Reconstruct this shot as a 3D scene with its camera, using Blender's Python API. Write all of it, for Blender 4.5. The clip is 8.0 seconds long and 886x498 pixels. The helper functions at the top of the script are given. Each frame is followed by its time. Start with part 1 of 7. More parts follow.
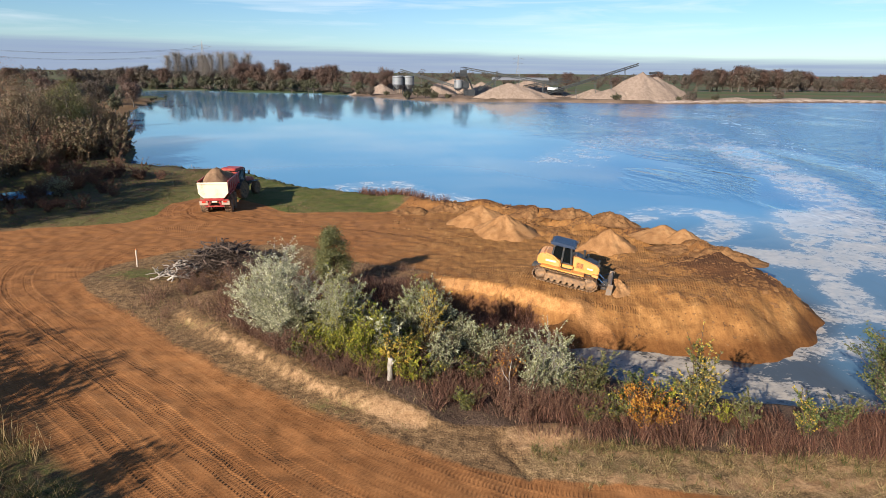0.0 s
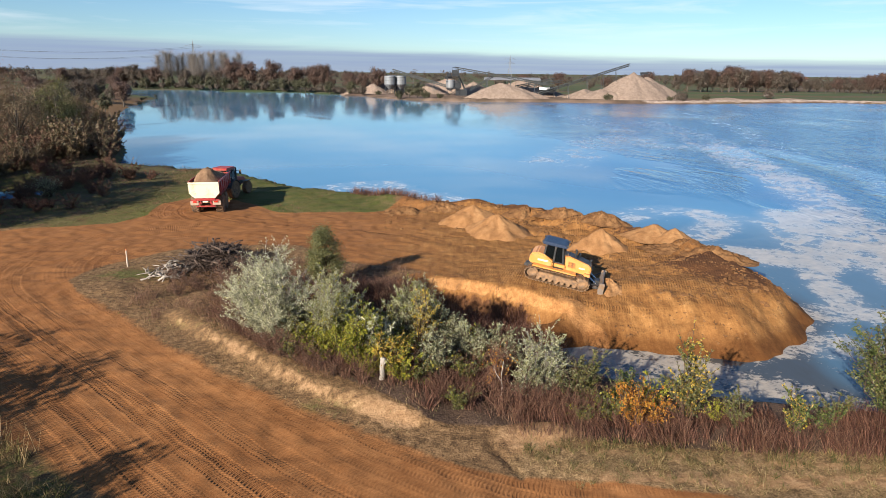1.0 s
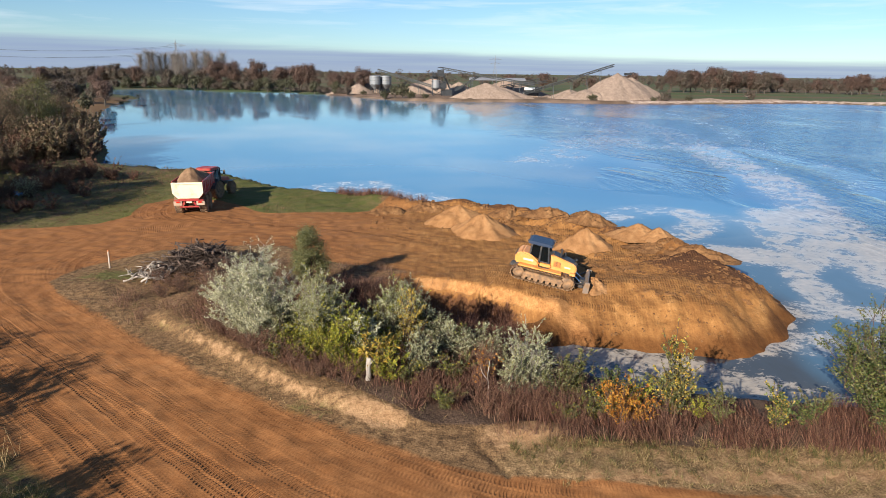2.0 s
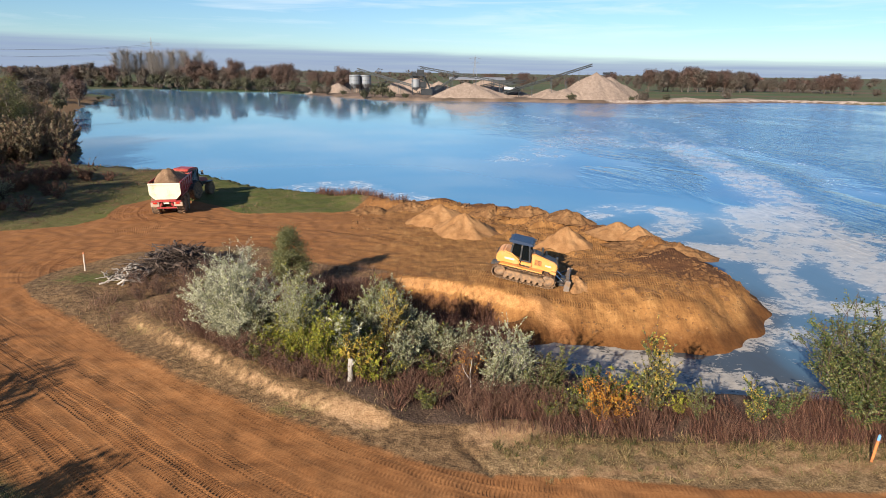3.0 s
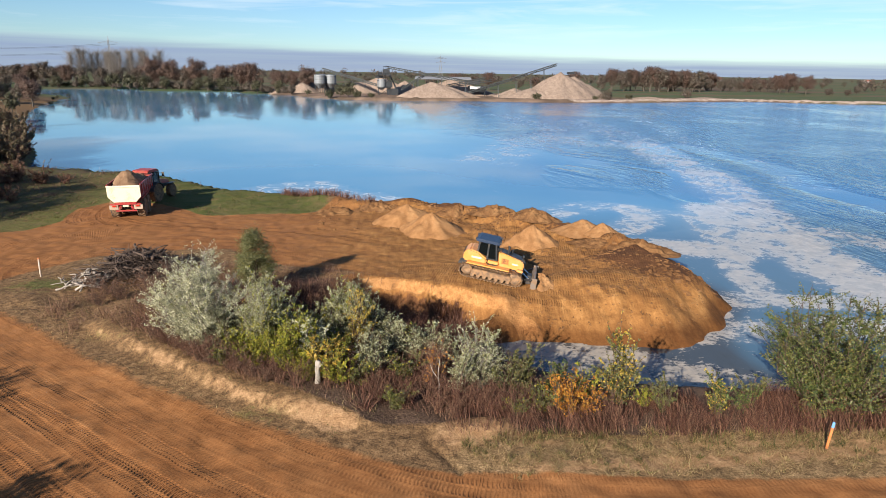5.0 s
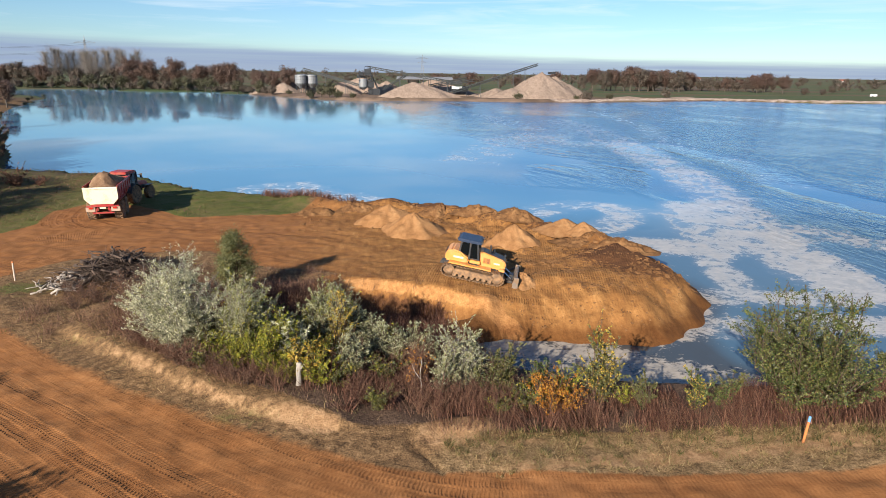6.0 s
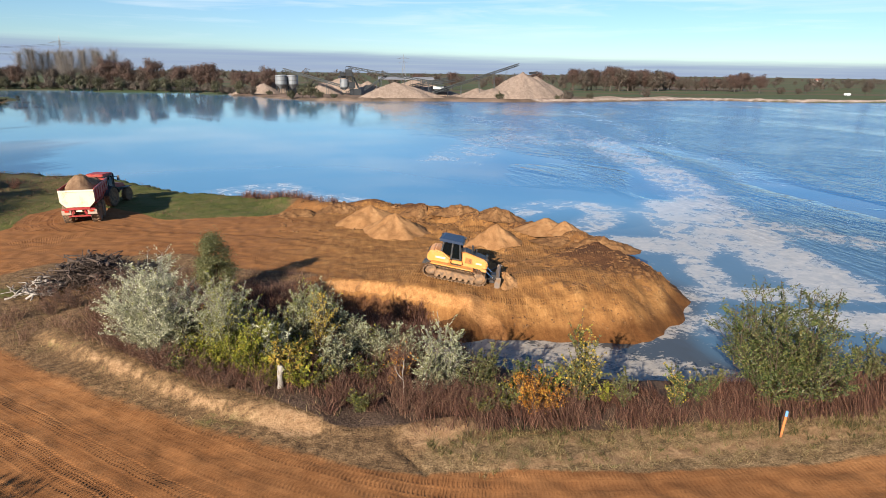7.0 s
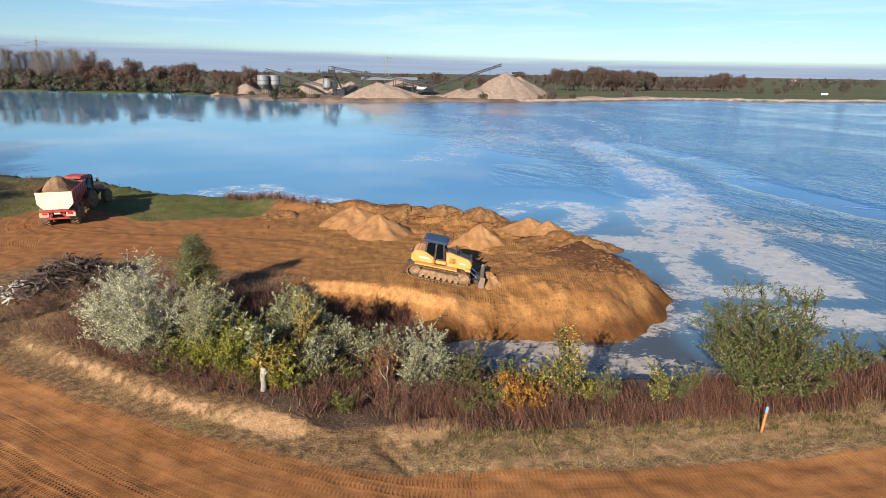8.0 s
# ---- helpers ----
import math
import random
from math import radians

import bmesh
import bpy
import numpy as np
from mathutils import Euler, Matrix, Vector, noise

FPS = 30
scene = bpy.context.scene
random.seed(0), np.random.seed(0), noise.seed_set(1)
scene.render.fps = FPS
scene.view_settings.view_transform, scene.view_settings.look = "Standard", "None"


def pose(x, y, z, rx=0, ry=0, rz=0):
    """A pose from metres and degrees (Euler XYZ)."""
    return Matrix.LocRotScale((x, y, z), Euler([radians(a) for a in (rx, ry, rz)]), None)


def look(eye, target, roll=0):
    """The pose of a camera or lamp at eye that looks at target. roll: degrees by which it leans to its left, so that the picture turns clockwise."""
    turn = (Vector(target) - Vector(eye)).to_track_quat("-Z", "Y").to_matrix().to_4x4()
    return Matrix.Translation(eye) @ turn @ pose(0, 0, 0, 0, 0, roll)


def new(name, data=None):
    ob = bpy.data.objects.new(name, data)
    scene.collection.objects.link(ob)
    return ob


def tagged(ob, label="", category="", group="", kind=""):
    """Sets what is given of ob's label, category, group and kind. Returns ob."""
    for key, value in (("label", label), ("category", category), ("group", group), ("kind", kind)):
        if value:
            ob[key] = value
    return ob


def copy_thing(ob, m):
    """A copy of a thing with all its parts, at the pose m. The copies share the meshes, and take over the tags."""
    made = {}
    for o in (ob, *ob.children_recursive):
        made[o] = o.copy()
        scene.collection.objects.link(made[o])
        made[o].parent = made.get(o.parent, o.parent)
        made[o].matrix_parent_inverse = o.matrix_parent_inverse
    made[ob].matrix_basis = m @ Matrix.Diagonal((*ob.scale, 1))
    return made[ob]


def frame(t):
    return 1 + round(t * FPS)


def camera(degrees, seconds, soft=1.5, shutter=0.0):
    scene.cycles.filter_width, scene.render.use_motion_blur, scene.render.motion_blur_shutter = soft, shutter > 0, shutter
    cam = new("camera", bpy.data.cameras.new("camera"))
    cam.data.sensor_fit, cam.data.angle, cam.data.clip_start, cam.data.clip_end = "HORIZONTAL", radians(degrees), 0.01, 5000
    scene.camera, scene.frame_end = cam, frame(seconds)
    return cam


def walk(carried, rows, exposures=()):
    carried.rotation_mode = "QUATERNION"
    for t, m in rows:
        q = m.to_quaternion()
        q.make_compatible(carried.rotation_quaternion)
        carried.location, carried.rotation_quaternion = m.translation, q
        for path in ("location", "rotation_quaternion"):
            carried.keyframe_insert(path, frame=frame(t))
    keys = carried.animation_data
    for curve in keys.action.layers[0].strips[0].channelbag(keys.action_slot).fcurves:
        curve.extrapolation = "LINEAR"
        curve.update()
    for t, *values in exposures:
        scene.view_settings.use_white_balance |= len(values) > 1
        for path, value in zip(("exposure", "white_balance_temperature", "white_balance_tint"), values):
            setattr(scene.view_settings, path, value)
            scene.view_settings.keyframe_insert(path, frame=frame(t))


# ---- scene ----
# A drone hovers about 12 m above a sand pit and pans slowly to the right.
cam = camera(71.5, 8.0, soft=0.6)
PATH = [
    (0, (-0.005, -0.404, 11.878), (-0.003, 1.518, 11.323), 0.5),
    (0.5, (-0.006, -0.411, 11.873), (0.008, 1.511, 11.318), 0.5),
    (1, (0.003, -0.41, 11.862), (0.03, 1.512, 11.307), 0.6),
    (1.5, (0.005, -0.42, 11.849), (0.051, 1.501, 11.295), 0.7),
    (3, (0.008, -0.394, 11.847), (0.141, 1.523, 11.292), 0.8),
    (3.5, (0.005, -0.397, 11.858), (0.165, 1.518, 11.303), 0.8),
    (4, (0.019, -0.391, 11.837), (0.205, 1.522, 11.282), 0.8),
    (4.5, (0.047, -0.409, 11.848), (0.257, 1.501, 11.293), 0.8),
    (6, (0.17, -0.401, 11.842), (0.459, 1.499, 11.288), 0.8),
    (6.5, (0.215, -0.41, 11.858), (0.531, 1.485, 11.304), 0.7),
    (7, (0.243, -0.403, 11.86), (0.586, 1.488, 11.307), 0.7),
    (7.5, (0.272, -0.399, 11.866), (0.639, 1.488, 11.313), 0.7),
    (8, (0.289, -0.393, 11.862), (0.681, 1.489, 11.31), 0.7),
]
walk(cam, [(t, look(eye, target, roll)) for t, eye, target, roll in PATH], exposures=[(0.0, 1.0), (8.0, 1.0)])

# ---- world and sun ----
SUN_FROM = Vector((-0.57, -0.82, 0.424)).normalized()
SUN_ELEV = math.asin(SUN_FROM.z)
SUN_TURN = math.atan2(SUN_FROM.x, SUN_FROM.y)
world = bpy.data.worlds.new("sky")
scene.world = world
world.use_nodes = True
wn, wl = world.node_tree.nodes, world.node_tree.links
sky = wn.new("ShaderNodeTexSky")
sky.sky_type, sky.sun_disc = "NISHITA", False
sky.sun_elevation, sky.sun_rotation = SUN_ELEV, SUN_TURN
sky.air_density, sky.dust_density, sky.ozone_density = 1.0, 0.1, 4.0
back = wn["Background"]
back.inputs["Strength"].default_value = 0.062


def sky_maths(op, a, b=0.0, clamp=False):
    n = wn.new("ShaderNodeMath")
    n.operation, n.use_clamp = op, clamp
    for k, v in enumerate((a, b)):
        if isinstance(v, (int, float)):
            n.inputs[k].default_value = v
        else:
            wl.new(v, n.inputs[k])
    return n.outputs[0]


def sky_noise(scale_vec, scale, detail, shift=0.0):
    mp = wn.new("ShaderNodeMapping")
    mp.inputs["Scale"].default_value = scale_vec
    mp.inputs["Location"].default_value = (shift, shift * 0.7, 0)
    wl.new(coord.outputs["Generated"], mp.inputs["Vector"])
    n = wn.new("ShaderNodeTexNoise")
    n.inputs["Scale"].default_value, n.inputs["Detail"].default_value = scale, detail
    n.inputs["Roughness"].default_value, n.inputs["Distortion"].default_value = 0.6, 0.4
    wl.new(mp.outputs[0], n.inputs["Vector"])
    return n.outputs["Fac"]


def sky_ramp(fac, stops):
    n = wn.new("ShaderNodeValToRGB")
    els = n.color_ramp.elements
    while len(els) < len(stops):
        els.new(0.5)
    for e, (p, v) in zip(els, stops):
        e.position, e.color = p, (v, v, v, 1)
    wl.new(fac, n.inputs[0])
    return n.outputs[0]


def sky_mix(fac, a, b):
    n = wn.new("ShaderNodeMix")
    n.data_type = "RGBA"
    wl.new(fac, n.inputs[0])
    for k, v in ((6, a), (7, b)):
        if isinstance(v, tuple):
            n.inputs[k].default_value = (*v, 1)
        else:
            wl.new(v, n.inputs[k])
    return n.outputs[2]


# A grey-blue bank of stratus low on the horizon, thin cirrus above it.
coord = wn.new("ShaderNodeTexCoord")
split = wn.new("ShaderNodeSeparateXYZ")
wl.new(coord.outputs["Generated"], split.inputs[0])
up = split.outputs["Z"]
wisp = sky_noise((1.0, 1.0, 14.0), 3.2, 5.0, 3.1)
wave = sky_noise((1.0, 1.0, 3.0), 2.3, 3.0, 7.7)
cirrus = sky_ramp(sky_maths("ADD", wisp, sky_maths("MULTIPLY", wave, 0.45)), [(0.68, 0.0), (0.92, 0.5)])
cirrus = sky_maths("MULTIPLY", cirrus, sky_ramp(up, [(0.03, 0.0), (0.08, 1.0), (0.20, 0.55), (0.45, 0.15)]))
edge = sky_maths("ADD", sky_maths("ADD", sky_maths("ADD", up, 0.004), sky_maths("MULTIPLY", split.outputs["X"], 0.020)), sky_maths("MULTIPLY", sky_maths("SUBTRACT", sky_noise((1.0, 1.0, 18.0), 2.6, 4.0, 1.3), 0.5), 0.016))
bank = sky_ramp(edge, [(0.026, 0.92), (0.036, 0.0)])
bank = sky_maths("MULTIPLY", bank, sky_ramp(sky_noise((1.0, 1.0, 60.0), 4.0, 4.0, 5.2), [(0.35, 1.0), (0.68, 0.84)]))
cool = wn.new("ShaderNodeMix")
cool.data_type, cool.blend_type = "RGBA", "MULTIPLY"
cool.inputs[0].default_value, cool.inputs[7].default_value = 1.0, (0.79, 0.93, 1.07, 1)
wl.new(sky.outputs[0], cool.inputs[6])
col = sky_mix(cirrus, cool.outputs[2], (8.6, 9.0, 9.3))
col = sky_mix(bank, col, (2.55, 3.25, 4.85))
wl.new(col, back.inputs["Color"])

sun_data = bpy.data.lights.new("sun", "SUN")
sun_data.energy, sun_data.angle, sun_data.color = 5.0, radians(0.6), (1.0, 0.92, 0.81)
sun = new("sun", sun_data)
sun.matrix_world = look((0, 0, 60), Vector((0, 0, 60)) - SUN_FROM)

# ---- material helpers ----
def material(name):
    m = bpy.data.materials.new(name)
    m.use_nodes = True
    nt = m.node_tree
    return m, nt, nt.nodes["Principled BSDF"]


def feed(nt, socket, value):
    if isinstance(value, bpy.types.NodeSocket):
        nt.links.new(value, socket)
    elif isinstance(value, tuple) and len(value) == 3 and socket.type == "RGBA":
        socket.default_value = (*value, 1)
    else:
        socket.default_value = value


def maths(nt, op, a, b=0.0, clamp=False):
    n = nt.nodes.new("ShaderNodeMath")
    n.operation, n.use_clamp = op, clamp
    feed(nt, n.inputs[0], a), feed(nt, n.inputs[1], b)
    return n.outputs[0]


def place(nt, scale=(1, 1, 1), what="Object"):
    n = nt.nodes.new("ShaderNodeTexCoord")
    m = nt.nodes.new("ShaderNodeMapping")
    m.inputs["Scale"].default_value = scale
    nt.links.new(n.outputs[what], m.inputs["Vector"])
    return m.outputs[0]


def noise_of(nt, vec, scale, detail=4.0, rough=0.55, distort=0.0):
    n = nt.nodes.new("ShaderNodeTexNoise")
    n.inputs["Scale"].default_value, n.inputs["Detail"].default_value = scale, detail
    n.inputs["Roughness"].default_value, n.inputs["Distortion"].default_value = rough, distort
    nt.links.new(vec, n.inputs["Vector"])
    return n.outputs["Fac"]


def cells_of(nt, vec, scale, feature="F1"):
    n = nt.nodes.new("ShaderNodeTexVoronoi")
    n.feature = feature
    n.inputs["Scale"].default_value = scale
    nt.links.new(vec, n.inputs["Vector"])
    return n.outputs["Distance"]


def ramp(nt, fac, stops):
    n = nt.nodes.new("ShaderNodeValToRGB")
    els = n.color_ramp.elements
    while len(els) < len(stops):
        els.new(0.5)
    for e, (p, c) in zip(els, stops):
        e.position, e.color = p, ((c, c, c, 1) if isinstance(c, (int, float)) else (*c, 1))
    feed(nt, n.inputs[0], fac)
    return n.outputs[0]


def blend(nt, fac, a, b, how="MIX"):
    n = nt.nodes.new("ShaderNodeMix")
    n.data_type, n.blend_type = "RGBA", how
    feed(nt, n.inputs[0], fac), feed(nt, n.inputs[6], a), feed(nt, n.inputs[7], b)
    return n.outputs[2]


def stored(nt, name):
    n = nt.nodes.new("ShaderNodeAttribute")
    n.attribute_name = name
    return n.outputs["Fac"]


def relief(nt, bsdf, height, strength, distance, normal=None):
    n = nt.nodes.new("ShaderNodeBump")
    n.inputs["Strength"].default_value, n.inputs["Distance"].default_value = strength, distance
    nt.links.new(height, n.inputs["Height"])
    if normal is not None:
        nt.links.new(normal, n.inputs["Normal"])
    nt.links.new(n.outputs[0], bsdf.inputs["Normal"])
    return n.outputs[0]


def island(nt):
    return nt.nodes.new("ShaderNodeNewGeometry").outputs["Random Per Island"]


def each(nt):
    return nt.nodes.new("ShaderNodeObjectInfo").outputs["Random"]


def simple(name, colour, rough=0.6, metal=0.0, vary=0.25, scale=3.0, bump=0.0, dirt=None, dirt_at=0.55, spec=0.5):
    """A painted, cast or mineral surface with stains at two scales and fine relief."""
    m, nt, b = material(name)
    v = place(nt)
    big, fine = noise_of(nt, v, scale, 5.0), noise_of(nt, v, scale * 9, 4.0)
    mixed = maths(nt, "ADD", maths(nt, "MULTIPLY", big, 0.65), maths(nt, "MULTIPLY", fine, 0.35))
    low, high = (tuple(c * (1 - vary) for c in colour), tuple(min(1, c * (1 + vary)) for c in colour))
    c = ramp(nt, mixed, [(0.3, low), (0.7, high)])
    if dirt:
        c = blend(nt, ramp(nt, maths(nt, "ADD", maths(nt, "MULTIPLY", fine, 0.4), maths(nt, "MULTIPLY", big, 0.6)), [(dirt_at - 0.07, 0.0), (dirt_at + 0.1, 0.85)]), c, dirt)
    feed(nt, b.inputs["Base Color"], c)
    feed(nt, b.inputs["Roughness"], ramp(nt, fine, [(0.3, max(0.02, rough - 0.12)), (0.7, min(1.0, rough + 0.12))]))
    b.inputs["Metallic"].default_value = metal
    b.inputs["Specular IOR Level"].default_value = spec
    if bump:
        relief(nt, b, mixed, 0.6, bump)
    return m


def leafage(name, colours, rough=0.5, clear=0.22):
    """Leaves: each takes its own tint, and lets some light through."""
    m, nt, b = material(name)
    r = island(nt)
    n = len(colours)
    c = ramp(nt, r, [((k + 0.5) / n, col) for k, col in enumerate(colours)])
    c = blend(nt, 0.5, c, ramp(nt, noise_of(nt, place(nt), 1.1, 3.0), [(0.3, 0.35), (0.7, 1.0)]), "MULTIPLY")
    feed(nt, b.inputs["Base Color"], c)
    b.inputs["Roughness"].default_value = rough
    b.inputs["Specular IOR Level"].default_value = 0.3
    thin = nt.nodes.new("ShaderNodeBsdfTranslucent")
    nt.links.new(c, thin.inputs["Color"])
    mix = nt.nodes.new("ShaderNodeMixShader")
    mix.inputs[0].default_value = clear
    nt.links.new(b.outputs[0], mix.inputs[1]), nt.links.new(thin.outputs[0], mix.inputs[2])
    nt.links.new(mix.outputs[0], nt.nodes["Material Output"].inputs["Surface"])
    return m


def bark(name, a, b_, scale=6.0):
    m, nt, b = material(name)
    v = place(nt, (1, 1, 0.25))
    n = noise_of(nt, v, scale, 6.0, 0.7, 0.6)
    feed(nt, b.inputs["Base Color"], ramp(nt, n, [(0.35, a), (0.65, b_)]))
    b.inputs["Roughness"].default_value = 0.9
    relief(nt, b, n, 0.8, 0.02)
    return m


# ---- ground ----
def ground_material():
    m, nt, b = material("sandy_ground")
    v = place(nt)
    road, green, dry, pale, wet, field = (stored(nt, k) for k in ("road", "green", "dry", "pale", "wet", "field"))
    across, along = stored(nt, "across"), stored(nt, "along")
    grain, clod, patch, broad = noise_of(nt, v, 14, 5, 0.65), noise_of(nt, v, 3.1, 5, 0.6), noise_of(nt, v, 0.55, 5, 0.6, 0.5), noise_of(nt, v, 0.11, 4)
    # rutted lanes along the haul road
    comb = nt.nodes.new("ShaderNodeCombineXYZ")
    feed(nt, comb.inputs[0], maths(nt, "MULTIPLY", across, 1.7))
    feed(nt, comb.inputs[1], maths(nt, "MULTIPLY", along, 0.055))
    rut = noise_of(nt, comb.outputs[0], 1.6, 4, 0.6, 0.35)
    # tread prints: chevrons in lanes half a metre wide, pressed unevenly
    drift = maths(nt, "MULTIPLY", maths(nt, "SUBTRACT", broad, 0.5), 0.4)
    lane = maths(nt, "DIVIDE", maths(nt, "ADD", across, drift), 0.52)
    part = maths(nt, "ABSOLUTE", maths(nt, "SUBTRACT", maths(nt, "FRACT", lane), 0.5))
    phase = maths(nt, "ADD", maths(nt, "MULTIPLY", along, 6.8), maths(nt, "MULTIPLY", part, 0.55))
    tread = maths(nt, "SINE", maths(nt, "MULTIPLY", phase, 6.2832))
    tread = ramp(nt, maths(nt, "MULTIPLY", maths(nt, "ADD", tread, 1.0), 0.5), [(0.25, 0.0), (0.7, 1.0)])
    white = nt.nodes.new("ShaderNodeTexWhiteNoise")
    white.noise_dimensions = "1D"
    feed(nt, white.inputs["W"], maths(nt, "FLOOR", lane))
    pressed = maths(nt, "MULTIPLY", ramp(nt, white.outputs["Value"], [(0.15, 0.22), (0.55, 0.55), (0.92, 1.0)]), ramp(nt, noise_of(nt, comb.outputs[0], 2.7, 3), [(0.36, 0.3), (0.58, 1.0)]))
    pressed = maths(nt, "MULTIPLY", pressed, ramp(nt, part, [(0.33, 1.0), (0.47, 0.0)]))
    pressed = maths(nt, "MULTIPLY", pressed, stored(nt, "rolled"))
    # colours
    tone = maths(nt, "ADD", maths(nt, "MULTIPLY", rut, 0.20), maths(nt, "ADD", maths(nt, "MULTIPLY", maths(nt, "ADD", patch, broad), 0.2), maths(nt, "MULTIPLY", maths(nt, "ADD", grain, clod), 0.2)))
    sand = ramp(nt, tone, [(0.34, (0.135, 0.053, 0.018)), (0.45, (0.215, 0.087, 0.029)), (0.55, (0.275, 0.120, 0.043)), (0.68, (0.38, 0.188, 0.076))])
    mottle = maths(nt, "ADD", maths(nt, "MULTIPLY", patch, 0.4), maths(nt, "ADD", maths(nt, "MULTIPLY", clod, 0.35), maths(nt, "MULTIPLY", grain, 0.25)))
    run = noise_of(nt, place(nt, (1.0, 0.22, 0.22)), 2.2, 5, 0.65, 0.4)
    mottle = maths(nt, "ADD", maths(nt, "MULTIPLY", mottle, 0.6), maths(nt, "MULTIPLY", run, 0.4))
    ochre = ramp(nt, mottle, [(0.36, (0.125, 0.052, 0.017)), (0.46, (0.215, 0.096, 0.030)), (0.54, (0.295, 0.140, 0.045)), (0.66, (0.44, 0.235, 0.086))])
    # The clay mask also carries painted bush shade on the pit wall.
    ochre = blend(nt, ramp(nt, maths(nt, "ADD", stored(nt, "clay"), maths(nt, "MULTIPLY", maths(nt, "SUBTRACT", clod, 0.5), 1.8)), [(0.22, 0.0), (0.55, 0.95)]), ochre, ramp(nt, grain, [(0.35, (0.045, 0.020, 0.010)), (0.65, (0.125, 0.055, 0.024))]))
    sand = blend(nt, stored(nt, "fresh"), sand, ochre)
    sand = blend(nt, ramp(nt, clod, [(0.60, 0.0), (0.78, 0.5)]), sand, (0.20, 0.085, 0.032))
    litter = ramp(nt, maths(nt, "ADD", maths(nt, "MULTIPLY", clod, 0.5), maths(nt, "MULTIPLY", grain, 0.5)), [(0.36, (0.06, 0.034, 0.018)), (0.48, (0.155, 0.09, 0.042)), (0.56, (0.23, 0.135, 0.064)), (0.66, (0.34, 0.21, 0.105))])
    moss = ramp(nt, maths(nt, "ADD", maths(nt, "MULTIPLY", patch, 0.5), maths(nt, "MULTIPLY", grain, 0.5)), [(0.34, (0.045, 0.045, 0.013)), (0.47, (0.085, 0.097, 0.022)), (0.56, (0.125, 0.10, 0.036)), (0.66, (0.17, 0.125, 0.058))])
    straw = ramp(nt, maths(nt, "ADD", maths(nt, "MULTIPLY", clod, 0.4), maths(nt, "MULTIPLY", grain, 0.6)), [(0.36, (0.07, 0.043, 0.019)), (0.48, (0.18, 0.112, 0.053)), (0.56, (0.27, 0.172, 0.085)), (0.66, (0.42, 0.28, 0.148))])
    light = ramp(nt, maths(nt, "ADD", maths(nt, "MULTIPLY", clod, 0.5), maths(nt, "MULTIPLY", grain, 0.5)), [(0.35, (0.19, 0.102, 0.048)), (0.5, (0.29, 0.168, 0.083)), (0.64, (0.40, 0.25, 0.13))])
    crop = ramp(nt, noise_of(nt, place(nt, (0.35, 1.0, 1.0)), 0.012, 3), [(0.38, (0.12, 0.075, 0.05)), (0.46, (0.095, 0.085, 0.040)), (0.54, (0.060, 0.085, 0.034)), (0.64, (0.12, 0.095, 0.055))])
    ragged = maths(nt, "SUBTRACT", maths(nt, "ADD", maths(nt, "MULTIPLY", patch, 0.5), maths(nt, "MULTIPLY", clod, 0.5)), 0.5)

    def worn(mask, spread=1.6):
        return ramp(nt, maths(nt, "ADD", mask, maths(nt, "MULTIPLY", ragged, spread)), [(0.38, 0.0), (0.62, 1.0)])

    light = blend(nt, stored(nt, "fresh"), light, blend(nt, 1.0, light, (1.2, 0.98, 0.70), "MULTIPLY"))
    light = blend(nt, stored(nt, "beach"), light, ramp(nt, patch, [(0.35, (0.24, 0.17, 0.13)), (0.65, (0.46, 0.36, 0.29))]))
    straw = blend(nt, stored(nt, "beach"), straw, ramp(nt, broad, [(0.35, (0.10, 0.065, 0.045)), (0.65, (0.24, 0.16, 0.115))]))
    thatch_shade = ramp(nt, grain, [(0.35, (0.040, 0.025, 0.018)), (0.65, (0.14, 0.088, 0.058))])
    c = blend(nt, worn(stored(nt, "thatch_shade")), litter, thatch_shade)
    c = blend(nt, worn(green), c, moss)
    c = blend(nt, worn(dry), c, straw)
    c = blend(nt, worn(pale, 1.3), c, light)
    c = blend(nt, worn(road, 1.05), c, sand)
    c = blend(nt, field, c, crop)
    c = blend(nt, wet, c, blend(nt, 1.0, c, (0.42, 0.36, 0.32), "MULTIPLY"))
    dark = blend(nt, 1.0, c, (0.62, 0.55, 0.5), "MULTIPLY")
    c = blend(nt, maths(nt, "MULTIPLY", maths(nt, "MULTIPLY", pressed, tread), 0.58), c, dark)
    feed(nt, b.inputs["Base Color"], c)
    b.inputs["Roughness"].default_value = 0.95
    b.inputs["Specular IOR Level"].default_value = 0.15
    loose = maths(nt, "SUBTRACT", 1.0, maths(nt, "MULTIPLY", road, maths(nt, "SUBTRACT", 0.75, maths(nt, "MULTIPLY", stored(nt, "fresh"), 0.5))))
    rough = maths(nt, "MULTIPLY", maths(nt, "ADD", maths(nt, "MULTIPLY", clod, 0.09), maths(nt, "MULTIPLY", grain, 0.03)), loose)
    rough = maths(nt, "ADD", rough, maths(nt, "MULTIPLY", maths(nt, "MULTIPLY", rut, road), 0.016))
    rough = maths(nt, "SUBTRACT", rough, maths(nt, "MULTIPLY", maths(nt, "MULTIPLY", tread, pressed), 0.045))
    relief(nt, b, rough, 0.9, 1.0)
    return m


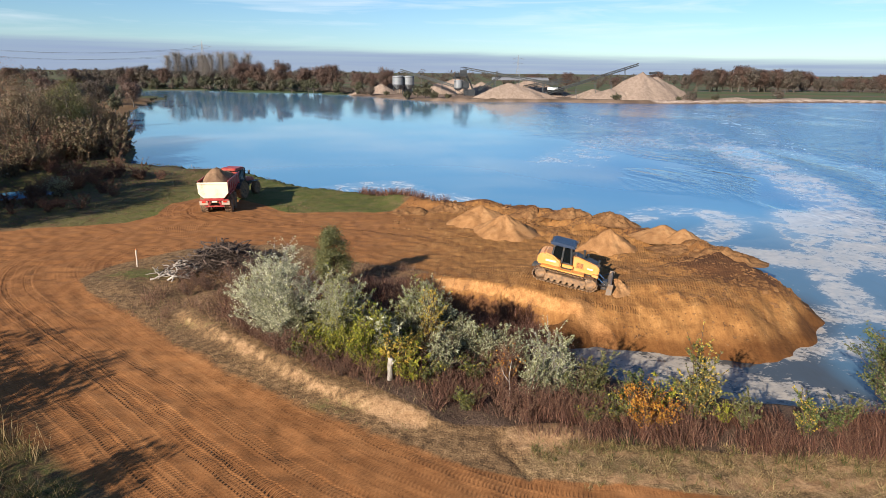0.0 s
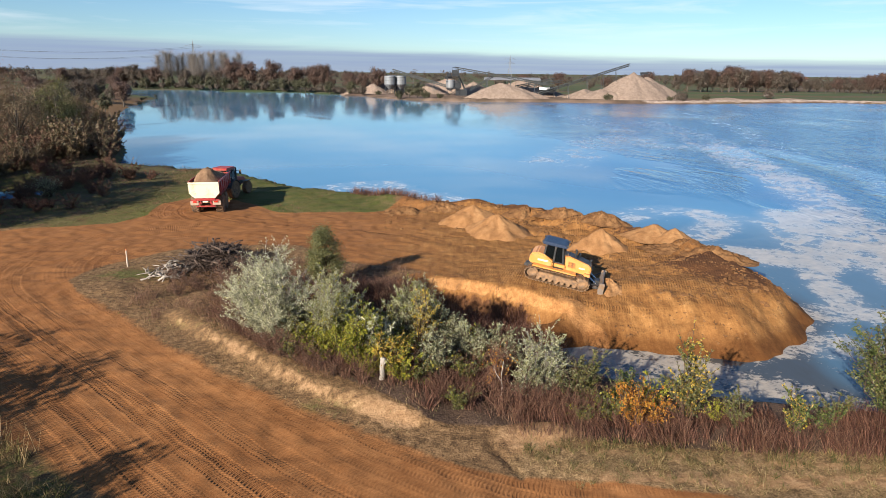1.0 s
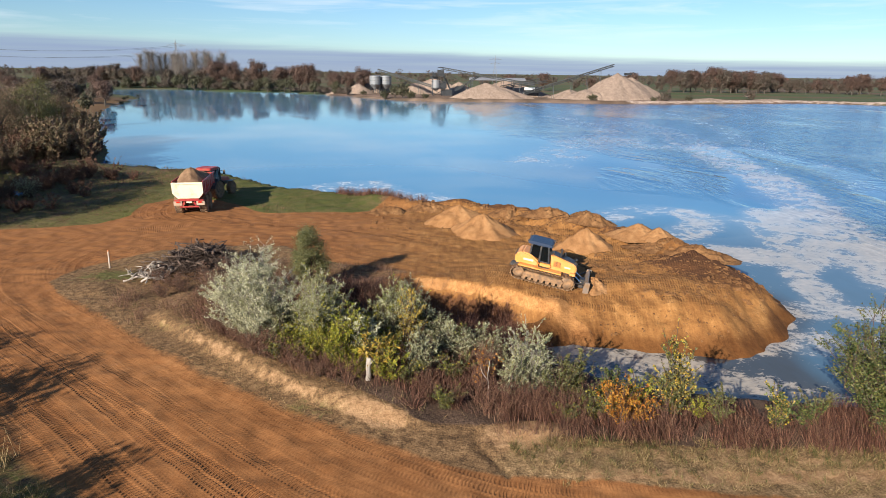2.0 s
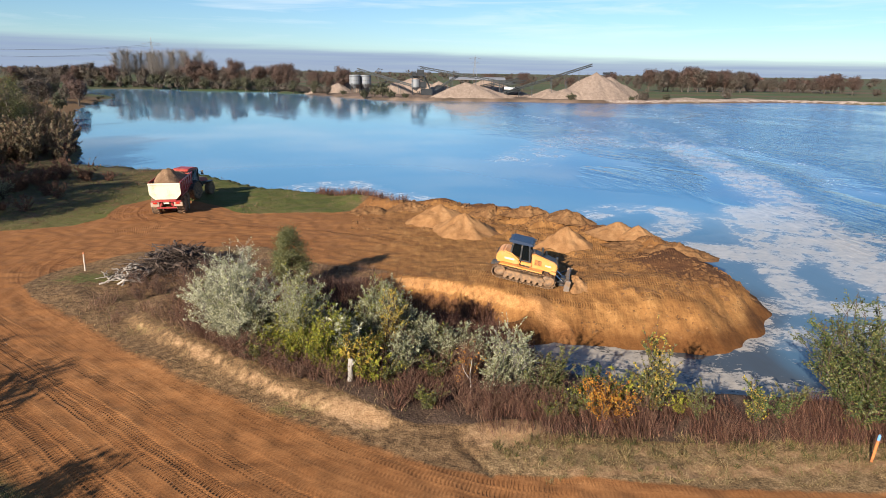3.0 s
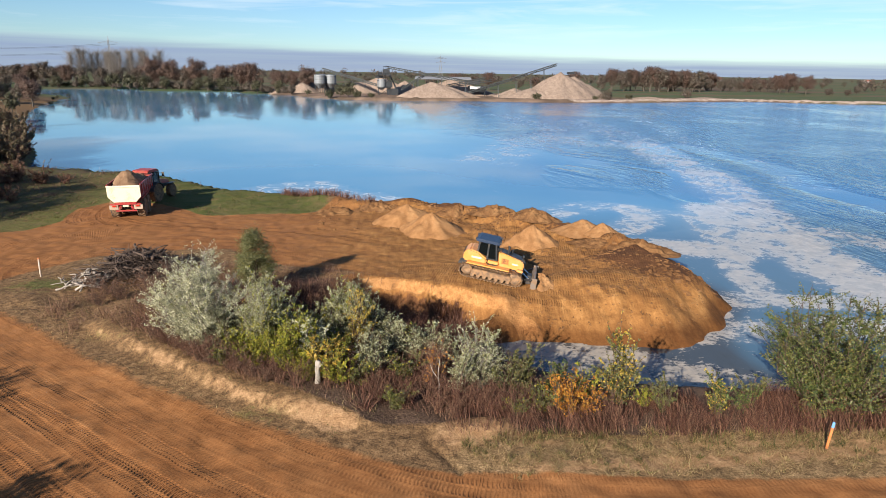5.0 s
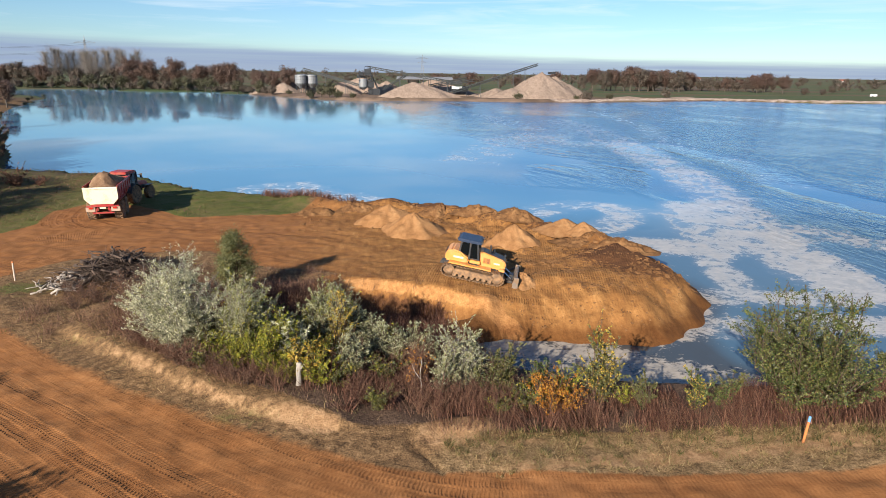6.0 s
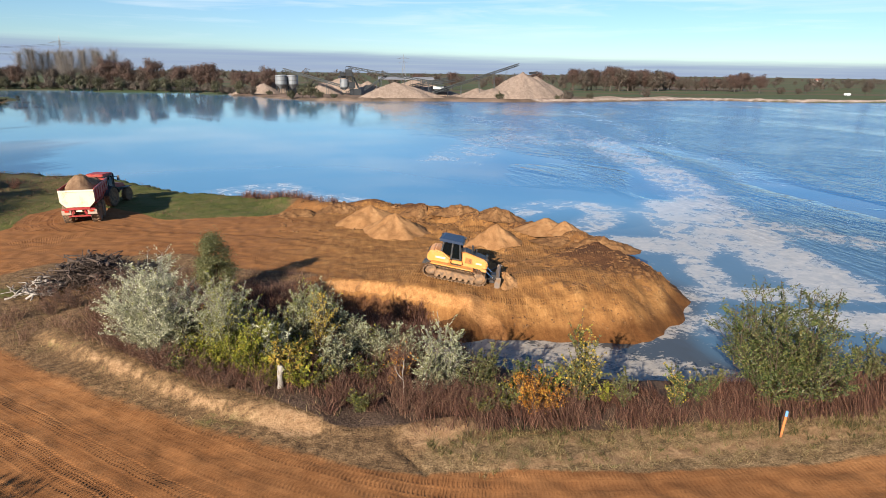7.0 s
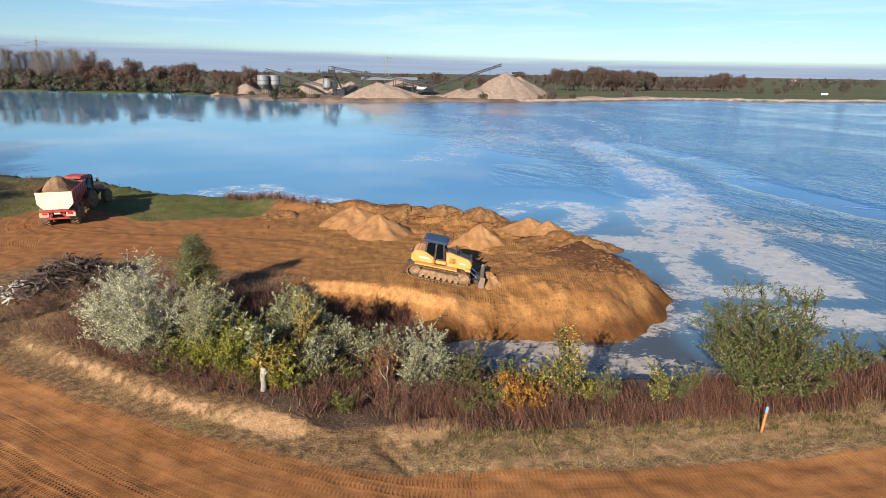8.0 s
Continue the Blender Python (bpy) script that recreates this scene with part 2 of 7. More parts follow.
def heap_material(name, stops, bump=0.05):
    m, nt, b = material(name)
    v = place(nt)
    fine, mid, big = noise_of(nt, v, 16, 5, 0.7), noise_of(nt, v, 2.6, 5, 0.6), noise_of(nt, place(nt, (1, 1, 0.3)), 0.7, 4)
    t = maths(nt, "ADD", maths(nt, "MULTIPLY", fine, 0.3), maths(nt, "ADD", maths(nt, "MULTIPLY", mid, 0.3), maths(nt, "MULTIPLY", big, 0.4)))
    feed(nt, b.inputs["Base Color"], ramp(nt, t, stops))
    b.inputs["Roughness"].default_value = 0.95
    b.inputs["Specular IOR Level"].default_value = 0.12
    relief(nt, b, maths(nt, "ADD", maths(nt, "MULTIPLY", mid, 0.7), maths(nt, "MULTIPLY", fine, 0.3)), 0.9, bump)
    return m


def water_material():
    m, nt, b = material("lake_water")
    v = place(nt)
    foam, calm, shallow_dim = stored(nt, "foam"), stored(nt, "calm"), stored(nt, "shallow_dim")
    curd = noise_of(nt, place(nt, (1.0, 0.8, 1.0)), 0.26, 7, 0.6, 1.3)
    flake = noise_of(nt, place(nt, (0.8, 1.0, 1.0)), 1.7, 5, 0.62, 0.8)
    plate = noise_of(nt, place(nt, (0.7, 1.0, 1.0)), 4.2, 5, 0.6, 0.6)
    web = maths(nt, "ABSOLUTE", maths(nt, "SUBTRACT", noise_of(nt, place(nt, (1.0, 0.8, 1.0)), 0.33, 4, 0.55, 1.2), 0.5))
    web = maths(nt, "SUBTRACT", ramp(nt, web, [(0.0, 0.6), (0.09, 0.22), (0.2, 0.0)]), 0.32)
    t = maths(nt, "ADD", maths(nt, "MULTIPLY", maths(nt, "SUBTRACT", curd, 0.5), 2.1), maths(nt, "MULTIPLY", maths(nt, "SUBTRACT", flake, 0.5), 0.65))
    t = maths(nt, "ADD", t, maths(nt, "MULTIPLY", maths(nt, "SUBTRACT", plate, 0.5), maths(nt, "ADD", maths(nt, "MULTIPLY", shallow_dim, 1.8), 0.5)))
    val = maths(nt, "ADD", maths(nt, "ADD", foam, t), maths(nt, "MULTIPLY", web, ramp(nt, foam, [(0.2, 0.0), (0.5, 1.0)])))
    scum = ramp(nt, val, [(0.46, 0.0), (0.55, 0.42), (0.95, 0.76)])
    film = ramp(nt, maths(nt, "ADD", foam, maths(nt, "MULTIPLY", maths(nt, "SUBTRACT", curd, 0.5), 1.0)), [(0.12, 0.0), (0.60, 0.24)])
    scum = maths(nt, "MAXIMUM", scum, maths(nt, "MULTIPLY", film, maths(nt, "SUBTRACT", 1.0, maths(nt, "MULTIPLY", shallow_dim, 0.9), True)))
    body = blend(nt, shallow_dim, (0.10, 0.255, 0.385), (0.06, 0.066, 0.066))
    # Rippled water mirrors darker sky: that dimming is put into the body colour.
    body = blend(nt, stored(nt, "wind_dim"), body, blend(nt, 1.0, body, (0.20, 0.40, 0.60), "MULTIPLY"))
    white = ramp(nt, flake, [(0.35, (0.40, 0.42, 0.45)), (0.65, (0.62, 0.62, 0.62))])
    muddy = blend(nt, shallow_dim, white, blend(nt, 1.0, white, (0.86, 0.72, 0.56), "MULTIPLY"))
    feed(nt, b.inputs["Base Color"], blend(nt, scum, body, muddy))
    b.inputs["IOR"].default_value = 1.33
    streak = noise_of(nt, place(nt, (1.0, 0.55, 1.0)), 0.03, 6, 0.6, 1.0)
    breeze = maths(nt, "SUBTRACT", maths(nt, "MULTIPLY", ramp(nt, streak, [(0.36, 0.35), (0.52, 1.0)]), stored(nt, "wind_dim")), calm, True)
    gust = maths(nt, "MULTIPLY", breeze, ramp(nt, noise_of(nt, place(nt, (1.2, 0.4, 1.0)), 0.9, 4, 0.7), [(0.3, 0.06), (0.7, 0.24)]))
    feed(nt, b.inputs["Roughness"], maths(nt, "ADD", maths(nt, "ADD", gust, 0.03), maths(nt, "MULTIPLY", scum, 0.45), True))
    small = noise_of(nt, place(nt, (1.7, 0.45, 1.0)), 1.0, 3, 0.6, 0.2)
    wide = noise_of(nt, place(nt, (0.7, 0.22, 1.0)), 0.6, 3, 0.5, 0.3)
    h = maths(nt, "ADD", maths(nt, "MULTIPLY", small, 0.07), maths(nt, "MULTIPLY", wide, 0.10))
    h = maths(nt, "MULTIPLY", h, maths(nt, "ADD", maths(nt, "MULTIPLY", breeze, 4.2), 0.05))
    relief(nt, b, h, 0.8, 1.0)
    return m


GROUND = ground_material()
WATER = water_material()
SAND_HEAP = heap_material("dug_sand", [(0.33, (0.15, 0.066, 0.026)), (0.47, (0.265, 0.13, 0.052)), (0.66, (0.39, 0.215, 0.096))], 0.08)
CLAY = heap_material("dark_clayey_sand", [(0.33, (0.06, 0.028, 0.013)), (0.5, (0.16, 0.078, 0.032)), (0.66, (0.29, 0.155, 0.066))], 0.15)
GRAVEL = heap_material("washed_gravel", [(0.33, (0.16, 0.112, 0.084)), (0.5, (0.255, 0.187, 0.142)), (0.66, (0.35, 0.265, 0.208))], 0.4)

SILVER = leafage("silver_willow_leaves", [(0.360, 0.354, 0.199), (0.670, 0.652, 0.447), (0.869, 0.833, 0.621), (0.199, 0.205, 0.062), (0.559, 0.534, 0.310)])
GREYGREEN = leafage("grey_green_leaves", [(0.17, 0.18, 0.085), (0.36, 0.365, 0.21), (0.54, 0.52, 0.36), (0.27, 0.25, 0.08), (0.44, 0.42, 0.25)])
YELLOWGREEN = leafage("yellow_green_leaves", [(0.220, 0.240, 0.024), (0.340, 0.317, 0.032), (0.120, 0.173, 0.024), (0.440, 0.365, 0.040)])
YELLOW = leafage("yellow_leaves", [(0.527, 0.340, 0.051), (0.595, 0.408, 0.102), (0.442, 0.281, 0.025), (0.340, 0.306, 0.051)])
ORANGE = leafage("orange_leaves", [(0.484, 0.182, 0.019), (0.546, 0.251, 0.032), (0.370, 0.114, 0.013), (0.528, 0.304, 0.051)])
GREEN = leafage("green_leaves", [(0.034, 0.061, 0.016), (0.067, 0.098, 0.022), (0.119, 0.144, 0.040), (0.215, 0.207, 0.062)])
OLIVE = leafage("olive_leaves", [(0.071, 0.085, 0.025), (0.131, 0.137, 0.051), (0.222, 0.214, 0.107), (0.097, 0.090, 0.025), (0.183, 0.156, 0.038)])
RUSSET = leafage("russet_leaves", [(0.168, 0.088, 0.051), (0.243, 0.126, 0.072), (0.143, 0.084, 0.051), (0.285, 0.168, 0.101)])
DARKWOOD = leafage("dark_mixed_leaves", [(0.117, 0.103, 0.051), (0.190, 0.140, 0.081), (0.269, 0.191, 0.109), (0.214, 0.128, 0.083)])
BROWNWEED = leafage("dry_brown_stalks", [(0.128, 0.058, 0.036), (0.209, 0.108, 0.062), (0.270, 0.159, 0.100), (0.101, 0.050, 0.035)], 0.8, 0.15)
REDWEED = leafage("reddish_dry_stalks", [(0.046, 0.020, 0.013), (0.082, 0.032, 0.020), (0.146, 0.059, 0.036), (0.239, 0.114, 0.068), (0.061, 0.025, 0.018), (0.308, 0.160, 0.104)], 0.8, 0.15)
STRAW = leafage("straw_blades", [(0.310, 0.207, 0.090), (0.414, 0.299, 0.144), (0.207, 0.132, 0.055), (0.121, 0.115, 0.030)], 0.8, 0.2)
GRASS = leafage("grass_blades", [(0.056, 0.062, 0.011), (0.090, 0.092, 0.016), (0.144, 0.122, 0.035), (0.050, 0.057, 0.013)], 0.7, 0.25)
# Far foliage: haze is put into the base colours as a greyer tone.
FAR_HAZED_DARK = leafage("far_hazed_dark_leaves", [(0.071, 0.064, 0.046), (0.111, 0.086, 0.062), (0.130, 0.099, 0.073), (0.117, 0.075, 0.059)])
FAR_HAZED_RUSSET = leafage("far_hazed_russet_leaves", [(0.096, 0.055, 0.041), (0.144, 0.082, 0.058), (0.086, 0.055, 0.044), (0.174, 0.109, 0.080)])
FAR_HAZED_OLIVE = leafage("far_hazed_olive_leaves", [(0.056, 0.059, 0.028), (0.084, 0.081, 0.042), (0.117, 0.106, 0.059), (0.073, 0.061, 0.033)])
TWIG = bark("brown_twigs", (0.036, 0.021, 0.014), (0.095, 0.058, 0.037))
GREYTWIG = bark("grey_twigs", (0.10, 0.085, 0.075), (0.22, 0.19, 0.165))
TRUNK = bark("rough_bark", (0.035, 0.027, 0.02), (0.10, 0.08, 0.06))
PALEBARK = bark("pale_bark", (0.22, 0.18, 0.14), (0.50, 0.45, 0.39))
DEADWOOD = bark("dark_dead_wood", (0.025, 0.016, 0.012), (0.11, 0.072, 0.05))
BLEACHED = bark("bleached_wood", (0.16, 0.125, 0.095), (0.40, 0.345, 0.29))

# ---- plan ----
WATER_Z = -1.8
LAKE = [(900, 6), (400, 9), (60, 17), (25.3, 19.6), (18.4, 20.5), (13.3, 21.2), (8.7, 22.6), (5.6, 25.0), (5.2, 28.0), (8, 29.2), (10.7, 28.4),
        (13.3, 27.7), (15.5, 27.5), (17.7, 28.3), (19.4, 29.9), (21.8, 32.6), (22.3, 34.4), (22.0, 36.6), (20.8, 39.6), (18.6, 43), (15.6, 47), (13, 50.6),
        (10.5, 54), (6.5, 56), (0, 57.5), (-5.5, 61.5), (-11, 63.6), (-16.6, 67.4), (-21.2, 72.6), (-27.4, 76.8), (-33, 78.8), (-43.5, 82.5), (-50.5, 98), (-53.5, 106), (-61, 118), (-86, 164), (-113, 234), (-134, 306), (-141, 313), (-160, 330), (-196, 412), (-173, 426), (-131, 402), (-77, 384), (-38, 341),
        (-12, 306), (4, 297), (55, 300), (83, 294), (115, 295), (174, 316), (205, 325), (258, 302), (323, 305), (700, 300), (900, 290)]
DIRT = [(60, 13.6), (14.6, 14.2), (8.5, 14.9), (2.6, 15.7), (0.0, 16.6), (-2.6, 17.7), (-6.1, 20.0), (-8.7, 21.8), (-11.8, 24.4), (-15.3, 27.5), (-18.8, 30.7), (-21.1, 33.4), (-21.2, 34.7), (-20.7, 36.6),
        (-17.4, 40.0), (-14, 41.3), (-9.4, 41.2), (-5.1, 37.2), (-0.4, 35.3), (2.0, 34.4), (4.6, 33.2), (7.4, 31.2), (8.4, 28.6), (9, 26), (26, 22), (26, 62), (-2, 60),
        (-4.6, 52.2), (-9.8, 52.2), (-13.5, 51.6), (-16.5, 55), (-19.7, 57.4), (-23.5, 57.6), (-25, 55), (-24.2, 50.4), (-25.5, 47.6), (-30, 45.8), (-34, 44), (-60, 36), (-60, 26), (-30, 21.5), (-15.1, 18.1), (-12.6, 17.1),
        (-9, 14.7), (-7, 12), (-7, 2), (60, 2)]
ROAD = [(60, 9.8), (30, 10.6), (18, 10.8), (9, 11.3), (3, 12.3), (-2, 14.6), (-6, 17.6), (-10, 21), (-14.5, 24.8), (-19, 28.6), (-23.2, 32.6),
        (-25.2, 37), (-24.2, 41.6), (-20.2, 44.8), (-14, 46), (-7, 44.8), (0, 41), (6, 38.5), (12, 37), (18, 35.5)]
BERM = [(-13.4, 28.3), (-10.6, 25.9), (-7.4, 22.9), (-5.3, 21.3), (-3.8, 20.2), (-2.2, 19.4), (-0.8, 18.8)]
PIT = [(-0.3, 33.6), (1.7, 33.0), (3.9, 31.9), (5.3, 30.8), (6.8, 29.9), (7.5, 28.4), (7.3, 26.6), (3.4, 26.6), (0.4, 29.4)]


def smooth_line(points, steps=8):
    """A Catmull-Rom line through the points."""
    p = np.array([points[0], *points, points[-1]], float)
    out = []
    for k in range(1, len(p) - 2):
        for t in np.linspace(0, 1, steps, endpoint=False):
            a, b, c, d = p[k - 1], p[k], p[k + 1], p[k + 2]
            out.append(0.5 * (2 * b + (c - a) * t + (2 * a - 5 * b + 4 * c - d) * t**2 + (3 * b - a - 3 * c + d) * t**3))
    return np.array(out + [p[-1]])


def line_field(x, y, line):
    """Distance to a line, signed by its side, and the way along it."""
    line = np.asarray(line, float)
    best, side, along, run = np.full(x.shape, 1e9), np.ones(x.shape), np.zeros(x.shape), 0.0
    for (ax, ay), (bx, by) in zip(line[:-1], line[1:]):
        ex, ey = bx - ax, by - ay
        length = math.hypot(ex, ey) + 1e-9
        t = np.clip(((x - ax) * ex + (y - ay) * ey) / length**2, 0, 1)
        d = np.hypot(x - ax - t * ex, y - ay - t * ey)
        near = d < best
        best = np.where(near, d, best)
        side = np.where(near, np.sign(ex * (y - ay) - ey * (x - ax)), side)
        along = np.where(near, run + t * length, along)
        run += length
    return best * side, along


def area_field(x, y, poly):
    """Distance to an area's edge, positive inside."""
    closed = np.array([*poly, poly[0]], float)
    d = np.abs(line_field(x, y, closed)[0])
    inside = np.zeros(x.shape, bool)
    for (ax, ay), (bx, by) in zip(closed[:-1], closed[1:]):
        if ay != by:
            inside ^= ((ay > y) != (by > y)) & (x < (bx - ax) * (y - ay) / (by - ay) + ax)
    return np.where(inside, d, -d)


def lump(x, y, size, seed=0):
    """Smooth value noise between -1 and 1."""
    u, v = np.asarray(x) / size + 37.2 * seed, np.asarray(y) / size - 19.7 * seed
    i, j = np.floor(u), np.floor(v)
    fu, fv = u - i, v - j
    fu, fv = fu * fu * (3 - 2 * fu), fv * fv * (3 - 2 * fv)

    def h(a, b):
        s = np.sin(a * 127.1 + b * 311.7 + seed * 74.7) * 43758.5453
        return (s - np.floor(s)) * 2 - 1

    return (h(i, j) * (1 - fu) + h(i + 1, j) * fu) * (1 - fv) + (h(i, j + 1) * (1 - fu) + h(i + 1, j + 1) * fu) * fv


def ease(v, a, b):
    t = np.clip((v - a) / (b - a), 0, 1)
    return t * t * (3 - 2 * t)


ROAD_LINE = smooth_line(ROAD)


def ground_height(x, y):
    x, y = np.asarray(x, float), np.asarray(y, float)
    shore = -area_field(x, y, LAKE) + 0.35 * lump(x, y, 2.3, 1) + 0.15 * lump(x, y, 0.7, 2)
    far = ease(y, 100, 200)
    front = ease(x, 6.5, 11) * ease(y, 25.5, 27) * (1 - ease(y, 36, 41))
    shore = shore + front * ease(shore, 0.3, 1.5) * (0.18 * lump(x, y, 2.7, 26) + 0.20 * lump(x, y, 1.1, 27))
    width = 1.7 + 2.3 * front + 10 * far
    z = WATER_Z + 1.8 * ease(shore, -width * 0.35, width) * 1.14 - 0.25 * (1 - ease(shore, -0.3, 0.3)) - 1.7 * ease(-shore, 0, 6) - far * 0.9 * ease(shore, 0, 14)
    z = np.minimum(z, 0 - 0.9 * far)
    # sand tipped into the lake lies at its angle of repose
    tipped = -0.30 * np.logaddexp(0, -(WATER_Z + 0.62 * (shore + 0.25)) / 0.30) + 0.05
    z = z * (1 - front) + np.where(shore > -1.0, tipped, z) * front
    dirt = area_field(x, y, DIRT)
    on_dirt = ease(dirt, -0.3, 0.6)
    near = 1 - ease(np.hypot(x, y - 30), 60, 90)
    land = ease(shore, 0.4, 2.0)
    z = z + land * near * ((0.10 * lump(x, y, 4.0, 3) + 0.05 * lump(x, y, 1.3, 4)) * (1 - 0.6 * on_dirt) + 0.025 * lump(x, y, 0.5, 5) * (1 + on_dirt))
    across, along = line_field(x, y, ROAD_LINE)
    rut = lump(across, along * 0.06, 0.55, 6) * 0.5 + lump(across, along * 0.08, 0.27, 7) * 0.35
    z = z + rut * (0.022 - 0.012 * ease(x, -4, 2)) * on_dirt * land * near * (1 - 0.75 * ease(x, 1, 5) * ease(y, 24, 28))
    # the vegetated strip stands a step above the road, its edge is a small scarp
    step = line_field(x, y, BERM)[0]
    inside = (1 - on_dirt) * ease(x, -14, -12) * (1 - ease(x, -1.2, 1)) * (1 - ease(y, 30, 33))
    z = z + 0.36 * ease(step + 0.15 * lump(x, y, 0.8, 22), -0.35, 0.35) * inside
    # spoil thrown up along the back of the sand spit, and its blunt end
    spit = ease(x, -7, -3) * ease(y, 36, 40)
    z = z + spit * (0.62 + 0.35 * lump(x, y, 2.6, 8)) * np.exp(-(((shore - 3.0) / 1.5) ** 2))
    z = z + 0.55 * np.exp(-(((x - 17.5) / 3.0) ** 2 + ((y - 36.6) / 2.2) ** 2)) + 0.25 * np.exp(-(((x - 13.5) / 4.0) ** 2 + ((y - 33) / 1.2) ** 2))
    z = z + spit * land * (0.18 * lump(x, y, 1.7, 9) + 0.14 * lump(x, y, 0.8, 10) + 0.10 * np.abs(lump(x, y, 0.5, 18))) * ease(x, 4, 8)
    # windrows left by the blade on the spit's flat top
    flat = ease(x, 8, 11) * (1 - ease(x, 17, 19)) * ease(y, 30.5, 32) * (1 - ease(y, 38, 40)) * ease(shore, 2.8, 4.0)
    z = z + flat * 0.10 * np.abs(lump(x * 0.22 + y * 0.10, y - 0.12 * x, 1.1, 28)) - flat * 0.03
    # gullies down the tipped face
    face = front * ease(shore, 0.2, 1.2) * (1 - ease(shore, 3.2, 4.5))
    z = z + face * (0.16 * lump(x, y * 0.25, 1.5, 11) + 0.08 * lump(x, y * 0.25, 0.6, 12) + 0.05 * lump(x, y * 0.2, 0.28, 23) + 0.06 * np.abs(lump(x, y, 0.9, 20)) + 0.06 * np.abs(lump(x, y, 0.4, 21)))
    # the dug pit
    pit = area_field(x, y, PIT) + 0.2 * lump(x, y, 1.5, 13) + 0.1 * lump(x, y, 0.5, 24)
    z = z - 1.55 * np.clip((pit + 1.0) / 1.0, 0, 1) ** 0.8 * land - 0.1 * ease(pit, -1.2, 0.0) * lump(x, y, 0.6, 14) * land
    # erosion channel across the verge
    cut = np.abs(line_field(x, y, [(2.0, 18.3), (1.9, 17.3), (2.4, 16.6), (2.75, 15.7)])[0])
    z = z - 0.12 * (1 - ease(cut, 0.03, 0.16))
    z = z + 0.25 * np.exp(-(((x - 4.0) / 1.3) ** 2 + ((y - 18.2) / 0.6) ** 2))
    # a small pond between the bushes on the left
    z = z - 2.6 * np.exp(-((((x + 46.5) / 6.5) ** 2 + ((y - 64) / 8.0) ** 2) ** 2))
    # the dozer's own ramp
    z = z + 0.22 * np.exp(-(((x - 5.4) / 1.5) ** 2 + ((y - 34.4) / 1.8) ** 2)) - 0.20 * np.exp(-(((x - 9.2) / 1.3) ** 2 + ((y - 33.2) / 1.8) ** 2))
    return z


def height_at(x, y):
    return float(ground_height(np.array([x]), np.array([y]))[0])


def graded(lo, hi, fine_lo, fine_hi, step, grow):
    """Grid lines, close together in the middle and wider outwards."""
    out = list(np.arange(fine_lo, fine_hi, step))
    for sign, end in ((-1, lo), (1, hi)):
        at, gap = (out[0], step) if sign < 0 else (out[-1], step)
        while sign * at < sign * end:
            gap *= grow
            at += sign * gap
            out.insert(0, at) if sign < 0 else out.append(at)
    return np.array(out)


def sheet(name, xs, ys, zs, fields, mat):
    nx, ny = len(xs), len(ys)
    gx, gy = np.meshgrid(xs, ys)
    co = np.stack([gx, gy, zs], -1).reshape(-1, 3)
    k = (np.arange(ny - 1)[:, None] * nx + np.arange(nx - 1)).ravel()
    quad = np.stack([k, k + 1, k + nx + 1, k + nx], 1)
    me = bpy.data.meshes.new(name)
    me.vertices.add(len(co)), me.loops.add(quad.size), me.polygons.add(len(quad))
    me.vertices.foreach_set("co", co.astype(np.float32).ravel())
    me.loops.foreach_set("vertex_index", quad.astype(np.int32).ravel())
    me.polygons.foreach_set("loop_start", np.arange(0, quad.size, 4, dtype=np.int32))
    me.polygons.foreach_set("use_smooth", np.ones(len(quad), bool))
    me.update(calc_edges=True)
    for key, values in fields.items():
        me.attributes.new(key, "FLOAT", "POINT").data.foreach_set("value", values.astype(np.float32).ravel())
    me.materials.append(mat)
    return new(name, me)


gx_lines = graded(-3200, 3200, -32, 24, 0.16, 1.08)
gy_lines = graded(-1500, 4200, 12, 56, 0.15, 1.08)
gy_lines = np.unique(np.concatenate([gy_lines, np.arange(288, 338, 1.8)]))  # the far beach
gx_lines = np.unique(np.concatenate([gx_lines, np.arange(120, 330, 5.0)]))
X, Y = np.meshgrid(gx_lines, gy_lines)
Z = ground_height(X, Y)
dirt_d = area_field(X, Y, DIRT)
lake_d = -area_field(X, Y, LAKE)
loosely = ease(X, -20, -17) * (1 - ease(X, -2, 1)) * (1 - ease(Y, 30, 33))
road_f = ease(dirt_d, -0.5 - 1.2 * loosely, 0.5 + 0.5 * loosely)
across_f, along_f = line_field(X, Y, ROAD_LINE)
across_b, along_b = line_field(X, Y, smooth_line([(2, 44.0), (-6, 47.0), (-13, 49.0), (-17.6, 51.4), (-19.2, 54.0), (-19.6, 58.0)]))
branch = (np.abs(across_b) < np.abs(across_f)) & (Y > 44)
across_f, along_f = np.where(branch, across_b, across_f), np.where(branch, along_b, along_f)
meadow = ease(Y, 44, 46) * ease(-X, 2, 5) * (1 - ease(Y, 110, 140)) * (0.50 + 0.35 * ease(X, -32, -16))
island_green = 0.62 * np.exp(-(((X + 18) / 3.4) ** 2 + ((Y - 34.6) / 2.0) ** 2)) + 0.4 * np.exp(-(((X + 11.5) / 4.2) ** 2 + ((Y - 27.5) / 1.7) ** 2)) + 0.5 * np.exp(-(((X + 4.0) / 3.0) ** 2 + ((Y - 19.6) / 0.9) ** 2))
verge_green = ease(X, 3, 6) * np.exp(-(((Y - 17.2 + 0.085 * (X - 4)) / 0.4) ** 2)) * 0.6
corner_green = 0.5 * (1 - ease(X, -9, -8)) * (1 - ease(Y, 18, 19.5))
green_f = np.clip(corner_green + meadow + island_green + verge_green, 0, 1)
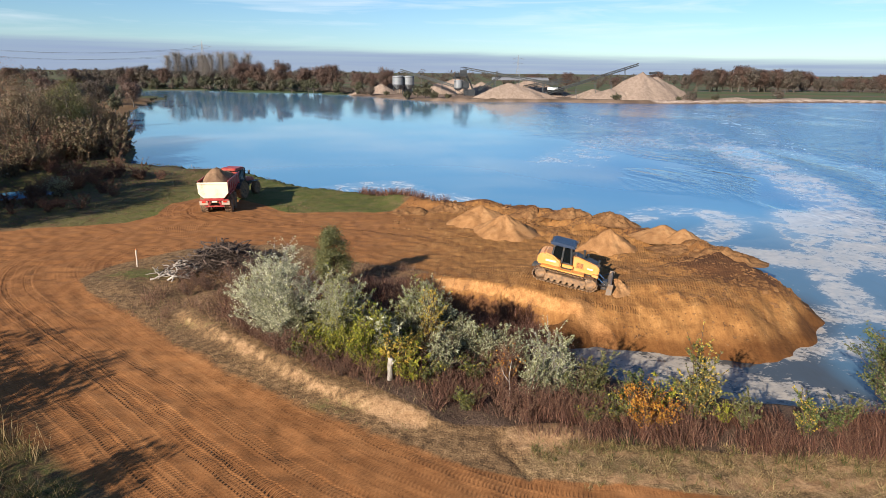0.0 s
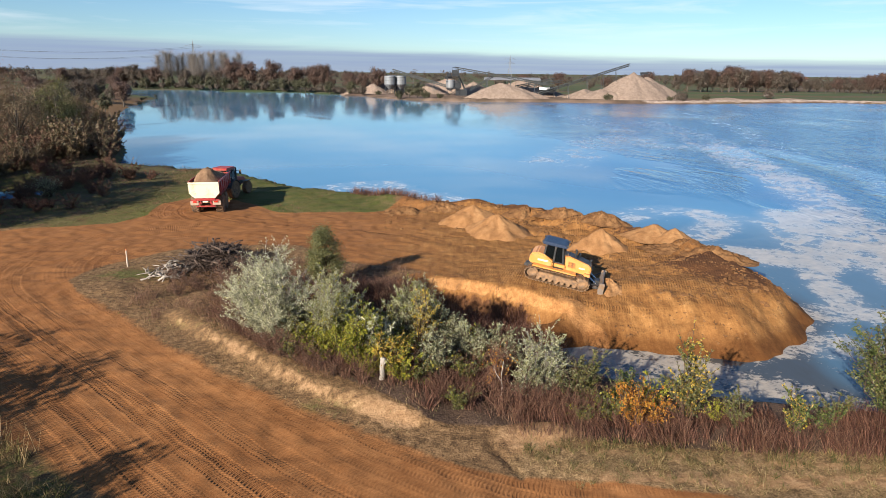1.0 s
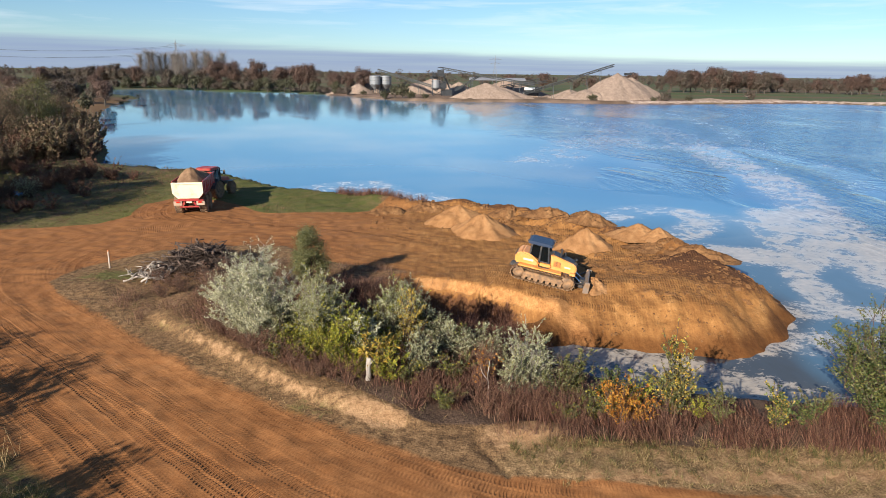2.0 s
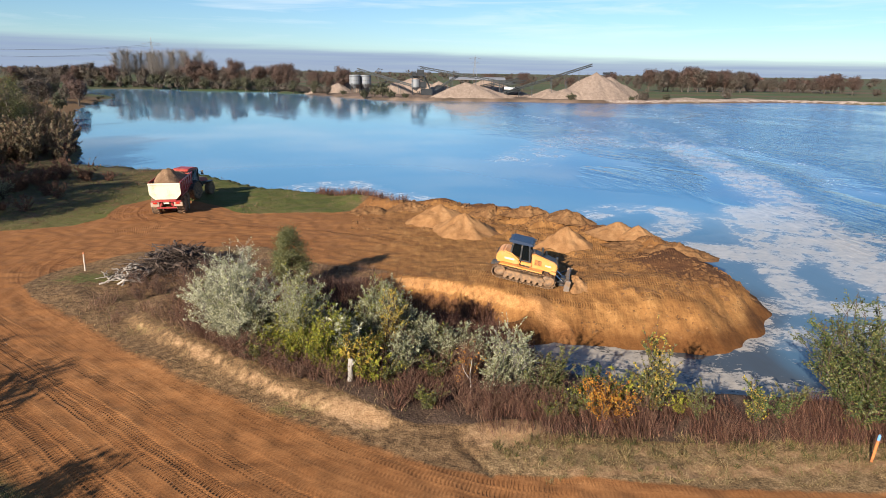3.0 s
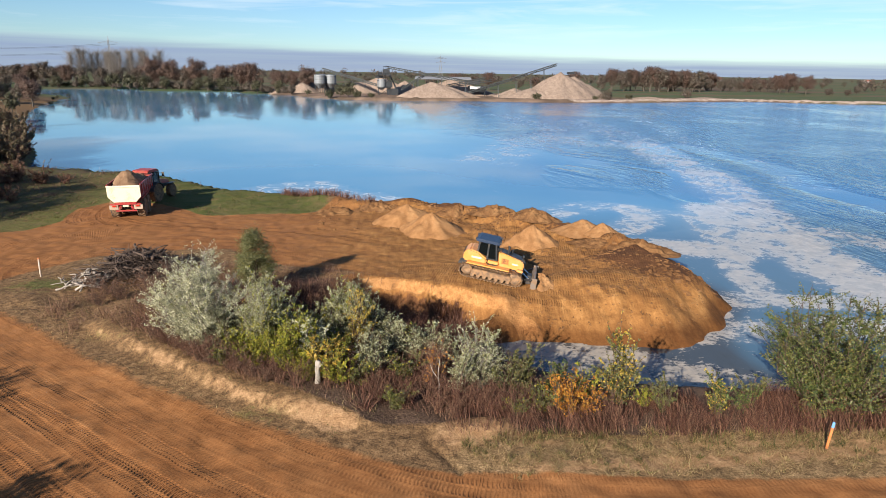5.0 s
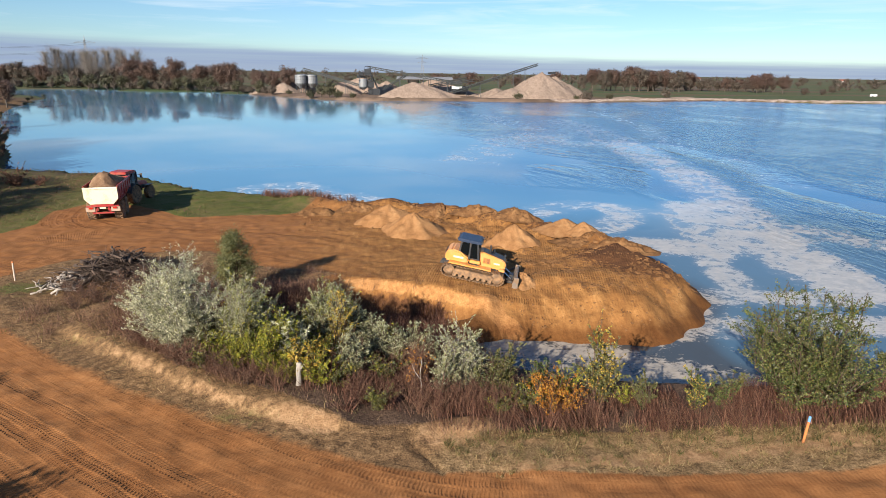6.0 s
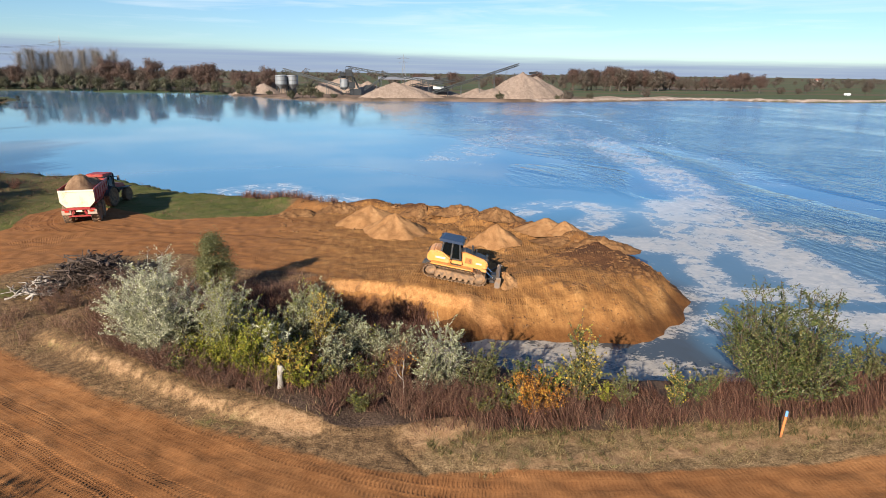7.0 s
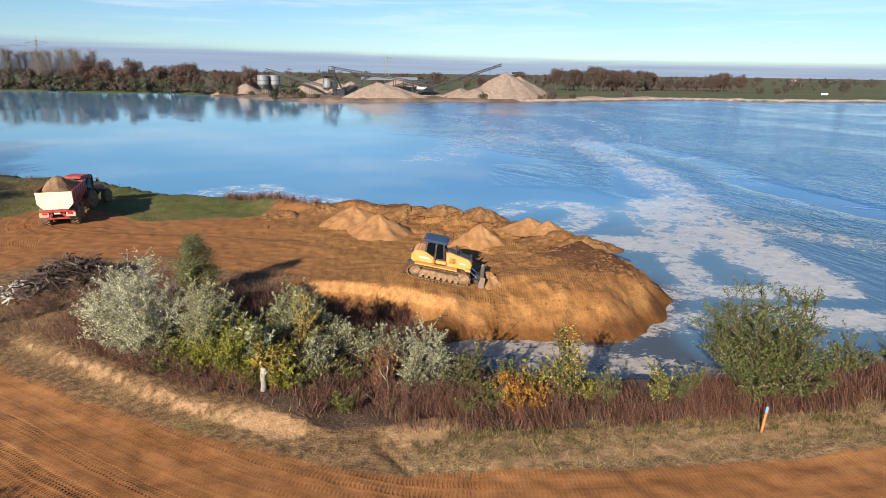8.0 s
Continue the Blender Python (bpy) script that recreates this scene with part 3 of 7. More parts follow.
dry_f = np.clip(ease(X, 1.0, 4.0) * ease(Y, 13, 14) * (1 - ease(Y, 16.6, 17.6)) + 0.25 * (1 - ease(X, -9, -8)) * (1 - ease(Y, 18, 19.5)), 0, 1)
berm_d = np.abs(line_field(X, Y, smooth_line(BERM))[0])
pale_f = (1 - ease(berm_d + 0.25 * lump(X, Y, 1.6, 16) + 0.15 * lump(X, Y, 0.6, 17) - 0.4 * ease(X, -6, -2), -0.1, 0.55)) * (0.62 + 0.2 * lump(X, Y, 1.1, 29))
pale_f = np.maximum(pale_f, 1.1 * np.exp(-(((X - 3.5) / 1.5) ** 2 + ((Y - 17.8) / 0.95) ** 2)))
pale_f = np.maximum(pale_f, 0.55 * ease(X, 4, 5) * np.exp(-(((Y - 16.9 + 0.085 * (X - 6)) / 0.35) ** 2)))
pale_f = np.maximum(pale_f, 0.8 * ease(X, 3, 6) * np.exp(-(((Y - 15.6) / 0.45) ** 2)))
road_f = np.maximum(road_f, 0.95 * ease(area_field(X, Y, PIT), -2.6, -1.2))
lip_d = np.abs(line_field(X, Y, [(6.6, 31.4), (7.9, 30.2), (8.5, 28.6), (8.3, 26.4)])[0])
pale_f = np.maximum(pale_f, ease(Y, 250, 280) * 1.3 * (1 - ease(lake_d, 6, 11)) * ease(lake_d, 0, 1) * ease(X, 90, 110))
pit_f = area_field(X, Y, PIT) + 0.2 * lump(X, Y, 1.5, 13) + 0.1 * lump(X, Y, 0.5, 24)
lip_f = ease(pit_f, -1.1, -0.95) * (1 - ease(pit_f + 0.22 * lump(X, Y, 0.8, 19), -0.78, -0.5)) * ease(Y + 0.45 * X, 30.5, 31.5)
lip_f = np.maximum(lip_f, (1 - ease(lip_d + 0.3 * lump(X, Y, 0.9, 25), 0.2, 0.75)) * ease(X, 6.4, 7.2))
pale_f = np.maximum(pale_f, 1.3 * lip_f)
road_f = road_f * (1 - lip_f)
wet_f = (1 - ease(lake_d + 0.3 * lump(X, Y, 1.2, 15), 0.15, 1.1)) * (1 - ease(Y, 70, 90)) * 0.9
works = ease(X, -60, -45) * (1 - ease(X, 125, 150)) * (1 - ease(Y, 375, 385))
field_f = ease(Y, 250, 300) * (1 - 0.9 * works) * (1 - 0.9 * pale_f)
dry_f = np.maximum(dry_f, ease(Y, 250, 280) * works)
slope_f = np.hypot(*np.gradient(Z, gy_lines, gx_lines))
beach_f = ease(Y, 250, 280)
thatch_shade_f = ease(X, 3, 6) * ease(Y - 17.5 + 0.085 * (X - 4), -0.2, 0.4) * (1 - ease(Y, 24, 26))
thatch_shade_f = np.maximum(thatch_shade_f, 0.9 * ease(-dirt_d, 0.9, 1.5) * ease(X, -12, -8) * (1 - ease(X, 4, 6)) * ease(Y + 0.75 * X, 18.2, 19.0) * (1 - ease(Y, 33, 36)) * ease(Y, 18, 19))
# Left meadow: dark growth, and tree shade put into the ground colour.
thatch_shade_f = np.maximum(thatch_shade_f, (0.45 + 0.35 * ease(-X, 26, 36)) * ease(-X, 19, 28) * ease(Y, 45, 48) * (1 - ease(Y, 110, 140)))
fresh_f = ease(X, -8, 4) * ease(Y, 24, 30) * (1 - ease(Y, 70, 90))
# Left pit wall: brown earth, with bush shade put into the same colour.
clay_shade_f = 0.75 * ease(pit_f, -0.75, -0.4) * (1 - ease(X, 4.0, 6.5)) + np.exp(-(((X - 18.2) / 2.6) ** 2 + ((Y - 35.2) / 2.6) ** 2)) + 0.6 * ease(X, -3, 0) * ease(Y, 38, 42) * np.exp(-(((lake_d - 2.4) / 1.6) ** 2)) + 0.45 * np.exp(-(((X - 15.8) / 2.2) ** 2 + ((Y - 36.8) / 1.6) ** 2))
rolled_f = (1 - np.where(branch, 0.0, 0.9) * ease(np.abs(across_f), 1.6, 2.8) * ease(Y, 39, 42) * (1 - ease(X, -12, -8))) * (1 - 0.5 * ease(Y, 36, 39) * (1 - ease(X, -14, -10)) * (1 - branch)) * road_f * (1 - ease(slope_f, 0.35, 0.6)) * (1 - 0.2 * fresh_f) * (1 - 0.8 * ease(X - 0.5 * Y, -6, -1) * (1 - ease(Y, 15, 17)))
ground = sheet("ground", gx_lines, gy_lines, Z, {"road": road_f, "green": green_f, "dry": dry_f, "pale": pale_f, "wet": wet_f, "field": field_f,
                                                 "across": across_f, "along": along_f, "rolled": rolled_f, "thatch_shade": thatch_shade_f, "beach": beach_f, "fresh": fresh_f, "clay": clay_shade_f}, GROUND)
tagged(ground, "rutted orange sand haul road with grassy verges and lake bed", "ground", kind="structure")

# ---- lake ----
wx = graded(-700, 950, -30, 75, 0.7, 1.09)
wy = graded(2, 480, 18, 110, 0.7, 1.09)
WX, WY = np.meshgrid(wx, wy)


def trail(points, width, soft=2.2):
    """A band along a line: full in the middle, fading to its edges."""
    return 1 - ease(np.abs(line_field(WX, WY, smooth_line(points))[0]), width / soft, width * 1.35)


foam = np.maximum.reduce([
    0.30 * trail([(92, 224), (76.4, 155), (62.9, 109)], 3.5),
    0.36 * trail([(61, 181), (59.7, 151), (54, 115.6)], 7),
    0.36 * trail([(19, 97), (28.2, 114.8), (39.1, 138.6), (43.9, 122), (50.2, 117.3), (54, 112)], 7),
    0.30 * trail([(43.6, 203), (45.3, 161), (47.2, 139)], 6),
    0.50 * trail([(55, 122), (54, 115.6), (49.5, 96), (48.4, 84)], 5.2),
    0.66 * trail([(48.6, 85), (43.6, 69), (39.6, 57.4), (36.9, 49.6)], 4.2),
    0.86 * trail([(41, 61), (37.4, 51.4), (35.2, 44.0), (33.8, 38.6), (33.8, 34.5)], 3.6),
    0.78 * trail([(35.8, 60), (33.0, 53.4), (31.8, 49), (30.5, 46)], 3.2),
    0.86 * trail([(22.4, 46.6), (27.0, 45.0), (31, 45.4), (34.5, 45)], 2.8),
    0.72 * trail([(28.8, 42.4), (27.1, 40.8), (26.3, 37.4), (25.0, 34.3)], 1.5),
    0.70 * trail([(27.4, 60.5), (27.6, 57.0), (24.6, 53.2), (20.2, 50.6), (17.6, 50.4)], 2.3),
    0.40 * trail([(18, 58), (24, 62), (30, 58), (33, 54)], 2.6),
    0.74 * trail([(21.2, 33.6), (24.6, 33.5), (27.3, 32.9), (34, 31.5)], 1.3),
    0.84 * trail([(18.6, 29.6), (21.4, 28.9), (23.6, 27.9), (27.0, 28.9), (33, 27)], 1.7),
    0.62 * trail([(22.6, 34.5), (20.8, 31.6), (18.2, 28.6), (15.6, 27.2)], 0.8),
    0.85 * trail([(5.6, 27.8), (8.4, 27.2), (10.8, 26.8), (12.6, 25.2), (14.4, 23.8), (16.4, 23.0)], 2.3),
    0.8 * trail([(6, 25.5), (9, 23.6), (12, 22.4), (14.5, 21.6)], 1.6),
    0.46 * trail([(-12, 73), (-6.7, 75.6), (-2.3, 69.2), (1.5, 66.9), (5, 61)], 3.0),
    0.26 * trail([(65.6, 98), (57.2, 78.5), (56, 70)], 3.0),
    0.55 * trail([(41, 50), (44, 44), (47, 40)], 2.5),
])
calm = np.clip(np.maximum.reduce([
    0.9 * trail([(-200, 300), (-60, 150), (-14, 111), (5, 105)], 40),
    0.7 * trail([(55, 118), (48.8, 89.5), (39.8, 66.6)], 5),
    0.5 * trail([(-14.7, 110.8), (4.9, 121.8), (28, 124.7), (43.5, 135)], 7),
    0.5 * trail([(19, 97), (28.2, 114.8), (39, 125), (50.2, 117.3)], 6),
    0.7 * trail([(61.6, 116), (61.8, 88), (56.6, 68), (58, 51)], 4),
    0.8 * trail([(-30, 85), (0, 75), (12, 66), (22, 64)], 13, 9),
]), 0, 1)
shallow_dim = np.clip(np.exp(-(np.maximum(0, np.abs(area_field(WX, WY, LAKE))) / 2.2) ** 2) * (1 - ease(WY, 45, 60)) + ease(WX, 4, 6) * (1 - ease(WX, 15, 20)) * (1 - ease(WY, 28, 32)) + 0.8 * ease(WX, 4, 6) * (1 - ease(WX, 40, 60)) * (1 - ease(WY, 23, 29)), 0, 1)
# Drives the ripples and the painted dimming of the sky's reflection.
wind_dim = np.clip(0.12 + 0.7 * ease(WX, 30, 46) * ease(WY, 30, 60) + ease(WX - 0.14 * WY, -12, 22) * ease(WY, 50, 95) + 0.5 * ease(WX - 0.2 * WY, 20, 45) + 0.9 * np.exp(-(((WX - 40) / 8) ** 2 + ((WY - 88) / 11) ** 2)) + 0.5 * np.exp(-(((WX - 24) / 12) ** 2 + ((WY - 128) / 14) ** 2)), 0, 1)
# Darkened off the spit too: dim steep-angle reflection and dark bottom, as colour.
shallow_dim = np.maximum(shallow_dim, 0.62 * ease(WX, 14, 19) * (1 - ease(WY, 46, 64)) * (1 - ease(WX, 46, 62)))
lake = sheet("water", wx, wy, np.full(WX.shape, WATER_Z), {"foam": foam, "calm": calm, "wind_dim": wind_dim, "shallow_dim": shallow_dim}, WATER)
tagged(lake, "calm blue quarry lake with drifting white foam", "lake", kind="structure")

# ---- building blocks ----
class Geo:
    """Gathers vertices and faces for one mesh."""

    def __init__(self):
        self.v, self.f = [], []

    def add(self, verts, faces):
        k = len(self.v)
        self.v += [tuple(p) for p in verts]
        self.f += [tuple(i + k for i in f) for f in faces]
        return self

    def tube(self, pts, radii, sides=6):
        pts = [Vector(p) for p in pts]
        if isinstance(radii, (int, float)):
            radii = [radii] * len(pts)
        verts, faces = [], []
        for k, p in enumerate(pts):
            way = (pts[min(k + 1, len(pts) - 1)] - pts[max(k - 1, 0)]).normalized()
            a = way.orthogonal().normalized() if abs(way.z) > 0.9 else way.cross(Vector((0, 0, 1))).normalized()
            b = way.cross(a)
            verts += [p + (a * math.cos(2 * math.pi * s / sides) + b * math.sin(2 * math.pi * s / sides)) * radii[k] for s in range(sides)]
        for k in range(len(pts) - 1):
            for s in range(sides):
                t = (s + 1) % sides
                faces.append((k * sides + s, k * sides + t, (k + 1) * sides + t, (k + 1) * sides + s))
        faces += [tuple(reversed(range(sides))), tuple(range((len(pts) - 1) * sides, len(pts) * sides))]
        return self.add(verts, faces)

    def box(self, lo, hi, m=None):
        c = [Vector((x, y, z)) for z in (lo[2], hi[2]) for y in (lo[1], hi[1]) for x in (lo[0], hi[0])]
        if m is not None:
            c = [m @ p for p in c]
        return self.add(c, [(0, 2, 3, 1), (4, 5, 7, 6), (0, 1, 5, 4), (1, 3, 7, 5), (3, 2, 6, 7), (2, 0, 4, 6)])

    def mesh(self, name, mat, smooth=False, bevel=0.0, segments=2):
        me = bpy.data.meshes.new(name)
        me.from_pydata(self.v, [], self.f)
        me.update()
        if bevel:
            bm = bmesh.new()
            bm.from_mesh(me)
            bmesh.ops.recalc_face_normals(bm, faces=bm.faces)
            sharp = [e for e in bm.edges if len(e.link_faces) == 2 and e.calc_face_angle(0) > 0.5]
            bmesh.ops.bevel(bm, geom=sharp, offset=bevel, segments=segments, affect="EDGES", clamp_overlap=True)
            bm.to_mesh(me)
            bm.free()
        if smooth:
            me.polygons.foreach_set("use_smooth", np.ones(len(me.polygons), bool))
        me.materials.append(mat)
        return me


def part(name, geo, mat, parent, label="", smooth=False, bevel=0.0, at=None):
    ob = new(name, geo.mesh(name, mat, smooth, bevel) if isinstance(geo, Geo) else geo)
    ob.parent = parent
    if at is not None:
        ob.matrix_basis = at
    return tagged(ob, label)


def root(name, m, label, category, group="", kind=""):
    ob = new(name)
    ob.empty_display_size = 0.2
    ob.matrix_basis = m
    return tagged(ob, label, category, group, kind)


def quad_mesh(name, co, mat):
    """A mesh of loose four-cornered leaves; co: leaves x 4 x 3."""
    n = len(co)
    me = bpy.data.meshes.new(name)
    me.vertices.add(n * 4), me.loops.add(n * 4), me.polygons.add(n)
    me.vertices.foreach_set("co", co.astype(np.float32).ravel())
    me.loops.foreach_set("vertex_index", np.arange(n * 4, dtype=np.int32))
    me.polygons.foreach_set("loop_start", np.arange(0, n * 4, 4, dtype=np.int32))
    me.update(calc_edges=True)
    me.materials.append(mat)
    return me


def unit(v):
    return v / (np.linalg.norm(v, axis=-1, keepdims=True) + 1e-9)


def leaves(rng, at, way, length, width):
    """Pointed leaves at places, along directions, turned at random about them."""
    n = len(at)
    side = unit(np.cross(way, rng.normal(size=(n, 3))))
    ln = (length * rng.uniform(0.6, 1.3, n))[:, None]
    wd = (width * rng.uniform(0.6, 1.3, n))[:, None]
    droop = np.array([0, 0, -0.12]) * ln
    return np.stack([at, at + way * ln * 0.45 + side * wd * 0.5, at + way * ln + droop, at + way * ln * 0.45 - side * wd * 0.5], 1)


def shell_leaves(rng, at, out, length, width, loose=0.6):
    """Leaves that mostly face outwards from their clump, as a crown's do."""
    n = len(at)
    face = unit(unit(out) + rng.normal(size=(n, 3)) * loose + np.array([0, 0, 0.25]))
    u = unit(np.cross(face, rng.normal(size=(n, 3))))
    v = np.cross(face, u)
    ln = (length * rng.uniform(0.6, 1.3, n))[:, None] * 0.5
    wd = (width * rng.uniform(0.6, 1.3, n))[:, None] * 0.5
    return np.stack([at - u * ln, at + v * wd, at + u * ln, at - v * wd], 1)


def blades(rng, at, height, width, lean=0.35, taper=0.25, sweep=None):
    """Upright stalks or blades of grass."""
    n = len(at)
    a = rng.uniform(0, 2 * math.pi, n)
    side = np.stack([np.cos(a), np.sin(a), 0 * a], 1) * (width * rng.uniform(0.6, 1.4, n))[:, None] * 0.5
    h = (height * rng.uniform(0.55, 1.25, n))[:, None]
    tip = at + h * np.concatenate([rng.normal(size=(n, 2)) * lean, np.ones((n, 1))], 1)
    if sweep is not None:
        tip[:, 0] += sweep * h[:, 0]
    return np.stack([at - side, at + side, tip + side * taper, tip - side * taper], 1)


def grown(rng, height, spread, stems, twigs, lean_pow=1.4, base=0.12):
    """The lines of a many-stemmed shrub: stems, and twigs off their upper parts."""
    lines = []
    for k in range(stems):
        a, r = rng.uniform(0, 2 * math.pi), spread * math.sqrt(rng.uniform(0.02, 1))
        h = height * (1 - 0.38 * (r / spread) ** 2) * rng.uniform(0.58, 1.1)
        ts = np.linspace(0, 1, 6)
        wob = rng.normal(size=(6, 2)) * 0.035 * height * ts[:, None]
        b0 = rng.normal(size=2) * base * spread
        xy = b0 + np.stack([np.cos(a) * r * ts**lean_pow, np.sin(a) * r * ts**lean_pow], 1) + wob
        p = np.concatenate([xy, (h * ts)[:, None]], 1)
        lines.append((p, 0))
        for j in range(twigs):
            t = rng.uniform(0.1, 0.95)
            i = min(int(t * 5), 4)
            q = p[i] + (p[i + 1] - p[i]) * (t * 5 - i)
            b = rng.uniform(0, 2 * math.pi)
            ln = height * rng.uniform(0.10, 0.24) * (1.15 - 0.5 * t)
            e = q + ln * np.array([math.cos(b) * 0.8, math.sin(b) * 0.8, rng.uniform(0.25, 0.95)])
            lines.append((np.stack([q, (q + e) / 2 + rng.normal(size=3) * 0.04 * ln, e]), 1))
    return lines


def along_lines(rng, lines, n, low=0.25):
    """Places and directions strewn along lines, away from the stems' feet."""
    seg_a, seg_b, wt = [], [], []
    for p, rank in lines:
        for k in range(len(p) - 1):
            if rank == 0 and k < low * (len(p) - 1):
                continue
            seg_a.append(p[k]), seg_b.append(p[k + 1])
            wt.append(np.linalg.norm(p[k + 1] - p[k]) * (1.6 if rank else 0.8) * rng.exponential())
    a, b, w = np.array(seg_a), np.array(seg_b), np.array(wt)
    i = rng.choice(len(a), n, p=w / w.sum())
    t = rng.uniform(0, 1, (n, 1))
    return a[i] + (b[i] - a[i]) * t, unit(unit(b[i] - a[i]) + rng.normal(size=(n, 3)) * 0.65)


def stem_geo(lines, r0, r1):
    g = Geo()
    for p, rank in lines:
        k = len(p)
        if rank == 0:
            g.tube(p, [r0 + (r1 - r0) * i / (k - 1) for i in range(k)], 5)
        else:
            g.tube(p, [r1 * 0.9, r1 * 0.7, r1 * 0.4], 3)
    return g


def shrub(name, label, category, x, y, height, spread, stems, twigs, count, leaf, mat, stem_mat, seed, low=0.25, group="", second=None, stem_r=0.025, z=None, dome=1.4):
    """A many-stemmed bush: stems and twigs in one part, leaves in another."""
    rng = np.random.default_rng(seed)
    lines = grown(rng, height, spread, stems, twigs, dome)
    ob = root(name, pose(x, y, (height_at(x, y) if z is None else z) - 0.05), label, category, group)
    part("branchwork", stem_geo(lines, stem_r, stem_r * 0.3), stem_mat, ob)
    at, way = along_lines(rng, lines, count, low)
    at = at + rng.normal(size=at.shape) * 0.02 * spread
    part("foliage", quad_mesh("foliage", leaves(rng, at, way, *leaf), mat), None, ob)
    if second:
        mat2, n2, lo2, leaf2 = second
        at, way = along_lines(rng, lines, n2, lo2)
        part("foliage", quad_mesh("foliage", leaves(rng, at, way, *leaf2), mat2), None, ob)
    return ob


def tree(name, label, category, m, height, crown, bole, count, leaf, mat, trunk_mat, seed, limbs=14, group="", trunk_r=None, bare=0.0, top=1.0, clusters=70):
    """A single-trunked tree: tapered trunk, limbs reaching into the crown, leaf clusters with gaps between."""
    rng = np.random.default_rng(seed)
    r0 = trunk_r or height * 0.022
    ob = root(name, m, label, category, group)
    ts = np.linspace(0, 1, 7)
    wob = np.cumsum(rng.normal(size=(7, 2)) * 0.012 * height, 0) * ts[:, None]
    axis = np.concatenate([wob, (ts * height * 0.9)[:, None]], 1)
    part("trunk", Geo().tube(axis, [r0 * (1.25 if t == 0 else 1 - 0.85 * t) for t in ts], 8), trunk_mat, ob, smooth=True)
    g, ends = Geo(), []
    mid = (bole + height) / 2
    for k in range(clusters):
        d = unit(rng.normal(size=3))
        s = rng.uniform(0.55, 1.0) ** 0.5
        e = np.array([d[0] * crown * s, d[1] * crown * s, mid + d[2] * (height - bole) / 2 * s])
        up_ = (e[2] - bole) / (height - bole)
        e[:2] *= 1 - (1 - top) * up_
        ends.append(e)
        if k < limbs * 3:
            t0 = np.clip((e[2] - 0.25 * height) / height * 0.9, bole / height * 0.7, 0.85)
            i = min(int(t0 * 6), 5)
            q = axis[i] + (axis[i + 1] - axis[i]) * (t0 * 6 - i)
            bend = (q + e) / 2 + np.array([0, 0, 0.06 * height])
            w = r0 * (0.34 if k < limbs else 0.16)
            g.tube([q, bend, e], [w, w * 0.6, w * 0.2], 5 if k < limbs else 3)
    part("branchwork", g, trunk_mat, ob)
    ends = np.array(ends)
    n = int(count * (1 - bare))
    i = rng.integers(0, len(ends), n)
    spread = crown * 0.19
    off = rng.normal(size=(n, 3)) * spread * np.array([1, 1, 0.75])
    at = ends[i] + off
    part("crown", quad_mesh("crown", shell_leaves(rng, at, off + 0.35 * (ends[i] - ends.mean(0)), *leaf), mat), None, ob)
    return ob


def far_crown(rng, height, crown, bole, n, size, squash=1.0):
    """Leaf clumps of a tree seen from far off."""
    k = 34
    c = unit(rng.normal(size=(k, 3))) * rng.uniform(0.35, 0.86, (k, 1)) * np.array([crown, crown, (height - bole) / 2 * squash])
    i = rng.integers(0, k, n)
    off = unit(rng.normal(size=(n, 3))) * rng.uniform(0.3, 1.0, (n, 1)) * crown * 0.36
    at = c[i] + off
    out = off + 0.3 * at
    at[:, 2] += (height + bole) / 2
    return shell_leaves(rng, at, out, size, size * 0.8, 0.45)

# ---- machines ----
YELLOW_PAINT = simple("yellow_machine_paint", (0.66, 0.262, 0.055), 0.42, 0.0, 0.12, 2.0, dirt=(0.46, 0.27, 0.12), dirt_at=0.54)
DECAL_ORANGE = simple("orange_decal", (0.58, 0.20, 0.04), 0.5, 0.0, 0.15, 3.0, dirt=(0.42, 0.24, 0.10), dirt_at=0.62)
BLACK_PAINT = simple("black_machine_paint", (0.025, 0.026, 0.028), 0.5, 0.1, 0.3, 3.0, dirt=(0.22, 0.14, 0.08), dirt_at=0.60)
ROOF_BLUE = simple("blue_black_cab_roof", (0.02, 0.035, 0.07), 0.45, 0.0, 0.2, 2.0)
MUDDY_STEEL = simple("muddy_track_steel", (0.16, 0.10, 0.06), 0.75, 0.2, 0.35, 4.0, 0.01, dirt=(0.36, 0.20, 0.09), dirt_at=0.5)
BLADE_STEEL = simple("worn_blade_steel", (0.26, 0.22, 0.19), 0.5, 0.5, 0.3, 2.5, dirt=(0.26, 0.15, 0.07), dirt_at=0.46)
CHROME = simple("polished_rod", (0.7, 0.7, 0.7), 0.15, 1.0, 0.1, 3.0)
WHITE_PAINT = simple("cream_white_paint", (0.74, 0.66, 0.46), 0.5, 0.0, 0.1, 1.5, dirt=(0.46, 0.31, 0.17), dirt_at=0.58)
RED_PAINT = simple("red_machine_paint", (0.33, 0.022, 0.022), 0.45, 0.0, 0.2, 2.0, dirt=(0.28, 0.14, 0.08), dirt_at=0.55)
RUBBER = simple("dusty_tyre_rubber", (0.030, 0.027, 0.024), 0.9, 0.0, 0.3, 5.0, 0.01, dirt=(0.26, 0.15, 0.075), dirt_at=0.45)
RIM_PAINT = simple("dusty_rim_paint", (0.40, 0.30, 0.22), 0.6, 0.1, 0.2, 3.0, dirt=(0.34, 0.2, 0.1), dirt_at=0.55)
LAMP_RED = simple("red_lamp_lens", (0.5, 0.02, 0.01), 0.2, 0.0, 0.05)


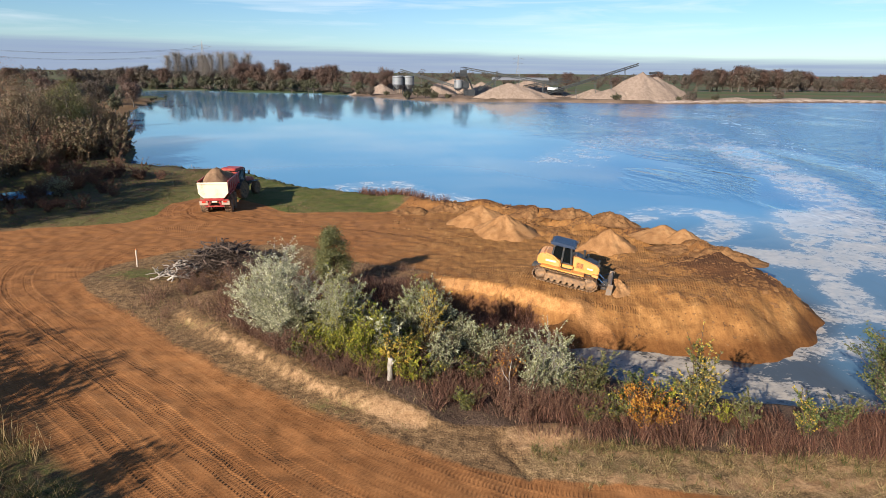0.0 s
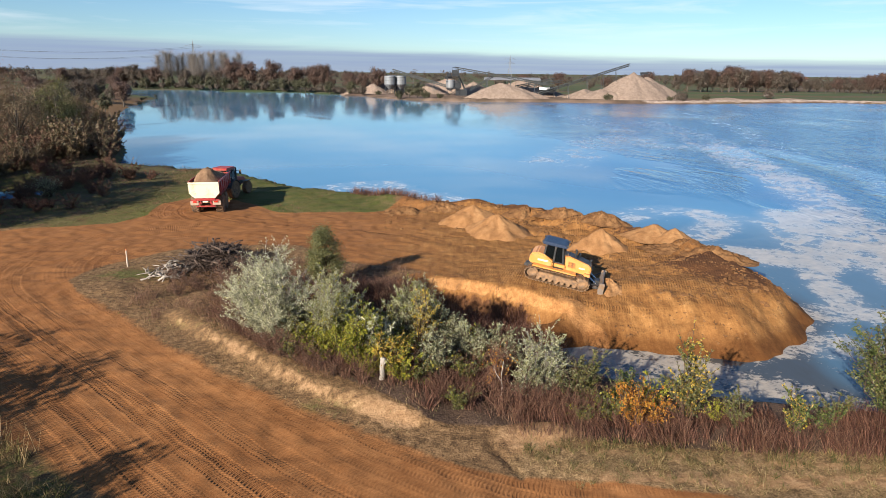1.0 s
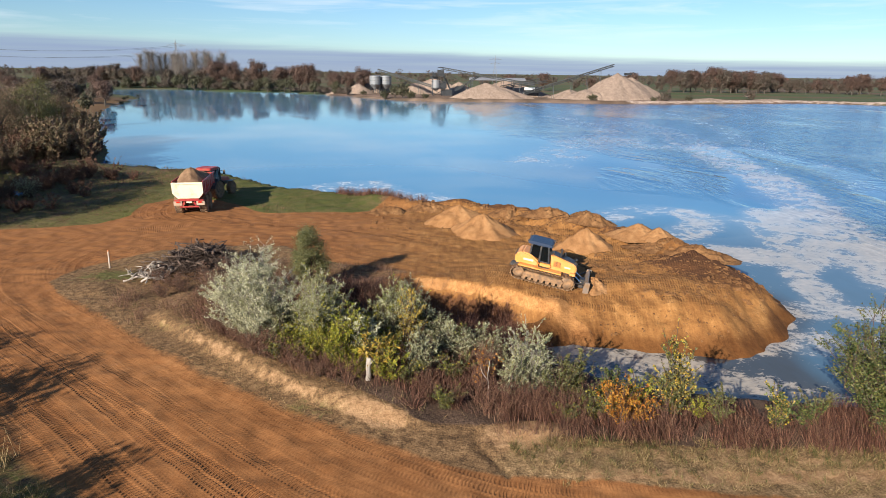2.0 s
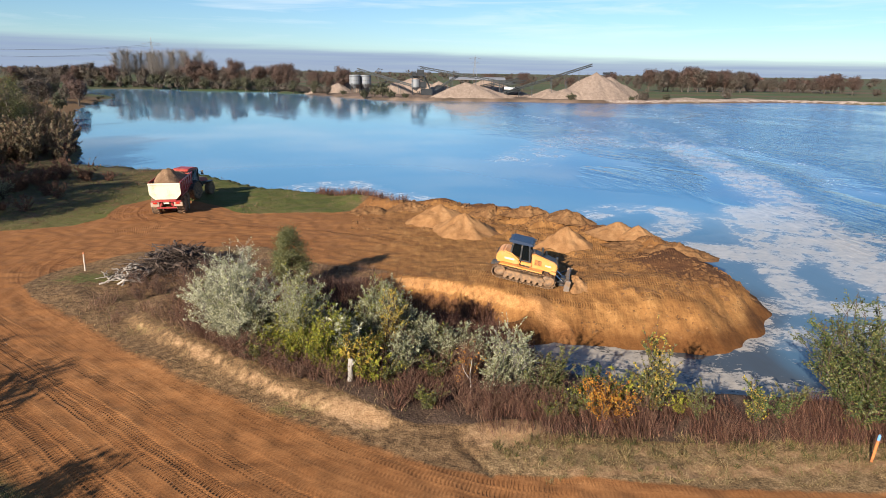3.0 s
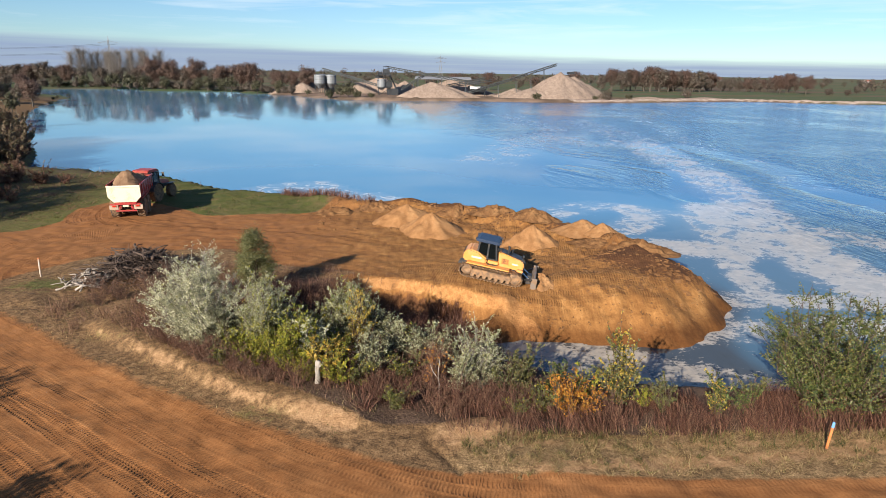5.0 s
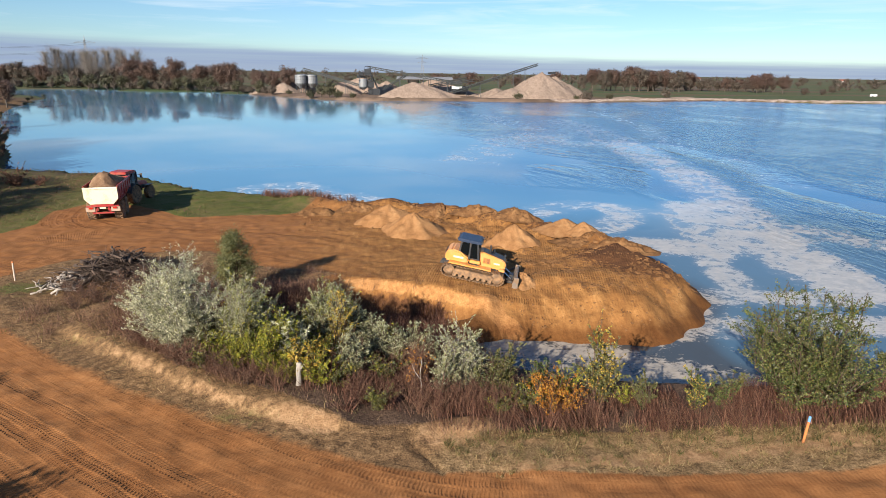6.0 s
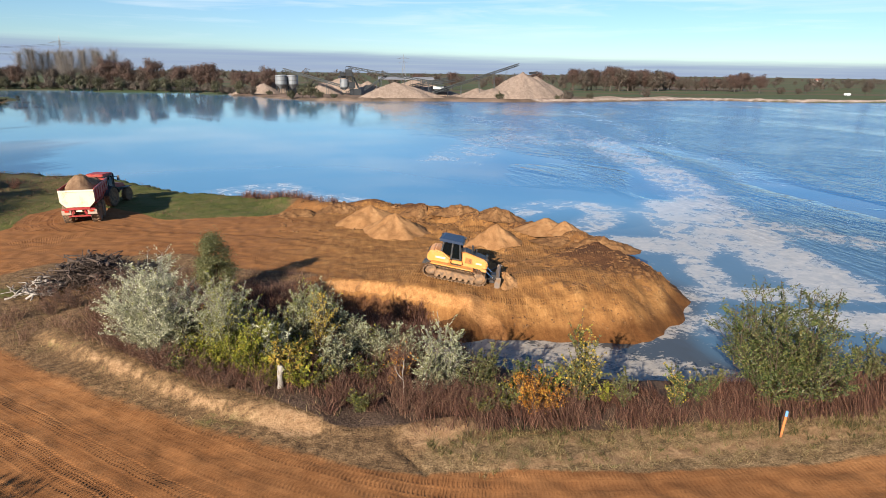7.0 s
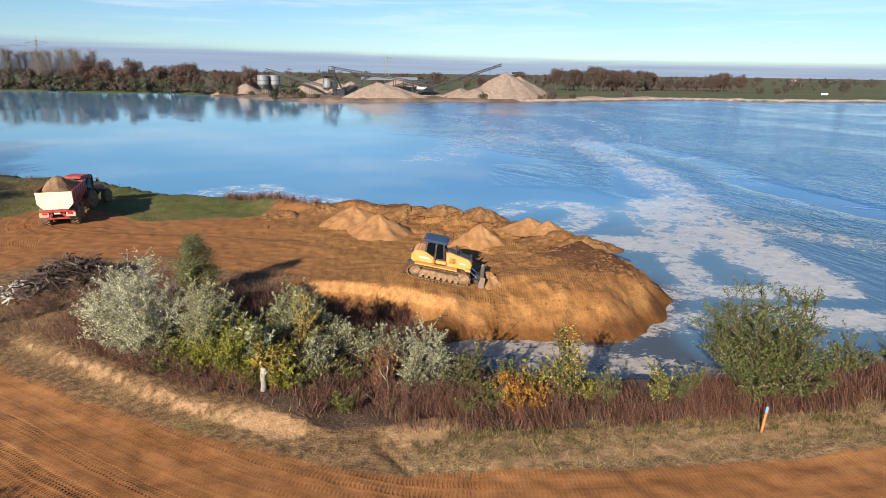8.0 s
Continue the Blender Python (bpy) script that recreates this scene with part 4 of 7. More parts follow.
def glass_material():
    m, nt, b = material("tinted_glass")
    b.inputs["Base Color"].default_value = (0.012, 0.015, 0.016, 1)
    b.inputs["Roughness"].default_value = 0.03
    b.inputs["IOR"].default_value = 1.45
    b.inputs["Transmission Weight"].default_value = 0.6
    return m


GLASS = glass_material()


def slab(profile, y0, y1):
    """A side profile of (x, z) corners, given thickness from y0 to y1."""
    n = len(profile)
    g = Geo()
    verts = [(x, y0, z) for x, z in profile] + [(x, y1, z) for x, z in profile]
    faces = [tuple(range(n)), tuple(reversed(range(n, 2 * n)))] + [(k, n + k, n + (k + 1) % n, (k + 1) % n) for k in range(n)]
    return g.add(verts, faces)


def turned(profile, n=24):
    """A profile of (radius, y) turned about the y axis."""
    g, m = Geo(), len(profile)
    verts = [(math.cos(2 * math.pi * k / n) * r, y, math.sin(2 * math.pi * k / n) * r) for r, y in profile for k in range(n)]
    faces = [(i * n + k, i * n + (k + 1) % n, (i + 1) * n + (k + 1) % n, (i + 1) * n + k) for i in range(m - 1) for k in range(n)]
    return g.add(verts, faces + [tuple(range(n)), tuple(reversed(range((m - 1) * n, m * n)))])


def wheel(parent, x, y, r, w, lugs=0, rim=None):
    """A wheel on the y axis: hub, tyre with lugs, dished rim."""
    hub = part("wheel", turned([(0.02, -w * 0.3), (r * 0.2, -w * 0.3), (r * 0.2, w * 0.3), (0.02, w * 0.3)], 12), rim or RIM_PAINT, parent, at=pose(x, y, r))
    t = [(r * 0.52, -w * 0.42), (r * 0.60, -w * 0.5), (r * 0.86, -w * 0.5), (r * 0.96, -w * 0.40), (r * 0.98, 0), (r * 0.96, w * 0.40), (r * 0.86, w * 0.5), (r * 0.60, w * 0.5), (r * 0.52, w * 0.42)]
    part("tyre", turned(t, 32), RUBBER, hub, "sand-dusted black tyre", smooth=False)
    part("rim", turned([(r * 0.54, -w * 0.40), (r * 0.50, -w * 0.36), (r * 0.30, -w * 0.22), (r * 0.30, w * 0.22), (r * 0.50, w * 0.36), (r * 0.54, w * 0.40)], 24), rim or RIM_PAINT, hub)
    for k in range(lugs):
        for s in (-1, 1):
            a = 2 * math.pi * (k + 0.25 * s) / lugs
            g = Geo().box((-0.035, s * 0.02, -0.03), (0.035, s * w * 0.5, 0.035), pose(0, 0, 0, 0, 0, -s * 35))
            part("lug", g, RUBBER, hub, at=Matrix.Rotation(a, 4, "Y") @ Matrix.Translation((0, 0, r * 0.97)))
    return hub


def bulldozer(m):
    ob = root("bulldozer", m, "yellow crawler bulldozer with dark cab pushing sand", "bulldozer")
    # undercarriage
    rw, half, pitch = 0.40, 1.42, 0.2
    loop, straight = [], 2 * half
    total = 2 * straight + 2 * math.pi * rw
    count = int(total / pitch)
    shoe = Geo().box((-0.093, -0.30, 0), (0.093, 0.30, 0.03)).box((-0.02, -0.30, 0.03), (0.015, 0.30, 0.085)).mesh("track_shoe", MUDDY_STEEL)
    for side in (-1, 1):
        y = side * 0.98
        for k in range(count):
            s = (k + 0.5) * total / count
            if s < straight:
                x, z, a = -half + s, 0.09, math.pi
            elif s < straight + math.pi * rw:
                b = (s - straight) / rw
                x, z, a = half + math.sin(b) * rw, 0.09 + rw - math.cos(b) * rw, math.pi - b
            elif s < 2 * straight + math.pi * rw:
                x, z, a = half - (s - straight - math.pi * rw), 0.09 + 2 * rw, 0.0
                z -= 0.05 * math.sin(math.pi * (half - x) / (2 * half)) * abs(math.sin(math.pi * (half - x) / half))
            else:
                b = (s - 2 * straight - math.pi * rw) / rw
                x, z, a = -half - math.sin(b) * rw, 0.09 + rw + math.cos(b) * rw, -b
            part("track_shoe", shoe, None, ob, at=Matrix.Translation((x, y, z)) @ Matrix.Rotation(a, 4, "Y"))
        part("sprocket", turned([(0.05, -0.12), (rw * 0.55, -0.16), (rw * 0.86, -0.08), (rw * 0.86, 0.08), (rw * 0.55, 0.16), (0.05, 0.12)], 22), MUDDY_STEEL, ob, "sand-caked drive sprocket", at=pose(-half, y, 0.09 + rw))
        part("idler", turned([(0.05, -0.12), (rw * 0.55, -0.14), (rw * 0.92, -0.08), (rw * 0.92, 0.08), (rw * 0.55, 0.14), (0.05, 0.12)], 22), MUDDY_STEEL, ob, at=pose(half, y, 0.09 + rw))
        for k in range(7):
            part("track_roller", turned([(0.05, -0.2), (0.12, -0.2), (0.12, 0.2), (0.05, 0.2)], 12), MUDDY_STEEL, ob, at=pose(-1.05 + 0.35 * k, y, 0.23))
        part("track_frame", slab([(-1.1, 0.30), (1.15, 0.30), (1.25, 0.48), (1.1, 0.66), (-0.9, 0.70), (-1.15, 0.55)], y - 0.24, y + 0.24), MUDDY_STEEL, ob, bevel=0.03)
        part("track_guard", slab([(-1.5, 1.00), (1.0, 0.98), (1.0, 1.06), (-1.5, 1.09)], y - 0.28, y + 0.30), YELLOW_PAINT, ob, bevel=0.015)
        # push arm and blade cylinder
        part("push_arm", slab([(0.3, 0.46), (2.35, 0.22), (2.35, 0.44), (0.3, 0.66)], side * 0.60 - 0.09, side * 0.60 + 0.09), BLACK_PAINT, ob, bevel=0.02)
        part("lift_cylinder", Geo().tube([(1.05, side * 0.46, 1.42), (1.62, side * 0.46, 0.98)], 0.075, 10), BLACK_PAINT, ob)
        part("lift_rod", Geo().tube([(1.62, side * 0.46, 0.98), (2.22, side * 0.46, 0.52)], 0.04, 8), CHROME, ob)
    # hull, hood, tank
    part("hull", slab([(-1.5, 0.45), (1.6, 0.45), (1.72, 0.95), (-1.62, 1.0)], -0.62, 0.62), BLACK_PAINT, ob, bevel=0.03)
    hood = part("hood", slab([(0.22, 0.98), (1.72, 0.92), (1.80, 1.42), (1.62, 1.66), (0.30, 1.98), (0.10, 1.96)], -0.56, 0.56), YELLOW_PAINT, ob, "yellow engine hood sloping forward", bevel=0.06)
    part("hood_top", slab([(0.34, 1.985), (1.60, 1.675), (1.62, 1.70), (0.36, 2.02)], -0.40, 0.40), BLACK_PAINT, hood, bevel=0.01)
    for side in (-1, 1):
        y = side * 0.565
        part("side_grille", slab([(0.42, 1.22), (0.95, 1.20), (0.80, 1.62), (0.42, 1.66)], min(y, y + side * 0.012), max(y, y + side * 0.012)), DECAL_ORANGE, hood, "faded orange louvred panel")
        for k in range(5):
            z = 1.28 + 0.07 * k
            part("louvre", Geo().box((0.46, min(y, y + side * 0.03), z), (0.84, max(y, y + side * 0.03), z + 0.025)), BLACK_PAINT, hood)
        part("number_bar", Geo().box((1.08, min(y, y + side * 0.01), 1.30), (1.42, max(y, y + side * 0.01), 1.40)), WHITE_PAINT, hood)
    part("front_grille", slab([(1.775, 1.0), (1.845, 1.40), (1.83, 1.41), (1.75, 1.0)], -0.42, 0.42), BLACK_PAINT, hood)
    for side in (-1, 1):
        part("headlight", Geo().box((1.60, side * 0.42 - 0.1, 1.66), (1.72, side * 0.42 + 0.1, 1.80)), BLACK_PAINT, ob, bevel=0.02)
    part("exhaust_pipe", Geo().tube([(0.75, -0.20, 1.85), (0.75, -0.20, 2.35), (0.69, -0.20, 2.45)], [0.06, 0.06, 0.055], 10), BLACK_PAINT, ob)
    part("air_cleaner", Geo().tube([(0.95, 0.22, 1.78), (0.95, 0.22, 2.05), (0.95, 0.22, 2.12)], [0.07, 0.09, 0.05], 10), BLACK_PAINT, ob)
    part("front_post", slab([(1.42, 0.95), (1.78, 0.92), (1.78, 1.10), (1.45, 1.12)], -0.80, 0.80), YELLOW_PAINT, ob, bevel=0.03)
    tank = part("fuel_tank", slab([(-1.78, 1.02), (-0.42, 1.02), (-0.38, 1.40), (-0.95, 1.78), (-1.45, 1.88), (-1.80, 1.60)], -0.86, 0.86), YELLOW_PAINT, ob, "yellow rear tank with rounded flanks", bevel=0.09)
    for side in (-1, 1):
        y = side * 0.862
        part("brand_bar", Geo().box((-1.30, min(y, y + side * 0.01), 1.34), (-0.72, max(y, y + side * 0.01), 1.46)), WHITE_PAINT, tank)
        part("side_step", Geo().box((-0.36, side * 0.64 - 0.1, 1.06), (0.22, side * 0.64 + 0.25 * side, 1.10)), BLACK_PAINT, ob)
        part("side_box", Geo().box((-0.34, side * 0.60 - 0.12, 1.10), (0.30, side * 0.60 + 0.12, 1.32)), YELLOW_PAINT, ob, bevel=0.03)
    part("rear_grille", Geo().box((-1.835, -0.6, 1.12), (-1.80, 0.6, 1.56)), BLACK_PAINT, ob)
    part("ripper_hitch", slab([(-2.1, 0.50), (-1.6, 0.50), (-1.6, 0.85), (-2.0, 0.75)], -0.22, 0.22), BLACK_PAINT, ob, bevel=0.03)
    # cab
    cab = part("cab_floor", slab([(-0.95, 1.36), (0.16, 1.36), (0.16, 1.44), (-0.95, 1.44)], -0.66, 0.66), BLACK_PAINT, ob)
    pillars = {"front_pillar": ((0.16, 1.40), (-0.02, 2.50)), "centre_pillar": ((-0.40, 1.40), (-0.44, 2.50)), "rear_pillar": ((-1.02, 1.50), (-0.98, 2.50))}
    for side in (-1, 1):
        for key, ((x0, z0), (x1, z1)) in pillars.items():
            part(key, slab([(x0 - 0.05, z0), (x0 + 0.05, z0), (x1 + 0.05, z1), (x1 - 0.05, z1)], side * 0.70 - 0.05, side * 0.70 + 0.05), BLACK_PAINT, ob, bevel=0.012)
        y = side * 0.705
        part("door_window", slab([(-0.35, 1.46), (0.10, 1.46), (-0.05, 2.43), (-0.40, 2.43)], y - 0.008, y + 0.008), GLASS, ob, "dark tinted door glass")
        part("side_window", slab([(-0.97, 1.76), (-0.46, 1.56), (-0.49, 2.43), (-0.93, 2.43)], y - 0.008, y + 0.008), GLASS, ob, "dark tinted side glass")
        part("mirror", Geo().box((0.12, side * 0.86 - 0.07, 2.10), (0.16, side * 0.86 + 0.07, 2.34)), BLACK_PAINT, ob, bevel=0.01)
        part("grab_rail", Geo().tube([(0.22, side * 0.68, 1.40), (0.10, side * 0.78, 2.0), (0.14, side * 0.86, 2.14)], 0.018, 6), BLACK_PAINT, ob)
    part("windscreen", slab([(0.13, 1.46), (0.15, 1.46), (-0.03, 2.43), (-0.05, 2.43)], -0.64, 0.64), GLASS, ob)
    part("rear_window", slab([(-1.02, 1.90), (-1.00, 1.90), (-0.97, 2.43), (-0.99, 2.43)], -0.64, 0.64), GLASS, ob)
    part("roof", slab([(-1.22, 2.50), (0.22, 2.50), (0.20, 2.60), (0.02, 2.69), (-1.05, 2.71), (-1.24, 2.62)], -0.80, 0.80), ROOF_BLUE, ob, "dark blue cab roof", bevel=0.04)
    for x, y in ((0.2, 0.55), (0.2, -0.55), (-1.22, 0.55), (-1.22, -0.55)):
        part("work_lamp", Geo().box((x - 0.06, y - 0.09, 2.57), (x + 0.06, y + 0.09, 2.68)), BLACK_PAINT, ob, bevel=0.015)
    seat = part("seat", slab([(-0.70, 1.44), (-0.22, 1.44), (-0.22, 1.74), (-0.52, 1.72), (-0.62, 2.30), (-0.76, 2.28)], -0.26, 0.26), BLACK_PAINT, ob, bevel=0.04)
    part("console", slab([(-0.08, 1.44), (0.10, 1.44), (0.06, 2.0), (-0.04, 2.02)], -0.4, 0.4), BLACK_PAINT, ob, bevel=0.02)
    # blade
    prof = [(2.46, 0.04), (2.62, 0.02), (2.50, 0.28), (2.45, 0.50), (2.49, 0.74), (2.60, 0.94), (2.53, 0.96), (2.40, 0.76), (2.35, 0.50), (2.40, 0.26)]
    part("blade", slab(prof, -1.30, 1.30), BLADE_STEEL, ob, "worn steel dozer blade with sand on it", bevel=0.01)
    for side in (-1, 1):
        part("blade_end", slab([(2.36, 0.05), (2.70, 0.02), (2.68, 0.96), (2.40, 0.96)], side * 1.32 - 0.03, side * 1.32 + 0.03), BLADE_STEEL, ob)
        part("tilt_brace", Geo().tube([(1.7, side * 0.62, 0.42), (2.36, side * 1.15, 0.75)], 0.055, 8), BLACK_PAINT, ob)
    part("cutting_edge", Geo().box((2.58, -1.32, 0.0), (2.64, 1.32, 0.16)), MUDDY_STEEL, ob)
    part("blade_frame", slab([(1.9, 0.28), (2.38, 0.26), (2.38, 0.72), (2.1, 0.66)], -0.30, 0.30), BLACK_PAINT, ob, bevel=0.03)
    return ob


def trailer(m):
    ob = root("dump_trailer", m, "red and cream tandem dump trailer loaded with sand", "trailer")
    w = 1.28
    # tub: walls flare outwards, open on top
    lo, hi, z0, z1 = (-0.7, 4.9, 1.0), (-1.1, 5.5, 1.32), 1.18, 2.75
    t = 0.06

    def wall(a, b, c, d, thick, name, mat, label=""):
        n = (Vector(b) - Vector(a)).cross(Vector(d) - Vector(a)).normalized() * thick
        pts = [Vector(p) for p in (a, b, c, d)]
        part(name, Geo().add(pts + [p - n for p in pts], [(0, 1, 2, 3), (7, 6, 5, 4), (0, 4, 5, 1), (1, 5, 6, 2), (2, 6, 7, 3), (3, 7, 4, 0)]), mat, ob, label, bevel=0.015)

    wall((-0.75, 1.0, z0), (-1.25, 1.42, 1.75), (5.5, 1.42, 1.95), (4.9, 1.0, z0), t, "lower_side", RED_PAINT)
    wall((-1.25, 1.42, 1.75), (-1.25, 1.48, z1), (5.5, 1.48, z1), (5.5, 1.42, 1.95), t, "upper_side", RED_PAINT)
    wall((-0.75, -1.0, z0), (4.9, -1.0, z0), (5.5, -1.42, 1.95), (-1.25, -1.42, 1.75), t, "lower_side", RED_PAINT)
    wall((-1.25, -1.42, 1.75), (5.5, -1.42, 1.95), (5.5, -1.48, z1), (-1.25, -1.48, z1), t, "upper_side", RED_PAINT)
    wall((4.9, 1.0, z0), (5.5, 1.42, 1.95), (5.5, -1.42, 1.95), (4.9, -1.0, z0), t, "lower_front", RED_PAINT)
    wall((5.5, 1.42, 1.95), (5.5, 1.48, z1), (5.5, -1.48, z1), (5.5, -1.42, 1.95), t, "upper_front", RED_PAINT)
    gate = Geo()
    prof = [(-1.02, 1.40), (1.02, 1.40), (1.40, 1.74), (1.50, 1.86), (1.50, z1), (-1.50, z1), (-1.50, 1.86), (-1.40, 1.74)]
    gate.add([(-1.32 - 0.25 * (z - z0) / (z1 - z0) + (0.2 if z < z0 + 0.1 else 0), y, z) for y, z in prof] + [(-1.22 - 0.25 * (z - z0) / (z1 - z0) + (0.2 if z < z0 + 0.1 else 0), y, z) for y, z in prof],
             [tuple(range(8)), tuple(reversed(range(8, 16)))] + [(k, 8 + k, 8 + (k + 1) % 8, (k + 1) % 8) for k in range(8)])
    tail = part("tailgate", gate, WHITE_PAINT, ob, "cream painted steel tailgate", bevel=0.02)
    part("tailgate_rib", Geo().box((-1.62, -1.5, z1 - 0.12), (-1.46, 1.5, z1 + 0.02)), WHITE_PAINT, tail, bevel=0.015)
    part("rear_frame", Geo().add([(x, y, z) for x in (-1.34, -1.24) for y, z in ((-0.98, z0), (0.98, z0), (1.0, 1.385), (-1.0, 1.385))], [(3, 2, 1, 0), (4, 5, 6, 7), (0, 1, 5, 4), (1, 2, 6, 5), (2, 3, 7, 6), (3, 0, 4, 7)]), RED_PAINT, ob, "red frame under the tailgate", bevel=0.015)
    part("floor", Geo().box((-0.75, -1.0, z0 - 0.08), (4.9, 1.0, z0)), RED_PAINT, ob)
    for s in (-1, 1):
        part("rim_rail", Geo().box((-1.3, s * 1.48 - 0.05, z1 - 0.02), (5.55, s * 1.48 + 0.05, z1 + 0.10)), RED_PAINT, ob, bevel=0.015)
        for k in range(6):
            x = -0.5 + k * 1.1
            part("side_rib", slab([(x, 1.8), (x + 0.1, 1.8), (x + 0.1, z1), (x, z1)], s * 1.50 - 0.03, s * 1.50 + 0.03), RED_PAINT, ob)
    # chassis
    for s in (-1, 1):
        part("chassis_rail", Geo().box((-1.2, s * 0.5 - 0.08, 0.85), (5.6, s * 0.5 + 0.08, 1.1)), RED_PAINT, ob, bevel=0.01)
        for k, x in enumerate((0.0, 1.75)):
            wheel(ob, x, s * 1.2, 0.78, 0.80, 16)
        part("mudguard", slab([(-0.75, 1.58), (2.5, 1.58), (2.5, 1.64), (-0.75, 1.64)], s * 1.14 - 0.36, s * 1.14 + 0.36), RED_PAINT, ob)
        part("mud_flap", Geo().box((-1.26, s * 1.10 - 0.40, 0.80), (-1.20, s * 1.10 + 0.40, 1.15)), RIM_PAINT, ob, "grey rubber mud flap")
        part("tail_lamp", Geo().box((-1.34, s * 1.05 - 0.18, 1.02), (-1.28, s * 1.05 + 0.18, 1.14)), LAMP_RED, ob)
    for x in (0.0, 1.75):
        part("axle", Geo().tube([(x, -1.1, 0.68), (x, 1.1, 0.68)], 0.09, 8), BLACK_PAINT, ob)
    part("bumper", Geo().box((-1.30, -1.42, 1.16), (-1.18, 1.42, 1.28)), RED_PAINT, ob, bevel=0.02)
    part("underrun_bar", Geo().box((-1.26, -0.95, 0.62), (-1.18, 0.95, 0.74)), RED_PAINT, ob, bevel=0.02)
    for s in (-1, 1):
        part("bar_bracket", Geo().box((-1.24, s * 0.6 - 0.06, 0.70), (-1.16, s * 0.6 + 0.06, 1.0)), RED_PAINT, ob)
    part("plate_bar", Geo().box((-1.325, -0.26, 1.03), (-1.305, 0.26, 1.14)), WHITE_PAINT, ob)
    part("drawbar", slab([(5.3, 0.75), (7.0, 0.52), (7.0, 0.68), (5.3, 1.1)], -0.16, 0.16), RED_PAINT, ob, bevel=0.02)
    part("tipping_ram", Geo().tube([(5.2, 0, 1.0), (5.6, 0, 2.4)], 0.12, 10), BLACK_PAINT, ob)
    return ob


SAND_LOAD = heap_material("moist_grey_brown_sand", [(0.33, (0.10, 0.055, 0.03)), (0.5, (0.21, 0.125, 0.072)), (0.66, (0.36, 0.235, 0.14))], 0.15)


def load_heap(m):
    """The sand that lies in the trailer."""
    verts, faces, nx, ny = [], [], 34, 18
    for i in range(nx + 1):
        for j in range(ny + 1):
            u, v = i / nx * 2 - 1, j / ny * 2 - 1
            edge = (1 - abs(u) ** 2.2) * (1 - abs(v) ** 2.0)
            x, y = 2.1 + u * 3.28, v * 1.40
            n = float(lump(x, y, 0.7, 71)) * 0.18 + float(lump(x, y, 0.3, 72)) * 0.12
            verts.append((x, y, 2.50 + 1.05 * max(0, edge) ** 0.8 * (0.85 + 0.25 * math.sin(x * 1.3 + 0.6)) + n * (0.3 + edge)))
    for i in range(nx):
        for j in range(ny):
            k = i * (ny + 1) + j
            faces.append((k, k + ny + 1, k + ny + 2, k + 1))
    b = len(verts)
    ring = [i * (ny + 1) for i in range(nx + 1)] + [nx * (ny + 1) + j for j in range(1, ny + 1)] + [i * (ny + 1) + ny for i in range(nx - 1, -1, -1)] + [j for j in range(ny - 1, 0, -1)]
    verts += [(verts[k][0] * 0.97, verts[k][1] * 0.8, 1.4) for k in ring]
    n = len(ring)
    faces += [(ring[k], b + k, b + (k + 1) % n, ring[(k + 1) % n])[::-1] for k in range(n)]
    ob = new("sand_load", Geo().add(verts, faces).mesh("sand_load", SAND_LOAD, smooth=True))
    ob.matrix_basis = m
    return tagged(ob, "heaped load of brown sand in the trailer", "sand")


